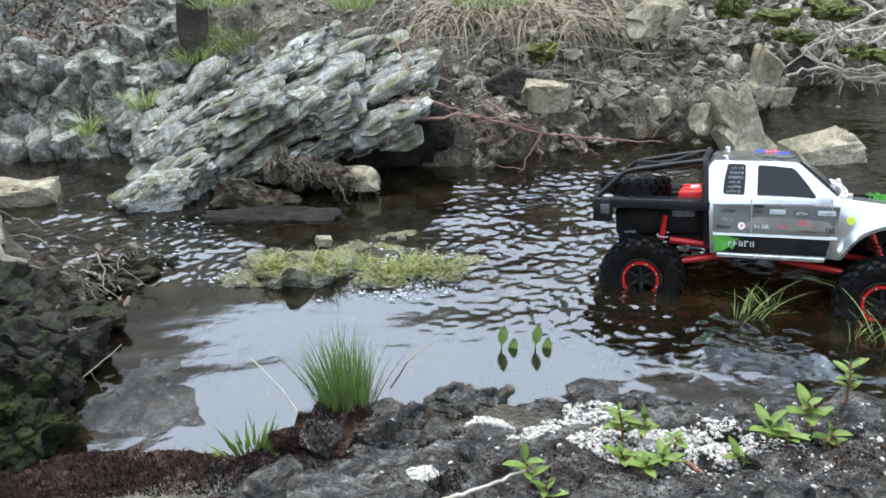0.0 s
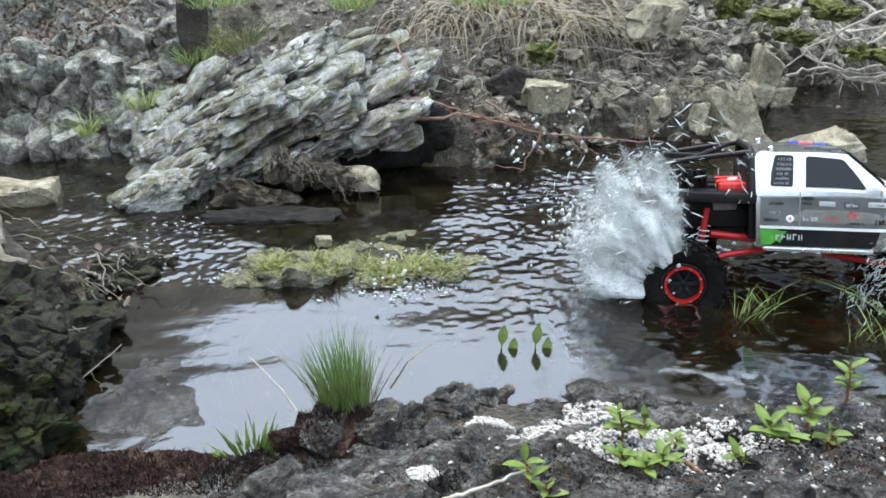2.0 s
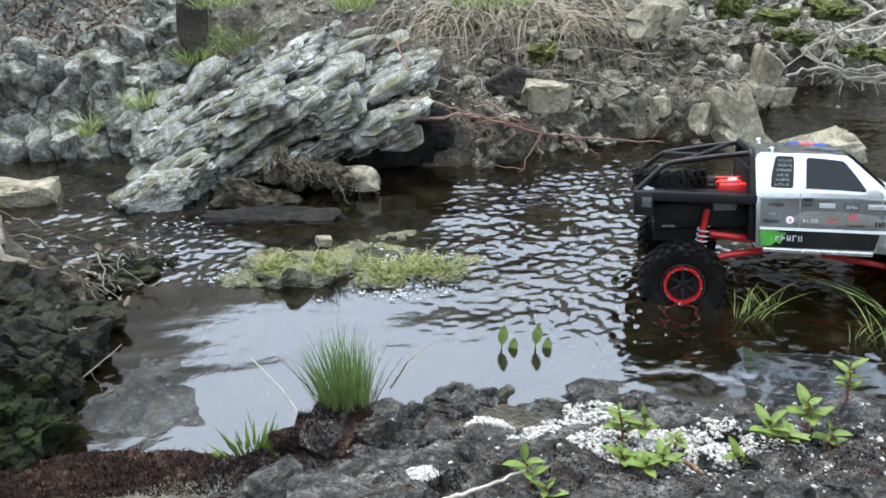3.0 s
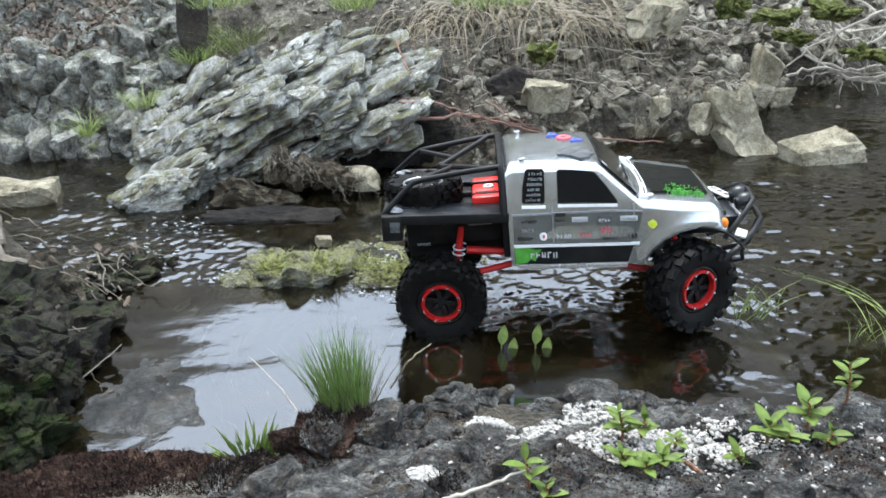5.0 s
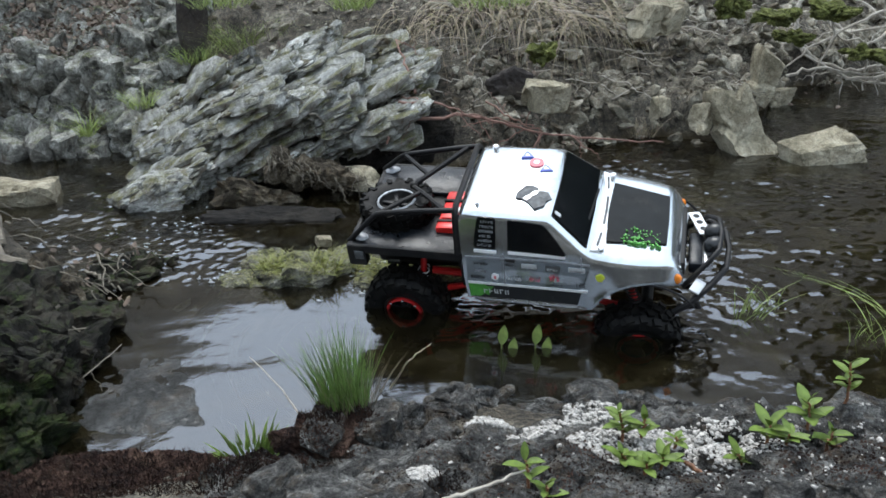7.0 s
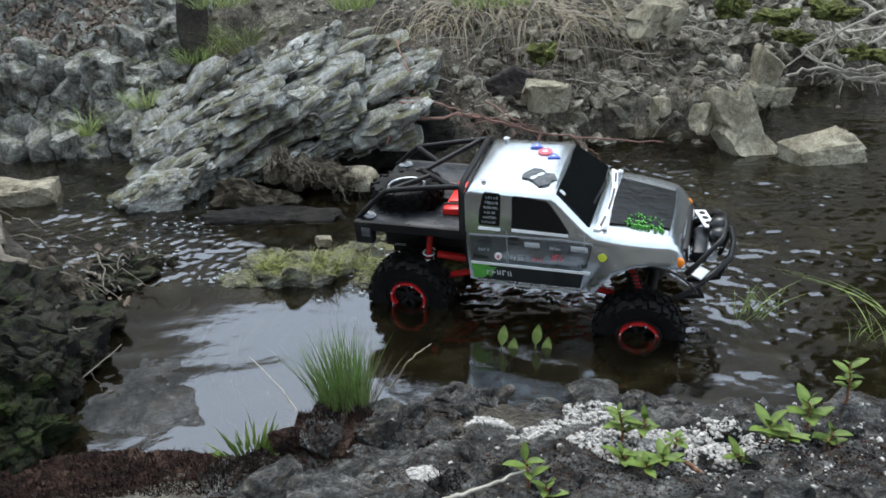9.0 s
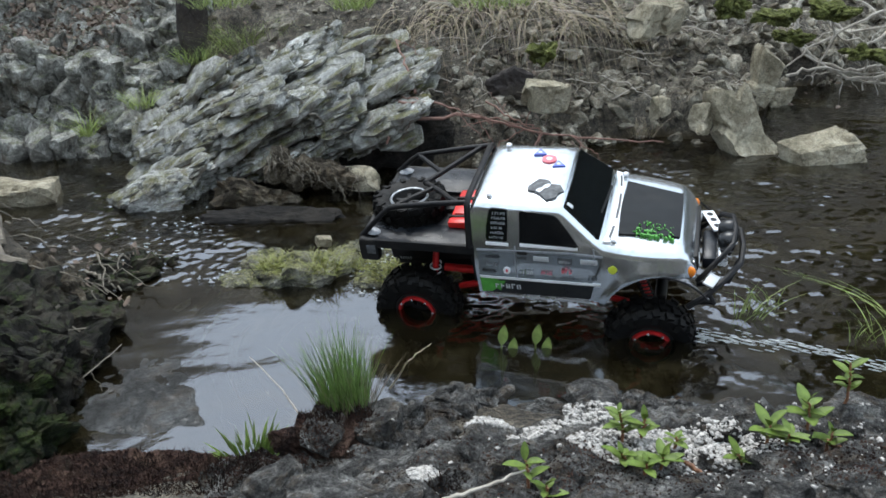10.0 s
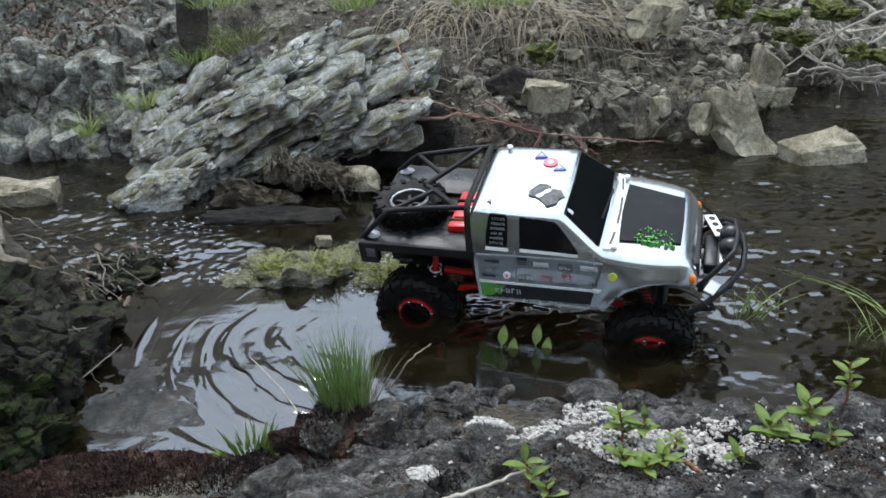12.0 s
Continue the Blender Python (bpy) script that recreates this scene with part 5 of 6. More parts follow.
truck, truck_wheels = build_truck()
TRUCK_ROWS = [
    (0, (0.44, 1.0769, 0.0206, -12.83, -6.79, -18.62)),
    (0.3, (0.4779, 1.0796, 0.0328, -10.7, -2.76, -11.25)),
    (0.5, (0.4726, 1.0646, 0.035, -11, -3.5, -12.1)),
    (1, (0.4777, 1.0624, 0.0357, -10.61, -3.77, -12.09)),
    (1.5, (0.4789, 1.0586, 0.0373, -12.44, -4.09, -12.06)),
    (2, (0.4809, 1.0602, 0.0374, -12.8, -4.56, -12.1)),
    (2.5, (0.4802, 1.0585, 0.0375, -12.23, -4.01, -12.11)),
    (3, (0.48, 1.0598, 0.0364, -12.38, -4.0, -12.1)),
    (3.2, (0.4797, 1.0604, 0.0354, -12.53, -4, -12.08)),
    (4, (0.4797, 1.0604, 0.0354, -12.53, -4, -12.08)),
    (4.8, (0.2218, 1.0536, 0.0583, -1.03, -13.45, 11.47)),
    (4.9, (0.1804, 1.0391, 0.0662, -8.4, -5.03, 5.53)),
    (5, (0.1467, 1.0178, 0.0686, -1.86, -4.09, -2.44)),
    (5.1, (0.1232, 1.0223, 0.045, 14.01, -4.11, -5.74)),
    (5.2, (0.1063, 1.0018, 0.0459, 24.63, -1.68, -7.88)),
    (5.5, (0.1089, 1.0175, 0.0446, 17.94, -2.6, -10.91)),
    (6, (0.1114, 1.0344, 0.0444, 18.26, -3.16, -16.69)),
    (6.5, (0.1135, 1.0412, 0.039, 15.95, -3.8, -16.71)),
    (7, (0.1133, 1.0392, 0.04, 15.96, -3.64, -16.82)),
    (7.2, (0.1133, 1.0392, 0.04, 15.96, -3.64, -16.82)),
    (8.7, (0.1166, 1.0399, 0.0403, 14.83, -4.3, -16.84)),
    (8.8, (0.1166, 1.0399, 0.0403, 14.83, -4.3, -16.84)),
    (9, (0.1214, 1.0467, 0.0455, 7.56, -3.85, -19.03)),
    (9.5, (0.1208, 1.0351, 0.0405, 13.73, -3.83, -18.85)),
    (10, (0.1299, 1.034, 0.042, 11.91, -4.77, -17.8)),
    (10.5, (0.1305, 1.032, 0.0426, 13.09, -4.41, -18.41)),
    (11, (0.1305, 1.0306, 0.0424, 14.18, -4.16, -18.65)),
    (11.5, (0.1313, 1.0311, 0.0432, 10.73, -4.61, -18.38)),
    (12, (0.1299, 1.0285, 0.0414, 13.73, -4.14, -18.39)),
]



# ---- plants, twigs and litter ----
def leafy(name, color, rough=0.55, vary=0.35, scale=90, through_light=0.25):
    m = plain(name, color, rough, 0, vary, scale, 0.2, shine=0.3)
    b = m.node_tree.nodes["Principled BSDF"]
    b.inputs["Subsurface Weight"].default_value = through_light
    b.inputs["Subsurface Radius"].default_value = (0.004, 0.006, 0.002)
    return m


FRESH = leafy("fresh_grass", (0.25, 0.31, 0.1))
MOSS_BLADE = leafy("wet_moss", (0.17, 0.18, 0.05), 0.5, 0.6)
TUFT = leafy("tuft_grass", (0.16, 0.25, 0.07), 0.55, 0.5)
DRY = leafy("dry_grass", (0.24, 0.2, 0.14), 0.8)
LEAF = leafy("bright_leaf", (0.115, 0.17, 0.032), 0.55, 0.45, 60)
POND_LEAF = leafy("pond_leaf", (0.19, 0.25, 0.07), 0.4, 0.4)
REDSTEM = plain("reddish_stem", (0.22, 0.1, 0.05), 0.6, 0, 0.3, 90)
RED_TWIG = plain("reddish_twig", (0.2, 0.11, 0.085), 0.75, 0, 0.35, 120, 0.5)
GREY_TWIG = plain("bleached_branch", (0.36, 0.33, 0.28), 0.8, 0, 0.3, 90, 0.5, dirt=(0.2, 0.17, 0.13))
ROOT = plain("weathered_root", (0.15, 0.13, 0.1), 0.85, 0, 0.35, 90, 0.6, dirt=(0.06, 0.05, 0.04))
LITTER = leafy("dead_leaves", (0.12, 0.09, 0.07), 0.75, 0.7, 50, 0.05)


def blades(name, base, count, height, spread_r, lean, width, material, label, seed, droop=0.5, toward=(0, 0), category="grass", jitter=0.12):
    """A tuft of tapered, bending blades in one mesh."""
    rng = random.Random(seed)
    V, F = [], []
    for _ in range(count):
        a, k = rng.uniform(0, 6.283), math.sqrt(rng.random())
        x, y = base[0] + spread_r * k * math.cos(a), base[1] + spread_r * k * math.sin(a)
        z = base[2]
        h = height * rng.uniform(0.55, 1.1)
        dx, dy = lean * k * math.cos(a) + toward[0] + rng.gauss(0, jitter), lean * k * math.sin(a) + toward[1] + rng.gauss(0, jitter)
        side = rng.uniform(0, 3.14)
        sx, sy = math.cos(side) * width / 2, math.sin(side) * width / 2
        n = len(V)
        for i in range(6):
            s = i / 5
            w = (1 - s ** 1.6) + 0.04
            bend = s + droop * s * s
            px, py, pz = x + dx * h * bend, y + dy * h * bend, z + h * (s - droop * 0.45 * s * s)
            V += [(px - sx * w, py - sy * w, pz), (px + sx * w, py + sy * w, pz)]
            if i:
                F.append((n + 2 * i - 2, n + 2 * i - 1, n + 2 * i + 1, n + 2 * i))
    return tagged(new(name, mesh_of(name, V, F, material)), label, category, kind="stuff")


def leaf_mesh(name, length, width, material, cup=0.25, curl=0.3):
    V, F = [], []
    for i in range(7):
        s = i / 6
        w = width / 2 * (math.sin(math.pi * min(1, s * 0.93 + 0.05)) ** 0.8)
        for j in (-1, -0.5, 0, 0.5, 1):
            V.append((length * s, w * j, cup * w * j * j - curl * length * s * s * 0.5))
    for i in range(6):
        for j in range(4):
            n = i * 5 + j
            F.append((n, n + 1, n + 6, n + 5))
    n = len(V)
    V += [(x, y, z - 0.0005) for x, y, z in V]
    F += [tuple(n + k for k in f[::-1]) for f in F]
    return mesh_of(name, V, F, material)


LEAVES = [leaf_mesh("leaf", 0.021, 0.0095, LEAF), leaf_mesh("leaf", 0.016, 0.0085, LEAF, 0.4, 0.5)]
PONDS = leaf_mesh("leaf", 0.026, 0.012, POND_LEAF, 0.3, 0.1)


def wavy(points, amount, seed, steps=6):
    """The points joined by a slightly crooked line."""
    rng = random.Random(seed)
    pts = [Vector(p) for p in points]
    out = []
    for a, b in zip(pts, pts[1:]):
        for i in range(steps):
            out.append(a.lerp(b, i / steps) + Vector([rng.gauss(0, amount) for _ in range(3)]) * (0 if i == 0 else 1))
    return out + [pts[-1]]


def sprig(base, height, leaves, seed, size=1.0, lean=(0, 0), label="young plant with bright green leaves on the rock ledge"):
    rng = random.Random(seed)
    ob = tagged(new("leafy_plant"), label, "plant", "leafy plants on the ledge")
    ob.matrix_world = pose(*base)
    top = Vector((lean[0] * height, lean[1] * height, height))
    part("stem", tube(bmesh.new(), wavy([(0, 0, -0.012), top * 0.5 + Vector((0.002, 0, 0)), top], 0.0006, seed), 0.0016, 6, 0.6), REDSTEM, ob)
    for k in range(leaves):
        s = 0.25 + 0.75 * (k + 1) / leaves
        a = 137.5 * k + rng.uniform(-20, 20)
        up = -rng.uniform(15, 45) if s < 0.9 else -rng.uniform(45, 75)
        lf = part("leaf", LEAVES[k % 2], None, ob)
        g = size * rng.uniform(0.7, 1.15) * (0.75 if s > 0.9 else 1)
        lf.matrix_basis = Matrix.Translation(top * s) @ pose(0, 0, 0, 0, 0, a) @ pose(0, 0, 0, 0, up, 0) @ Matrix.Diagonal((g, g, g, 1))
    return ob


def on_ledge(x, y):
    hit = near_tree.ray_cast(Vector((x, y, 0.5)), Vector((0, 0, -1)))
    return (x, y, hit[0].z if hit[0] else 0.05)


for (x, y, z), h, n, seed, size, lean in (
        ((0.157, 0.625, 0.07), 0.034, 12, 1, 1, (-0.15, 0)),
        ((0.17, 0.62, 0.07), 0.022, 8, 13, 0.85, (0.2, 0)),
        ((0.152, 0.59, 0.07), 0.014, 8, 11, 1, (-0.3, -0.1)),
        ((0.179, 0.581, 0.07), 0.014, 9, 12, 1.05, (0.1, -0.2)),
        ((0.163, 0.571, 0.07), 0.012, 8, 2, 0.95, (0.2, 0)),
        ((0.193, 0.595, 0.07), 0.012, 6, 8, 0.8, (0.3, 0.1)),
        ((0.254, 0.591, 0.07), 0.014, 8, 15, 1, (-0.3, 0)),
        ((0.271, 0.591, 0.07), 0.02, 9, 3, 1.1, (0.2, 0.2)),
        ((0.284, 0.584, 0.07), 0.012, 7, 14, 1, (0.4, 0)),
        ((0.322, 0.62, 0.07), 0.03, 11, 5, 1.15, (-0.15, 0)),
        ((0.334, 0.611, 0.07), 0.022, 8, 16, 1, (0.3, 0)),
        ((0.371, 0.655, 0.07), 0.042, 11, 6, 0.85, (0, 0.1)),
        ((0.065, 0.567, 0.07), 0.03, 7, 17, 0.9, (-0.1, 0)),
        ((0.076, 0.555, 0.07), 0.016, 6, 7, 1, (0.2, 0.1))):
    sprig(on_ledge(x, y), h, n, seed, size, lean)
blades("grass_tuft", (-0.106, 0.733, 0.018), 520, 0.118, 0.024, 0.1, 0.0011, TUFT, "tuft of fresh green grass at the water's edge", 11, 0.45, (-0.04, 0), jitter=0.07)
blades("grass_tuft", (-0.104, 0.733, 0.018), 150, 0.085, 0.027, 0.14, 0.001, DRY, "dry straw among fresh grass at the water's edge", 12, 0.4)
blades("broad_grass", (-0.196, 0.676, 0.015), 90, 0.027, 0.026, 0.5, 0.0034, LEAF, "short broad-leaved grass on the ledge", 13, 0.3)
for at, n, h, r, m, seed in (((-0.421, 1.93, 0.16), 150, 0.11, 0.05, FRESH, 14), ((-0.262, 1.66, 0.154), 40, 0.06, 0.012, FRESH, 15), ((-0.169, 1.821, 0.26), 60, 0.07, 0.03, FRESH, 16), ((-0.685, 1.608, 0.07), 26, 0.07, 0.012, FRESH, 17), ((-0.601, 1.693, 0.1), 30, 0.05, 0.02, FRESH, 18),
                             ((-0.509, 1.82, 0.16), 40, 0.06, 0.03, FRESH, 19), ((-0.452, 1.854, 0.27), 60, 0.05, 0.05, FRESH, 20), ((0.412, 1.641, 0.02), 20, 0.05, 0.02, DRY, 22), ((0.101, 1.547, 0.3), 60, 0.06, 0.05, FRESH, 23)):
    blades("grass_tuft", at, n * 3, h, r * 1.3, 0.45, 0.0013, m, "small tuft of grass among the rocks", seed, 0.7, jitter=0.3)
for at, n, h, seed, lean in (((0.387, 0.942, 0), 22, 0.055, 31, (0.3, 0)), ((0.415, 0.97, 0), 14, 0.04, 32, (-0.4, 0)), ((0.499, 0.879, 0), 9, 0.045, 33, (0.2, 0)), ((0.522, 0.877, 0), 8, 0.06, 34, (-0.2, 0.3))):
    blades("reed_tuft", at, n, h, 0.02, 0.4, 0.0013, FRESH, "thin reeds standing in the stream", seed, 0.7, lean)
for (x, y), n, r, seed in (((-0.236, 1.101), 260, 0.028, 61), ((-0.176, 1.096), 300, 0.032, 62), ((-0.04, 1.11), 260, 0.03, 63), ((-0.08, 1.085), 200, 0.026, 64), ((-0.115, 1.12), 140, 0.02, 65), ((0.005, 1.1), 160, 0.025, 66)):
    blades("moss_tuft", (x, y, 0.018 if seed < 63 else 0.006), n, 0.016, r, 0.5, 0.0016, MOSS_BLADE, "tuft of wet yellow-green moss on a low stone", seed, 0.9, category="moss", jitter=0.6)
rock("pale_stone", (-0.178, 1.151, 0.033), (0, 10, 20), (0.013, 0.009, 0.008), 67, STONE, 3, "small pale stone on the mossy mound", "stone", planes=2, blocky=1.0, rough=0.04)
blades("reed_tuft", (0.561, 0.93, 0), 6, 0.075, 0.01, 0.15, 0.0013, FRESH, "long reeds bending over the stream", 35, 1.1, (-0.7, 0.5))

for at, count, seed in (((0.067, 0.885, 0), 2, 1), ((0.108, 0.884, 0), 2, 2)):
    rng = random.Random(seed)
    ob = tagged(new("water_plant"), "small green pondweed with pointed leaves in the stream", "plant", "pondweed in the stream")
    ob.matrix_world = pose(*at)
    for k in range(count):
        h, a = (0.036, 0.018)[k], rng.uniform(0, 360)
        dx = (0, 0.012, -0.012)[k]
        part("stem", tube(bmesh.new(), [(0, 0, -0.05), (dx * 0.5, 0, -0.01), (dx, 0, h - 0.03)], 0.001, 6), POND_LEAF, ob)
        lf = part("leaf", PONDS, None, ob)
        lf.matrix_basis = Matrix.Translation((dx, 0, h - 0.03)) @ pose(0, 0, 0, 0, -82, 0) @ pose(0, 0, 0, 80, 0, 0)

# dry grass hanging over the bank
rng = random.Random(77)
V, F = [], []
for _ in range(650):
    k = rng.random()
    x, y = -0.05 + 0.42 * k + rng.gauss(0, 0.04), 1.93 + rng.gauss(0, 0.07)
    z = 0.235 + rng.gauss(0, 0.018) - 0.03 * abs(k - 0.4)
    d = Vector((rng.gauss(0.9 * (k - 0.35) * 2, 0.75), -0.8 + rng.gauss(0, 0.4), 0)).normalized()
    L, w, n = rng.uniform(0.06, 0.26), rng.uniform(0.0006, 0.0016), len(V)
    rise, fall = rng.uniform(0.0, 0.7), rng.uniform(0.35, 1.6)
    side = Vector((-d.y, d.x, rng.gauss(0, 0.4))).normalized()
    for i in range(8):
        s = i / 7
        p = Vector((x, y, z)) + d * L * (s - 0.3 * s * s) + Vector((0, 0, L * (rise * s - fall * s * s)))
        V += [tuple(p - side * w * (1 - 0.7 * s)), tuple(p + side * w * (1 - 0.7 * s))]
        if i:
            F.append((n + 2 * i - 2, n + 2 * i - 1, n + 2 * i + 1, n + 2 * i))
tagged(new("dry_grass_clump", mesh_of("dry_grass_clump", V, F, DRY)), "matted dry grass hanging over the earth bank", "grass", kind="stuff")


def twig(name, points, r, material, label, seed, shoots=0, group="", amount=0.002):
    pts = wavy(points, amount, seed)
    ob = tagged(new(name, from_bm(name, tube(bmesh.new(), pts, r, 7, 0.45), material)), label, "branch", group)
    rng = random.Random(seed)
    for _ in range(shoots):
        i = rng.randrange(len(pts) // 4, len(pts))
        d = Vector((rng.gauss(0, 1), rng.gauss(0, 0.6), rng.gauss(-0.1, 0.8))).normalized() * rng.uniform(0.03, 0.1)
        part("side_twig", tube(bmesh.new(), wavy([pts[i], pts[i] + d * 0.6, pts[i] + d + Vector((0, 0, -0.01))], 0.002, seed + i), r * 0.45, 5, 0.4), material, ob)
    return ob


bm = bmesh.new()
rng = random.Random(91)
for k in range(70):
    u = rng.random() ** 1.6
    p = Vector((-0.3 + 0.17 * u + rng.gauss(0, 0.006), 1.405 + rng.gauss(0, 0.012), 0.085 - 0.05 * u + rng.gauss(0, 0.008)))
    d = Vector((rng.gauss(0.25, 0.5), rng.gauss(-0.3, 0.3), -1)).normalized() * rng.uniform(0.012, 0.04)
    tube(bm, wavy([p, p + d * 0.5 + Vector((0, -0.004, 0.002)), p + d], 0.002, rng.randrange(9999), 3), rng.uniform(0.0006, 0.0014), 5, 0.4)
tagged(new("hanging_roots", from_bm("hanging_roots", bm, ROOT)), "shaggy brown roots hanging from the earth under the outcrop", "roots", kind="stuff")

RT = "thin reddish fallen twig across the bank"
twig("twig", [(-0.088, 1.5, 0.112), (0.057, 1.55, 0.1), (0.132, 1.55, 0.079), (0.196, 1.55, 0.061), (0.313, 1.6, 0.03), (0.447, 1.62, 0.011)], 0.0032, RED_TWIG, RT, 1, 7, "twigs on the bank")
twig("twig", [(-0.071, 1.5, 0.145), (-0.005, 1.5, 0.141), (0.077, 1.52, 0.108), (0.18, 1.55, 0.077)], 0.0025, RED_TWIG, RT, 2, 5, "twigs on the bank")
twig("twig", [(0.092, 1.6, 0.112), (0.132, 1.56, 0.094), (0.194, 1.54, 0.068)], 0.0022, RED_TWIG, RT, 3, 3, "twigs on the bank")
twig("twig", [(-0.095, 1.48, 0.073), (-0.09, 1.49, 0.101), (-0.057, 1.5, 0.118), (-0.036, 1.52, 0.144)], 0.0024, RED_TWIG, RT, 4, 4, "twigs on the bank", 0.002)
twig("twig", [(0.195, 1.54, 0.064), (0.171, 1.52, 0.034), (0.146, 1.5, 0.002)], 0.0022, RED_TWIG, RT, 5, 2, "twigs on the bank", 0.002)
twig("twig", [(-0.041, 1.55, 0.146), (-0.056, 1.6, 0.183), (-0.078, 1.68, 0.22)], 0.0028, RED_TWIG, RT, 6, 3, "twigs on the bank")
twig("twig", [(-0.232, 1.48, 0.138), (-0.198, 1.48, 0.119), (-0.167, 1.47, 0.097)], 0.002, GREY_TWIG, "thin pale twig lying on the rock", 7, 2, "twigs on the bank")
twig("twig", [(0.12, 1.85, 0.17), (0.23, 1.85, 0.162), (0.353, 1.85, 0.154), (0.477, 1.85, 0.137)], 0.003, GREY_TWIG, "thin pale twig on the bank", 8, 3, "twigs on the bank")
twig("twig", [(0.247, 2, 0.236), (0.395, 1.95, 0.189), (0.476, 1.9, 0.139), (0.506, 1.85, 0.081), (0.487, 1.72, -0.02)], 0.0035, GREY_TWIG, "thin pale twig on the bank", 9, 5, "twigs on the bank")
twig("twig", [(0.349, 1.8, 0.049), (0.413, 1.75, 0.017), (0.421, 1.7, -0.005)], 0.0026, GREY_TWIG, "thin pale twig on the bank", 10, 2, "twigs on the bank")
twig("twig", [(0.561, 1.75, 0.043), (0.569, 1.7, 0.014), (0.593, 1.66, -0.019)], 0.003, GREY_TWIG, "thin pale twig beside the squared stone", 11, 1, "twigs on the bank")
BR = "bleached bare branch hanging over the stream"
for k, pts in enumerate((
        [(0.908, 2.1, 0.237), (0.921, 2.08, 0.168), (0.986, 2.05, 0.127), (1.119, 2.05, 0.136)], [(0.883, 2.1, 0.225), (0.861, 2.06, 0.127), (0.797, 2, 0.081)], [(0.852, 2.05, 0.115), (0.915, 2.02, 0.063), (0.997, 2, 0.046), (1.081, 2, 0.064)],
        [(1.004, 2, 0.12), (1.009, 1.98, 0.071), (1.001, 1.96, 0.009)], [(0.952, 2, 0.035), (1.012, 1.98, 0.024), (1.094, 1.98, 0.015)], [(0.723, 2.15, 0.224), (0.687, 2.1, 0.125), (0.623, 2.05, 0.099), (0.527, 2.02, 0.106)], [(0.906, 2, 0.238), (0.933, 2, 0.136), (0.888, 1.98, 0.049)],
        [(1.082, 2, 0.195), (0.984, 2, 0.16), (0.886, 2, 0.111), (0.807, 1.98, 0.054)], [(1.09, 1.98, 0.101), (1.012, 1.98, 0.098), (0.961, 1.98, 0.086)], [(1.097, 1.97, 0.044), (0.965, 1.97, 0.035), (0.863, 2, 0.092), (0.845, 2.04, 0.183), (0.877, 2.06, 0.244)], [(1.101, 2.02, 0.152), (1.025, 2, 0.113), (0.951, 2, 0.122), (0.908, 2.04, 0.181), (0.897, 2.06, 0.243)], [(0.432, 1.88, 0.176), (0.543, 1.92, 0.149), (0.64, 1.98, 0.147), (0.674, 2.06, 0.238)], [(0.262, 1.92, 0.226), (0.384, 1.9, 0.205), (0.457, 1.88, 0.163), (0.471, 1.86, 0.117)], [(0.817, 1.97, 0.047), (0.894, 1.97, 0.064), (0.999, 1.96, 0.047), (1.091, 1.96, 0.049)], [(0.968, 2.05, 0.229), (1.034, 2, 0.171), (1.095, 2, 0.13)])):
    twig("bare_branch", pts, 0.006 if k < 3 else 0.0038, GREY_TWIG, BR, 40 + k, 2, "bare branches over the stream", 0.0025)
twig("stick", [(-0.148, 0.721, 0.02), (-0.176, 0.76, 0.036), (-0.216, 0.8, 0.053)], 0.0011, GREY_TWIG, "thin straw leaning over the pool", 21, 0, "", 0.0004)
twig("stick", [(-0.063, 0.779, 0.02), (-0.041, 0.77, 0.06), (-0.016, 0.79, 0.069)], 0.0012, DRY, "bent dry straw at the water's edge", 26, 0, "", 0.0004)
twig("stick", [(-0.013, 0.534, 0.075), (0.023, 0.538, 0.085), (0.062, 0.564, 0.08)], 0.0022, GREY_TWIG, "thin pale stick on the ledge", 22, 0, "", 0.001)
twig("stick", [(-0.43, 0.777, 0.02), (-0.41, 0.818, 0.025), (-0.394, 0.893, 0.02)], 0.0014, ROOT, "thin pale stick over the dark water", 23, 2, "", 0.001)
twig("root", [(-0.7, 1.2, 0.07), (-0.59, 1.05, 0.062), (-0.52, 0.95, 0.04), (-0.455, 0.89, 0.018)], 0.011, ROOT, "weathered root running down the dark bank", 24, 3, "", 0.005)
twig("root", [(-0.515, 1.102, 0.02), (-0.477, 1.072, 0.02), (-0.449, 1.055, 0.01)], 0.003, ROOT, "weathered root on the dark bank", 25, 1, "", 0.002)

for k, pts in enumerate(([(0.193, 0.604, 0.052), (0.206, 0.59, 0.06), (0.225, 0.576, 0.052)], [(0.345, 0.628, 0.052), (0.344, 0.598, 0.06), (0.337, 0.57, 0.052)], [(0.157, 0.602, 0.052), (0.155, 0.571, 0.06), (0.167, 0.558, 0.052)])):
    tagged(new("runner_stem", from_bm("runner_stem", tube(bmesh.new(), wavy(pts, 0.0008, k), 0.0024, 7, 0.8), REDSTEM)), "reddish-green creeping stem on the ledge", "stem", "creeping stems on the ledge")

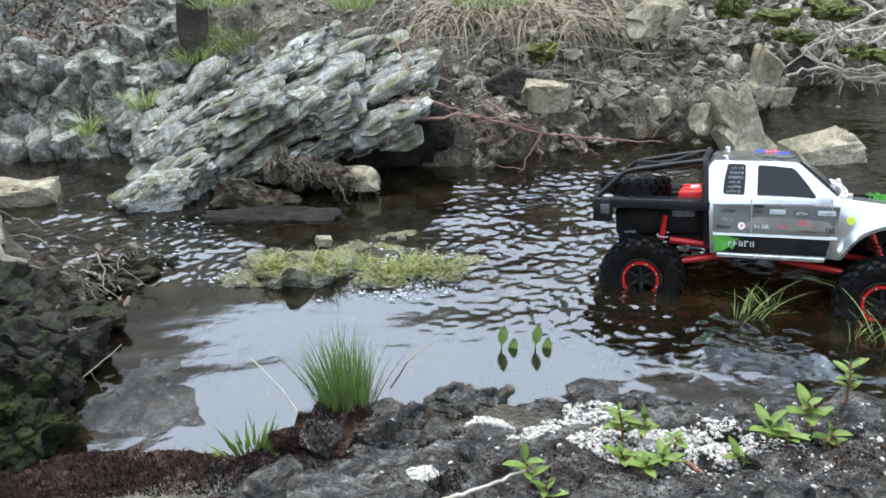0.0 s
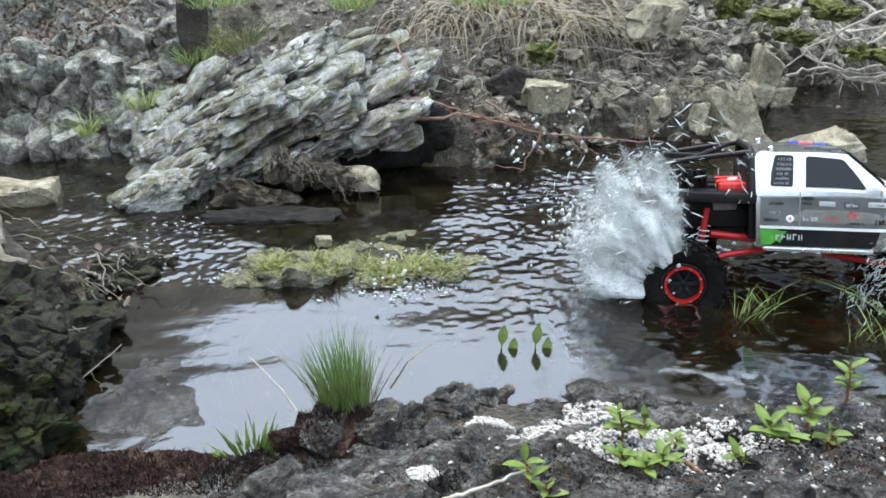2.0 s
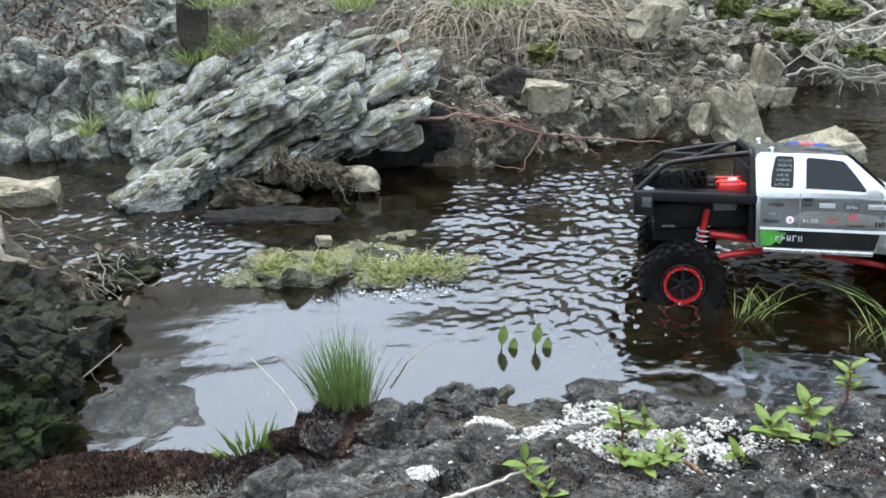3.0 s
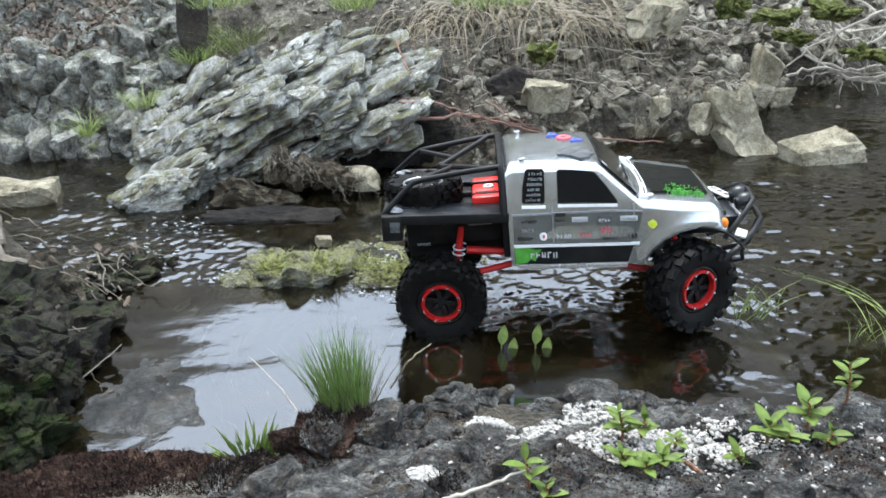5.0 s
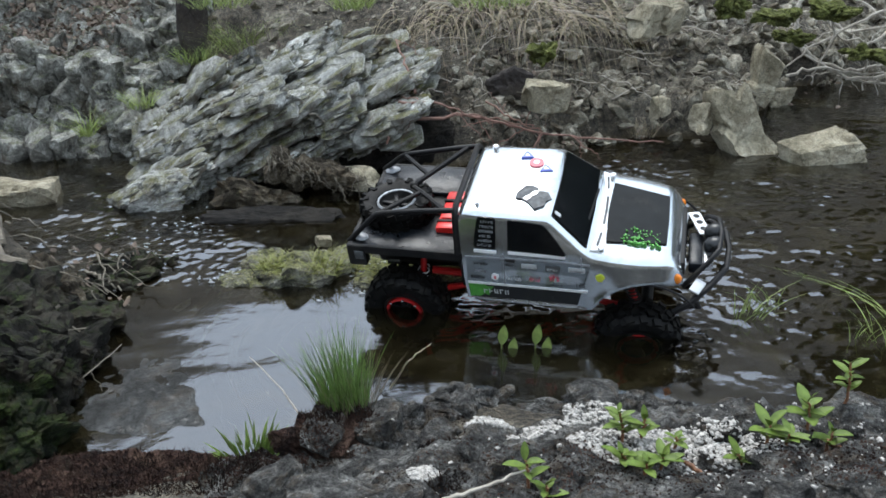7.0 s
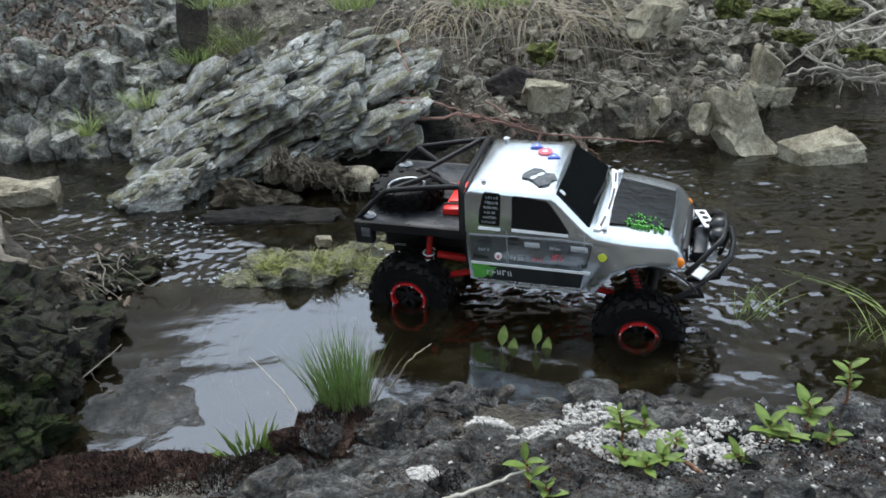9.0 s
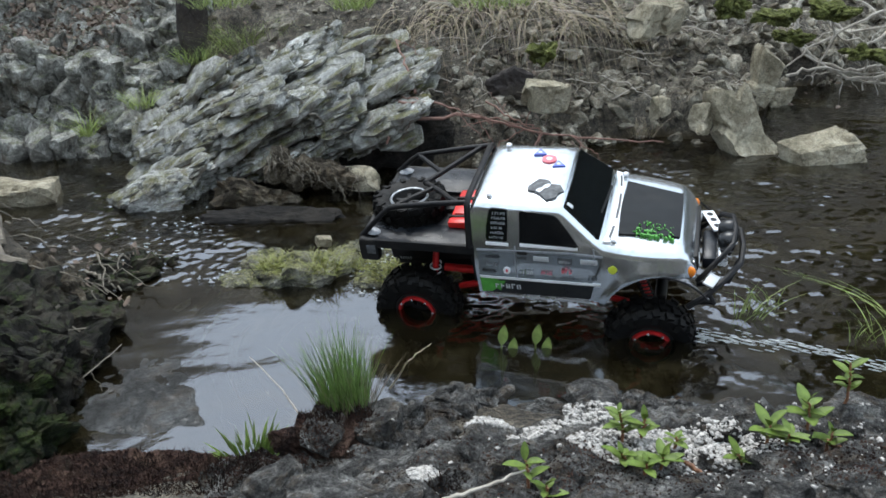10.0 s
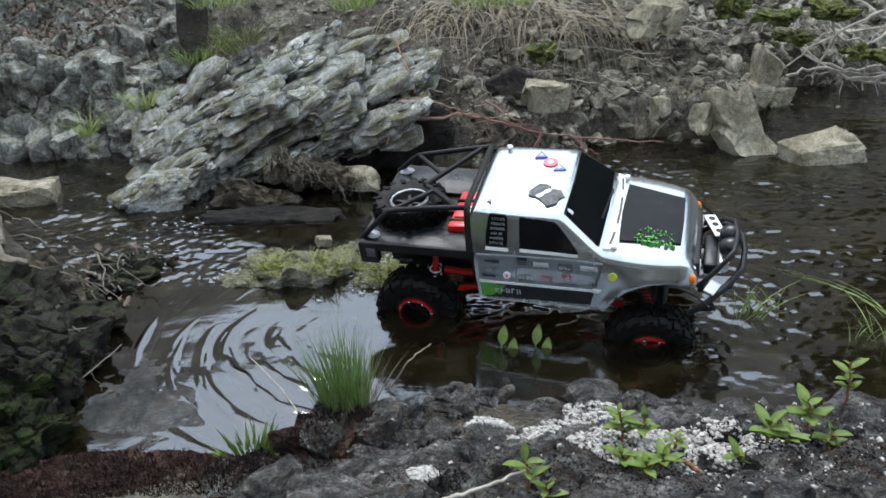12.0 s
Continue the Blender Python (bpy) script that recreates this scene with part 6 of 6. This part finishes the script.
# dead leaves and roots on the banks
rg = np.random.default_rng(8)
lx = np.concatenate([rg.uniform(-0.12, 0.3, 420), rg.uniform(-1.1, 1.1, 260), rg.uniform(-0.75, -0.42, 160)])
ly = np.concatenate([rg.uniform(1.6, 1.95, 420), rg.uniform(1.7, 2.3, 260), rg.uniform(0.95, 1.2, 160)])
lx, ly = np.concatenate([lx, rg.uniform(-1.1, -0.66, 2600)]), np.concatenate([ly, rg.uniform(1.82, 2.2, 2600)])
lz = ground_height(lx, ly)
bpy.context.view_layer.update()
cliff_tree = tree_of([ground, *face.children])
lz = np.array([(lambda h, z: h[0].z if h[0] else z)(cliff_tree.ray_cast(Vector((x, y, 1.0)), Vector((0, 0, -1))), z) for x, y, z in zip(lx, ly, lz)])
bits("leaf_litter", [((x, y, max(z, 0.005) + 0.006 + 0.01 * rg.random()), 0.003 + 0.006 * rg.random()) for x, y, z in zip(lx, ly, lz)], LITTER, "brown dead leaves and debris on the banks", "leaves", 1, 9, True, (1, 0.6, 0.12), 0.9)
rng = random.Random(5)
bm = bmesh.new()
for k in range(125):
    x = rng.uniform(-0.1, 0.75) if k < 90 else rng.uniform(-0.75, -0.42)
    y = float(np.interp(x, FAR_X, FAR_Y)) + rng.uniform(0.0, 0.35) if k < 90 else rng.uniform(0.9, 1.2)
    z = max(0.0, ground_z(x, y)) + (0.012 if k < 90 else 0.03)
    d = Vector((rng.gauss(0, 1), rng.gauss(-0.5, 0.5), rng.gauss(-0.2, 0.3))).normalized() * rng.uniform(0.04, 0.13)
    tube(bm, wavy([(x, y, z), Vector((x, y, z + 0.012)) + d * 0.5, Vector((x, y, z)) + d], 0.003, rng.randrange(9999), 4), rng.uniform(0.0008, 0.002), 5, 0.4)
bm2 = bmesh.new()
for k in range(110):
    x = rng.uniform(-0.1, 0.9)
    y = float(np.interp(x, FAR_X, FAR_Y)) + rng.uniform(0.05, 0.5)
    z = ground_z(x, y) + 0.014
    d = Vector((rng.gauss(0, 1), rng.gauss(-0.3, 0.5), rng.gauss(-0.1, 0.25))).normalized() * rng.uniform(0.05, 0.18)
    tube(bm2, wavy([(x, y, z), Vector((x, y, z + 0.015)) + d * 0.5, Vector((x, y, z)) + d], 0.004, rng.randrange(9999), 4), rng.uniform(0.0007, 0.0019), 5, 0.4)
tagged(new("twig_litter", from_bm("twig_litter", bm2, GREY_TWIG)), "pale dry twigs and stalks scattered on the bank", "twigs", kind="stuff")
tagged(new("root_tangle", from_bm("root_tangle", bm, ROOT)), "thin roots and twigs tangled on the bank", "roots", kind="stuff")

# ---- spray thrown up by the wheels ----
def spray_mat():
    m, t, b = nodes_of("white_water_spray")
    b.inputs["Base Color"].default_value = (0.7, 0.73, 0.72, 1)
    b.inputs["Roughness"].default_value, b.inputs["IOR"].default_value, b.inputs["Transmission Weight"].default_value = 0.2, 1.33, 0.45
    return m


SPRAY = spray_mat()


def drops(name, places, label, seed):
    """Drops and streaks in one mesh; places are (point, direction, length, thickness)."""
    d, faces = ball(1)
    faces = np.array(faces)
    rng = np.random.default_rng(seed)
    V, F = [], []
    for p, way, long, thick in places:
        q = np.array(Vector(way).to_track_quat("X", "Z").to_matrix())
        s = d * np.array([long, thick, thick]) * (1 + 0.25 * rng.normal(size=(len(d), 1)) * 0.5)
        F.append(faces + len(V) * len(d))
        V.append(s @ q.T + np.array(p))
    return tagged(new(name, mesh_of(name, np.concatenate(V).tolist(), np.concatenate(F).tolist(), SPRAY)), label, "splash", kind="stuff")


def fan(seed, count, a0, a1, r0, r1, depth, high=1.0):
    """Streaks flung off a wheel's rim, in the wheel's plane (x, z), from angle a0 to a1."""
    rng = random.Random(seed)
    out = []
    for _ in range(count):
        a = radians(rng.uniform(a0, a1))
        k = rng.random() ** 0.8
        reach = float(np.interp(math.degrees(a), *zip(*r1))) if isinstance(r1, tuple) else r1
        r = r0 + (reach - r0) * k * (0.8 + 0.3 * math.sin(a * 7 + seed))
        tang = Vector((math.sin(a) * 0.6 - 0.5 * math.cos(a) + rng.gauss(0, 0.4), rng.gauss(0, 0.3), -math.cos(a) * 0.6 - 0.2 * math.sin(a) + rng.gauss(0, 0.4)))
        th = 0.0003 + 0.0011 * rng.random() ** 2
        out.append(((r * math.cos(a), rng.gauss(0, depth), r * math.sin(a) * high), tang, th * rng.uniform(3, 10), th * 0.8))
    return out


def burst(seed, count, size):
    rng = random.Random(seed)
    return [((rng.gauss(0, size), rng.gauss(0, size * 0.5), rng.gauss(0, size * 1.2)), (rng.gauss(0, 0.4), 0, 1), th * rng.uniform(1, 2.2), th) for th in (0.0005 + 0.0027 * rng.random() ** 2.2 for _ in range(count))]


def veil_mat():
    """Torn water: streaks along the way it flies, thick at the root, thinning out to threads."""
    m = bpy.data.materials.new("thin_sheet_of_water")
    m.use_nodes = True
    t = m.node_tree
    b = t.nodes["Principled BSDF"]
    b.inputs["Base Color"].default_value, b.inputs["Roughness"].default_value = (0.66, 0.69, 0.68, 1), 0.35
    clear = t.nodes.new("ShaderNodeBsdfTransparent")
    mix = t.nodes.new("ShaderNodeMixShader")
    uv = t.nodes.new("ShaderNodeUVMap")
    sep = t.nodes.new("ShaderNodeSeparateXYZ")
    t.links.new(uv.outputs[0], sep.inputs[0])
    mp = add(t, "ShaderNodeMapping", Scale=(1, 0.16, 1))
    t.links.new(uv.outputs[0], mp.inputs[0])
    streak = noise_of(t, mp.outputs[0], 22, 6, 0.7, 0.6)
    torn = noise_of(t, coords(t), 75, 6, 0.75, 1.2)
    body = blend(t, 0.5, streak, torn)
    thin = ramp(t, sep.outputs[1], [(0.0, (0.1, 0.1, 0.1)), (0.12, (0.03, 0.03, 0.03)), (0.55, (0.07, 0.07, 0.07)), (0.85, (0.17, 0.17, 0.17)), (1.0, (0.3, 0.3, 0.3))])
    sides = ramp(t, sep.outputs[0], [(0.0, (0.3, 0.3, 0.3)), (0.14, (0, 0, 0)), (0.86, (0, 0, 0)), (1.0, (0.3, 0.3, 0.3))])
    body = blend(t, 1.0, blend(t, 1.0, body, thin, "SUBTRACT"), sides, "SUBTRACT")
    t.links.new(ramp(t, body, [(0.3, (0, 0, 0)), (0.4, (0.45, 0.45, 0.45)), (0.55, (0.74, 0.74, 0.74))]), mix.inputs[0])
    t.links.new(clear.outputs[0], mix.inputs[1])
    t.links.new(b.outputs[0], mix.inputs[2])
    t.links.new(mix.outputs[0], t.nodes["Material Output"].inputs[0])
    return m


VEIL = veil_mat()


def sheet(name, a0, a1, r0, r1, y0, seed, label, high=1.0):
    """A torn curved sheet of water between two radii round a wheel; r1 may be pairs of angle and reach."""
    na, nr = 60, 22
    A, K = np.meshgrid(np.radians(np.linspace(a0, a1, na)), np.linspace(0, 1, nr))
    A, K = A.ravel(), K.ravel()
    reach = np.interp(np.degrees(A), *zip(*r1)) if isinstance(r1, tuple) else r1
    flat = np.stack([A * 3, K * 2, 0 * K + seed], 1)
    bend = A + 0.12 * K * K
    R = r0 + (reach - r0) * K * (0.95 + 0.3 * vnoise(np.stack([A * 4, 0 * A, 0 * A + seed], 1), seed))
    x, z = R * np.cos(bend), R * np.sin(bend) * high
    y = y0 + 0.025 * fbm(flat, 3, seed) + 0.03 * K
    i = (np.arange(nr - 1)[:, None] * na + np.arange(na - 1)[None, :]).ravel()
    f = np.stack([i, i + 1, i + na + 1, i + na], 1)
    me = mesh_of(name, np.stack([x, y, z], 1).tolist(), f.tolist(), VEIL)
    uv = me.uv_layers.new(name="flow")
    u = np.stack([(A - A.min()) / (A.max() - A.min()), K], 1)[f.ravel()]
    uv.data.foreach_set("uv", u.ravel().astype(np.float32))
    return tagged(new(name, me), label, "splash", kind="stuff")


FOAM_SPOTS = (((-0.112, 1.129, 0), 0.07, 0.05, 45), ((-0.021, 1.141, 0), 0.08, 0.05, 50), ((-0.067, 1.037, 0), 0.09, 0.02, 50), ((-0.424, 1.304, 0), 0.1, 0.1, 30), ((-0.452, 1.176, 0), 0.08, 0.05, 24), ((-0.3, 1.107, 0), 0.08, 0.02, 40))
rng = random.Random(15)
flecks = [((x + rng.gauss(0, 0.5) * rx, y + rng.gauss(0, 0.5) * ry, 0.002), (1, rng.gauss(0, 0.25), 0), 0.0015 + 0.005 * rng.random() ** 2, 0.0007 + 0.001 * rng.random()) for (x, y, z), rx, ry, n in FOAM_SPOTS for _ in range(n)]
drops("foam_flecks", flecks, "white flecks of broken water between the mossy stones", 44)
REST = -0.45
REAR_REACH = ((75, 0.19), (90, 0.2), (112, 0.19), (145, 0.155), (175, 0.13), (205, 0.1))
CROWN_REACH = ((60, 0.22), (80, 0.3), (102, 0.3), (128, 0.24), (150, 0.18), (180, 0.13), (205, 0.1))
rear_fan = drops("water_spray", fan(1, 420, 85, 200, 0.06, REAR_REACH, 0.03), "fan of white water flung off the rear wheel", 1)
rear_mist = drops("water_spray", fan(2, 260, 70, 180, 0.12, 0.23, 0.04), "loose drops of water flung off the rear wheel", 2)
front_fan = drops("water_spray", fan(3, 500, 90, 200, 0.058, 0.11, 0.02), "fan of white water flung off the front wheel", 3)
rear_crown = drops("water_spray", fan(4, 700, 62, 195, 0.06, CROWN_REACH, 0.03), "column of white water flung up behind the rear wheel", 4)
front_crown = drops("water_spray", fan(5, 420, 5, 178, 0.057, 0.105, 0.022), "crown of white water round the front wheel", 5)
front_arc = sheet("water_sheet", 5, 150, 0.055, 0.1, -0.03, 90, "thin sheet of water thrown over the front wheel")
rear_arc = sheet("water_sheet", 25, 175, 0.055, 0.1, -0.02, 91, "thin sheet of water thrown over the rear wheel")
wheel_arc = sheet("water_sheet", 30, 170, 0.058, 0.085, -0.01, 92, "thin sheet of water thrown over the rear wheel")
front_jet = drops("water_spray", [((0.03 + 0.15 * k, -0.02 * k + 0.004 * rng.gauss(0, 1), 0.01 + 0.02 * math.sin(3.0 * k) + 0.003 * rng.gauss(0, 1)), (1, -0.1, 0.1), rng.uniform(0.002, 0.007), rng.uniform(0.0003, 0.0007)) for k in (rng.random() for _ in range(130))], "jet of white water thrown forward by the front wheel", 6)
front_rope = drops("water_spray", [((0.03 + 0.2 * k, -0.11 * k + 0.003 * rng.gauss(0, 1), -0.012 + 0.012 * math.sin(3.0 * k) + 0.0035 * rng.gauss(0, 1)), (1, -0.5, -0.05), rng.uniform(0.003, 0.009), rng.uniform(0.0004, 0.0011)) for k in (rng.random() for _ in range(190))], "rope of white water thrown forward by the front wheel", 66)
def cloud(seed, count, wide, tall):
    """Chunky drops scattered in a rising cloud, larger and denser low down."""
    rng = random.Random(seed)
    out = []
    for _ in range(count):
        k = rng.random()
        th = 0.0008 + 0.0032 * rng.random() ** 2.5 * (1.2 - 0.5 * k)
        out.append(((rng.gauss(0, wide * (0.45 + 0.5 * k)), rng.gauss(0, 0.03), tall * k + rng.gauss(0, 0.015)), (rng.gauss(0, 0.5), rng.gauss(0, 0.3), 1), th * rng.uniform(1, 2.6), th))
    return out


column_drops = drops("water_drops", cloud(51, 420, 0.075, 0.31) + [((x + 0.02, y - 0.02, z + 0.16), way, long * 1.5, thick * 1.5) for (x, y, z), way, long, thick in cloud(57, 170, 0.05, 0.17)], "cloud of drops flung up behind the rear wheel", 52)
thin_drops = drops("water_drops", cloud(53, 130, 0.055, 0.2), "thin cloud of drops flung up behind the rear wheel", 54)
late_drops = drops("water_drops", cloud(55, 110, 0.07, 0.14), "drops falling behind the rear wheel", 56)
bursts = [drops("water_drops", burst(20 + k, 60, 0.022 + 0.006 * (k % 3)), "flying drops of splashed water", 30 + k) for k in range(20)]


rear_veils = [sheet("water_sheet", 76, 205, 0.055, REAR_REACH, y, 60 + k, "thin white sheet of water flung off the rear wheel") for k, y in enumerate((-0.03, -0.012, 0.005, 0.02, 0.035))]
crown_veils = [sheet("water_sheet", 64, 200, 0.05, CROWN_REACH, y, 70 + k, "thin white sheet of water behind the rear wheel") for k, y in enumerate((-0.035, -0.015, 0.005, 0.025))]
front_veils = [sheet("water_sheet", 8, 172, 0.055, 0.105, y, 80 + k, "thin white sheet of water round the front wheel") for k, y in enumerate((-0.034, -0.02, 0.0))]


def ripple(k):
    """One curved wave ridge round the rear wheel, broken and thinning out to its ends."""
    rng = random.Random(600 + k)
    n, m = 90, 17
    r, a0, a1 = 0.085 + 0.03 * k + rng.gauss(0, 0.003), 158 - rng.uniform(0, 20), 250 + rng.uniform(0, 22)
    V, F = [], []
    u = np.linspace(0, 1, n)
    sway = 0.009 * fbm(np.stack([u * 3 + k, 0 * u, 0 * u + k], 1), 3, 610 + k)
    rise = 0.0026 * np.sin(np.pi * u) ** 0.7 * np.clip(0.65 + 0.6 * fbm(np.stack([u * 5, 0 * u + k, 0 * u], 1), 2, 620 + k), 0.1, 1.4)
    U, W = np.meshgrid(u, np.linspace(-1, 1, m), indexing="ij")
    chop = fbm(np.stack([U.ravel() * 9 + k, W.ravel() * 1.6, 0 * U.ravel() + 3 * k], 1), 3, 630 + k).reshape(n, m)
    for i in range(n):
        a = radians(a0 + (a1 - a0) * u[i])
        for j in range(m):
            w = W[i, j]
            rr = r + 0.0145 * w + sway[i]
            V.append((rr * math.cos(a), rr * math.sin(a) * 1.05, -0.0008 + rise[i] * (1 + 0.55 * chop[i, j]) * math.cos(w * math.pi / 2) ** 2))
            if i and j:
                F.append(((i - 1) * m + j - 1, (i - 1) * m + j, i * m + j, i * m + j - 1))
    return tagged(new("ripple", mesh_of("ripple", V, F, WATER)), "curved ripple spreading over the pool", "ripple", "ripples on the pool", kind="stuff")


ripples = [ripple(k) for k in range(8)]


def held(spots, spell):
    """Rows of a spray that rises from the stream, shivers while the wheel spins, and falls back. spell: (start, end) pairs."""
    x, y, z = spots
    rng = random.Random(int(x * 1000))
    rows = [(0.0, pose(x, y, z + REST))]
    for a, b in spell:
        rows += [(a - 0.1, pose(x, y, z + REST)), (a, pose(x, y, z - 0.03))]
        t = a + 0.1
        while t < b - 0.01:
            rows.append((round(t, 2), pose(x + rng.gauss(0, 0.003), y, z + rng.gauss(0, 0.005), 0, rng.uniform(-9, 9), rng.uniform(-5, 5))))
            t += 0.1
        rows += [(b, pose(x - 0.01, y, z - 0.04)), (b + 0.15, pose(x - 0.02, y, z + REST * 0.6)), (b + 0.25, pose(x, y, z + REST))]
    return [r for r in rows if r[0] < 12.0] + ([(12.0, pose(x, y, z + REST))] if rows[-1][0] < 12.0 else [(12.0, rows[-1][1])])


def flung(k, start, throws):
    """Rows of a drop cluster on free flights: throws are (time, x, y, vx, vy, vz)."""
    rows = [(0.0, pose(*start, REST))]
    for t0, x, y, vx, vy, vz in throws:
        rows.append((round(t0 - 0.06, 2), pose(x, y, REST)))
        t = 0.0
        while True:
            z = vz * t - 4.9 * t * t
            if z < -0.12:
                break
            rows.append((round(t0 + t, 3), pose(x + vx * t, y + vy * t, z, 0, 160 * t, 90 * t)))
            t += 1 / 15
        rows.append((round(t0 + t + 0.05, 3), pose(x + vx * t, y + vy * t, REST)))
    return rows + [(12.0, rows[-1][1])]

def spin_rate(t):
    """Degrees a tenth of a second."""
    for a, b, r in ((0, 0.5, 12), (0.7, 1.1, 62), (1.1, 1.4, 25), (1.4, 2.3, 71), (4.2, 5.2, -32), (8.9, 9.8, 64), (10.3, 11.9, 67)):
        if a <= t < b:
            return r
    return 0


def ripple_rows(k):
    """Rows of a wave ridge that rises by the rear wheel and drifts out over the pool."""
    a = radians(214)
    step = lambda d, z: pose(-0.05 + d * math.cos(a), 0.97 + d * math.sin(a), z)
    return [(0.0, step(0, -0.03)), (10.2, step(0, -0.03)), (10.5, step(0.004, 0.0)), (11.0, step(0.016, 0.0004)), (11.5, step(0.034, 0.0004)), (12.0, step(0.052, 0.0))]


# how far the near wheels stand above or below their middle height
REAR_LIFT = ((0, 0.3, 3.2, 4.8, 4.9, 5.0, 5.1, 5.5, 6.5, 8.8, 9.0, 12), (0.0, -0.013, -0.013, -0.01, -0.01, -0.005, 0.009, 0.013, 0.006, 0.004, 0.001, 0.002))
FRONT_LIFT = ((0, 0.3, 4.6, 4.8, 4.9, 5.0, 5.1, 5.3, 12), (-0.03, 0, 0, 0.005, 0, -0.011, 0.0, -0.034, -0.034))


def motions():
    walk(truck, [(t, pose(*v)) for t, v in TRUCK_ROWS])
    for hub, x, s in truck_wheels:
        angle, rows = 0.0, []
        for i in range(121):
            t = i / 10
            steer = float(np.interp(t, (3.9, 4.4, 4.9, 5.0, 5.2, 12.0), (0, 34, 34, 28, 6, 6))) if x > 0 else 0.0
            face = 180 if s < 0 else 0
            lift = float(np.interp(t, *(FRONT_LIFT if x > 0 else REAR_LIFT)))
            dx, dz = float(np.interp(t, (0, 0.3, 4.9, 5.1, 12), (-0.014, 0, 0, -0.009, -0.012))) if x > 0 else 0.0, lift if s < 0 else max(-0.015, min(0.01, -lift))
            rows.append((t, pose(x + dx, s * (0.088 if x > 0 else 0.083), -0.013 + dz, 0, angle, steer) @ pose(0, 0, 0, 0, 0, face)))
            angle += spin_rate(t)
        walk(hub, rows)
    walk(rear_fan, held((0.315, 1.012, 0.022), [(1.5, 2.3)]))
    for ob in rear_veils:
        walk(ob, held((0.315, 1.012, 0.022), [(0.7, 0.95), (1.5, 2.3)]))
    walk(rear_mist, held((0.33, 1.02, 0.04), [(0.75, 0.88), (1.45, 1.75), (1.9, 2.2)]))
    walk(front_fan, held((0.617, 0.95, 0.01), [(0.7, 1.0), (1.4, 2.3)]))
    for ob in (rear_crown, *crown_veils):
        walk(ob, held((-0.06, 1.03, 0.02), [(10.72, 10.82), (11.3, 11.8)]))
    for ob in (front_crown, *front_veils):
        walk(ob, held((0.255, 0.9, -0.005), [(10.7, 10.82), (11.3, 11.8)]))
    walk(front_jet, held((0.27, 0.88, 0.03), [(11.3, 11.6)]))
    walk(front_rope, held((0.27, 0.88, 0.02), [(9.85, 10.15)]))
    walk(front_arc, held((0.252, 0.9, -0.01), [(9.2, 9.9)]))
    walk(rear_arc, held((-0.05, 1.0, 0.0), [(9.35, 9.9), (11.05, 11.25)]))
    walk(wheel_arc, held((0.315, 0.99, 0.022), [(1.1, 1.3)]))
    walk(column_drops, held((-0.055, 1.04, 0.0), [(11.3, 11.72)]))
    walk(thin_drops, held((-0.1, 1.03, 0.02), [(10.3, 10.72)]))
    walk(late_drops, held((-0.09, 1.03, 0.06), [(10.74, 11.02)]))
    for k, ob in enumerate(ripples):
        walk(ob, ripple_rows(k))
    rng = random.Random(3)
    for k, b in enumerate(bursts):
        throws = []
        for t0, x, y, vx, vz, odd in ((0.72, 0.24, 1.1, -0.35, 1.6, 0), (1.42, 0.24, 1.1, -0.1, 2.1, 0), (1.95, 0.17, 1.12, -0.5, 1.5, 4), (9.15, -0.09, 1.0, -0.2, 1.5, 4), (10.3, -0.1, 1.0, -0.25, 1.9, 0), (10.72, 0.28, 0.98, 0.2, 1.7, 4), (11.25, -0.1, 1.0, -0.15, 2.2, 0)):
            if (odd == 1 and k % 2) or (odd == 4 and k % 5):
                continue
            throws.append((t0 + 0.014 * k * (0.6 if odd else 1), x + rng.gauss(0, 0.02), y + rng.gauss(0, 0.02), vx + rng.gauss(0, 0.35), rng.gauss(0, 0.12), vz * rng.uniform(0.55, 1.15)))
        walk(b, flung(k, (0.2, 1.0), throws))


motions()
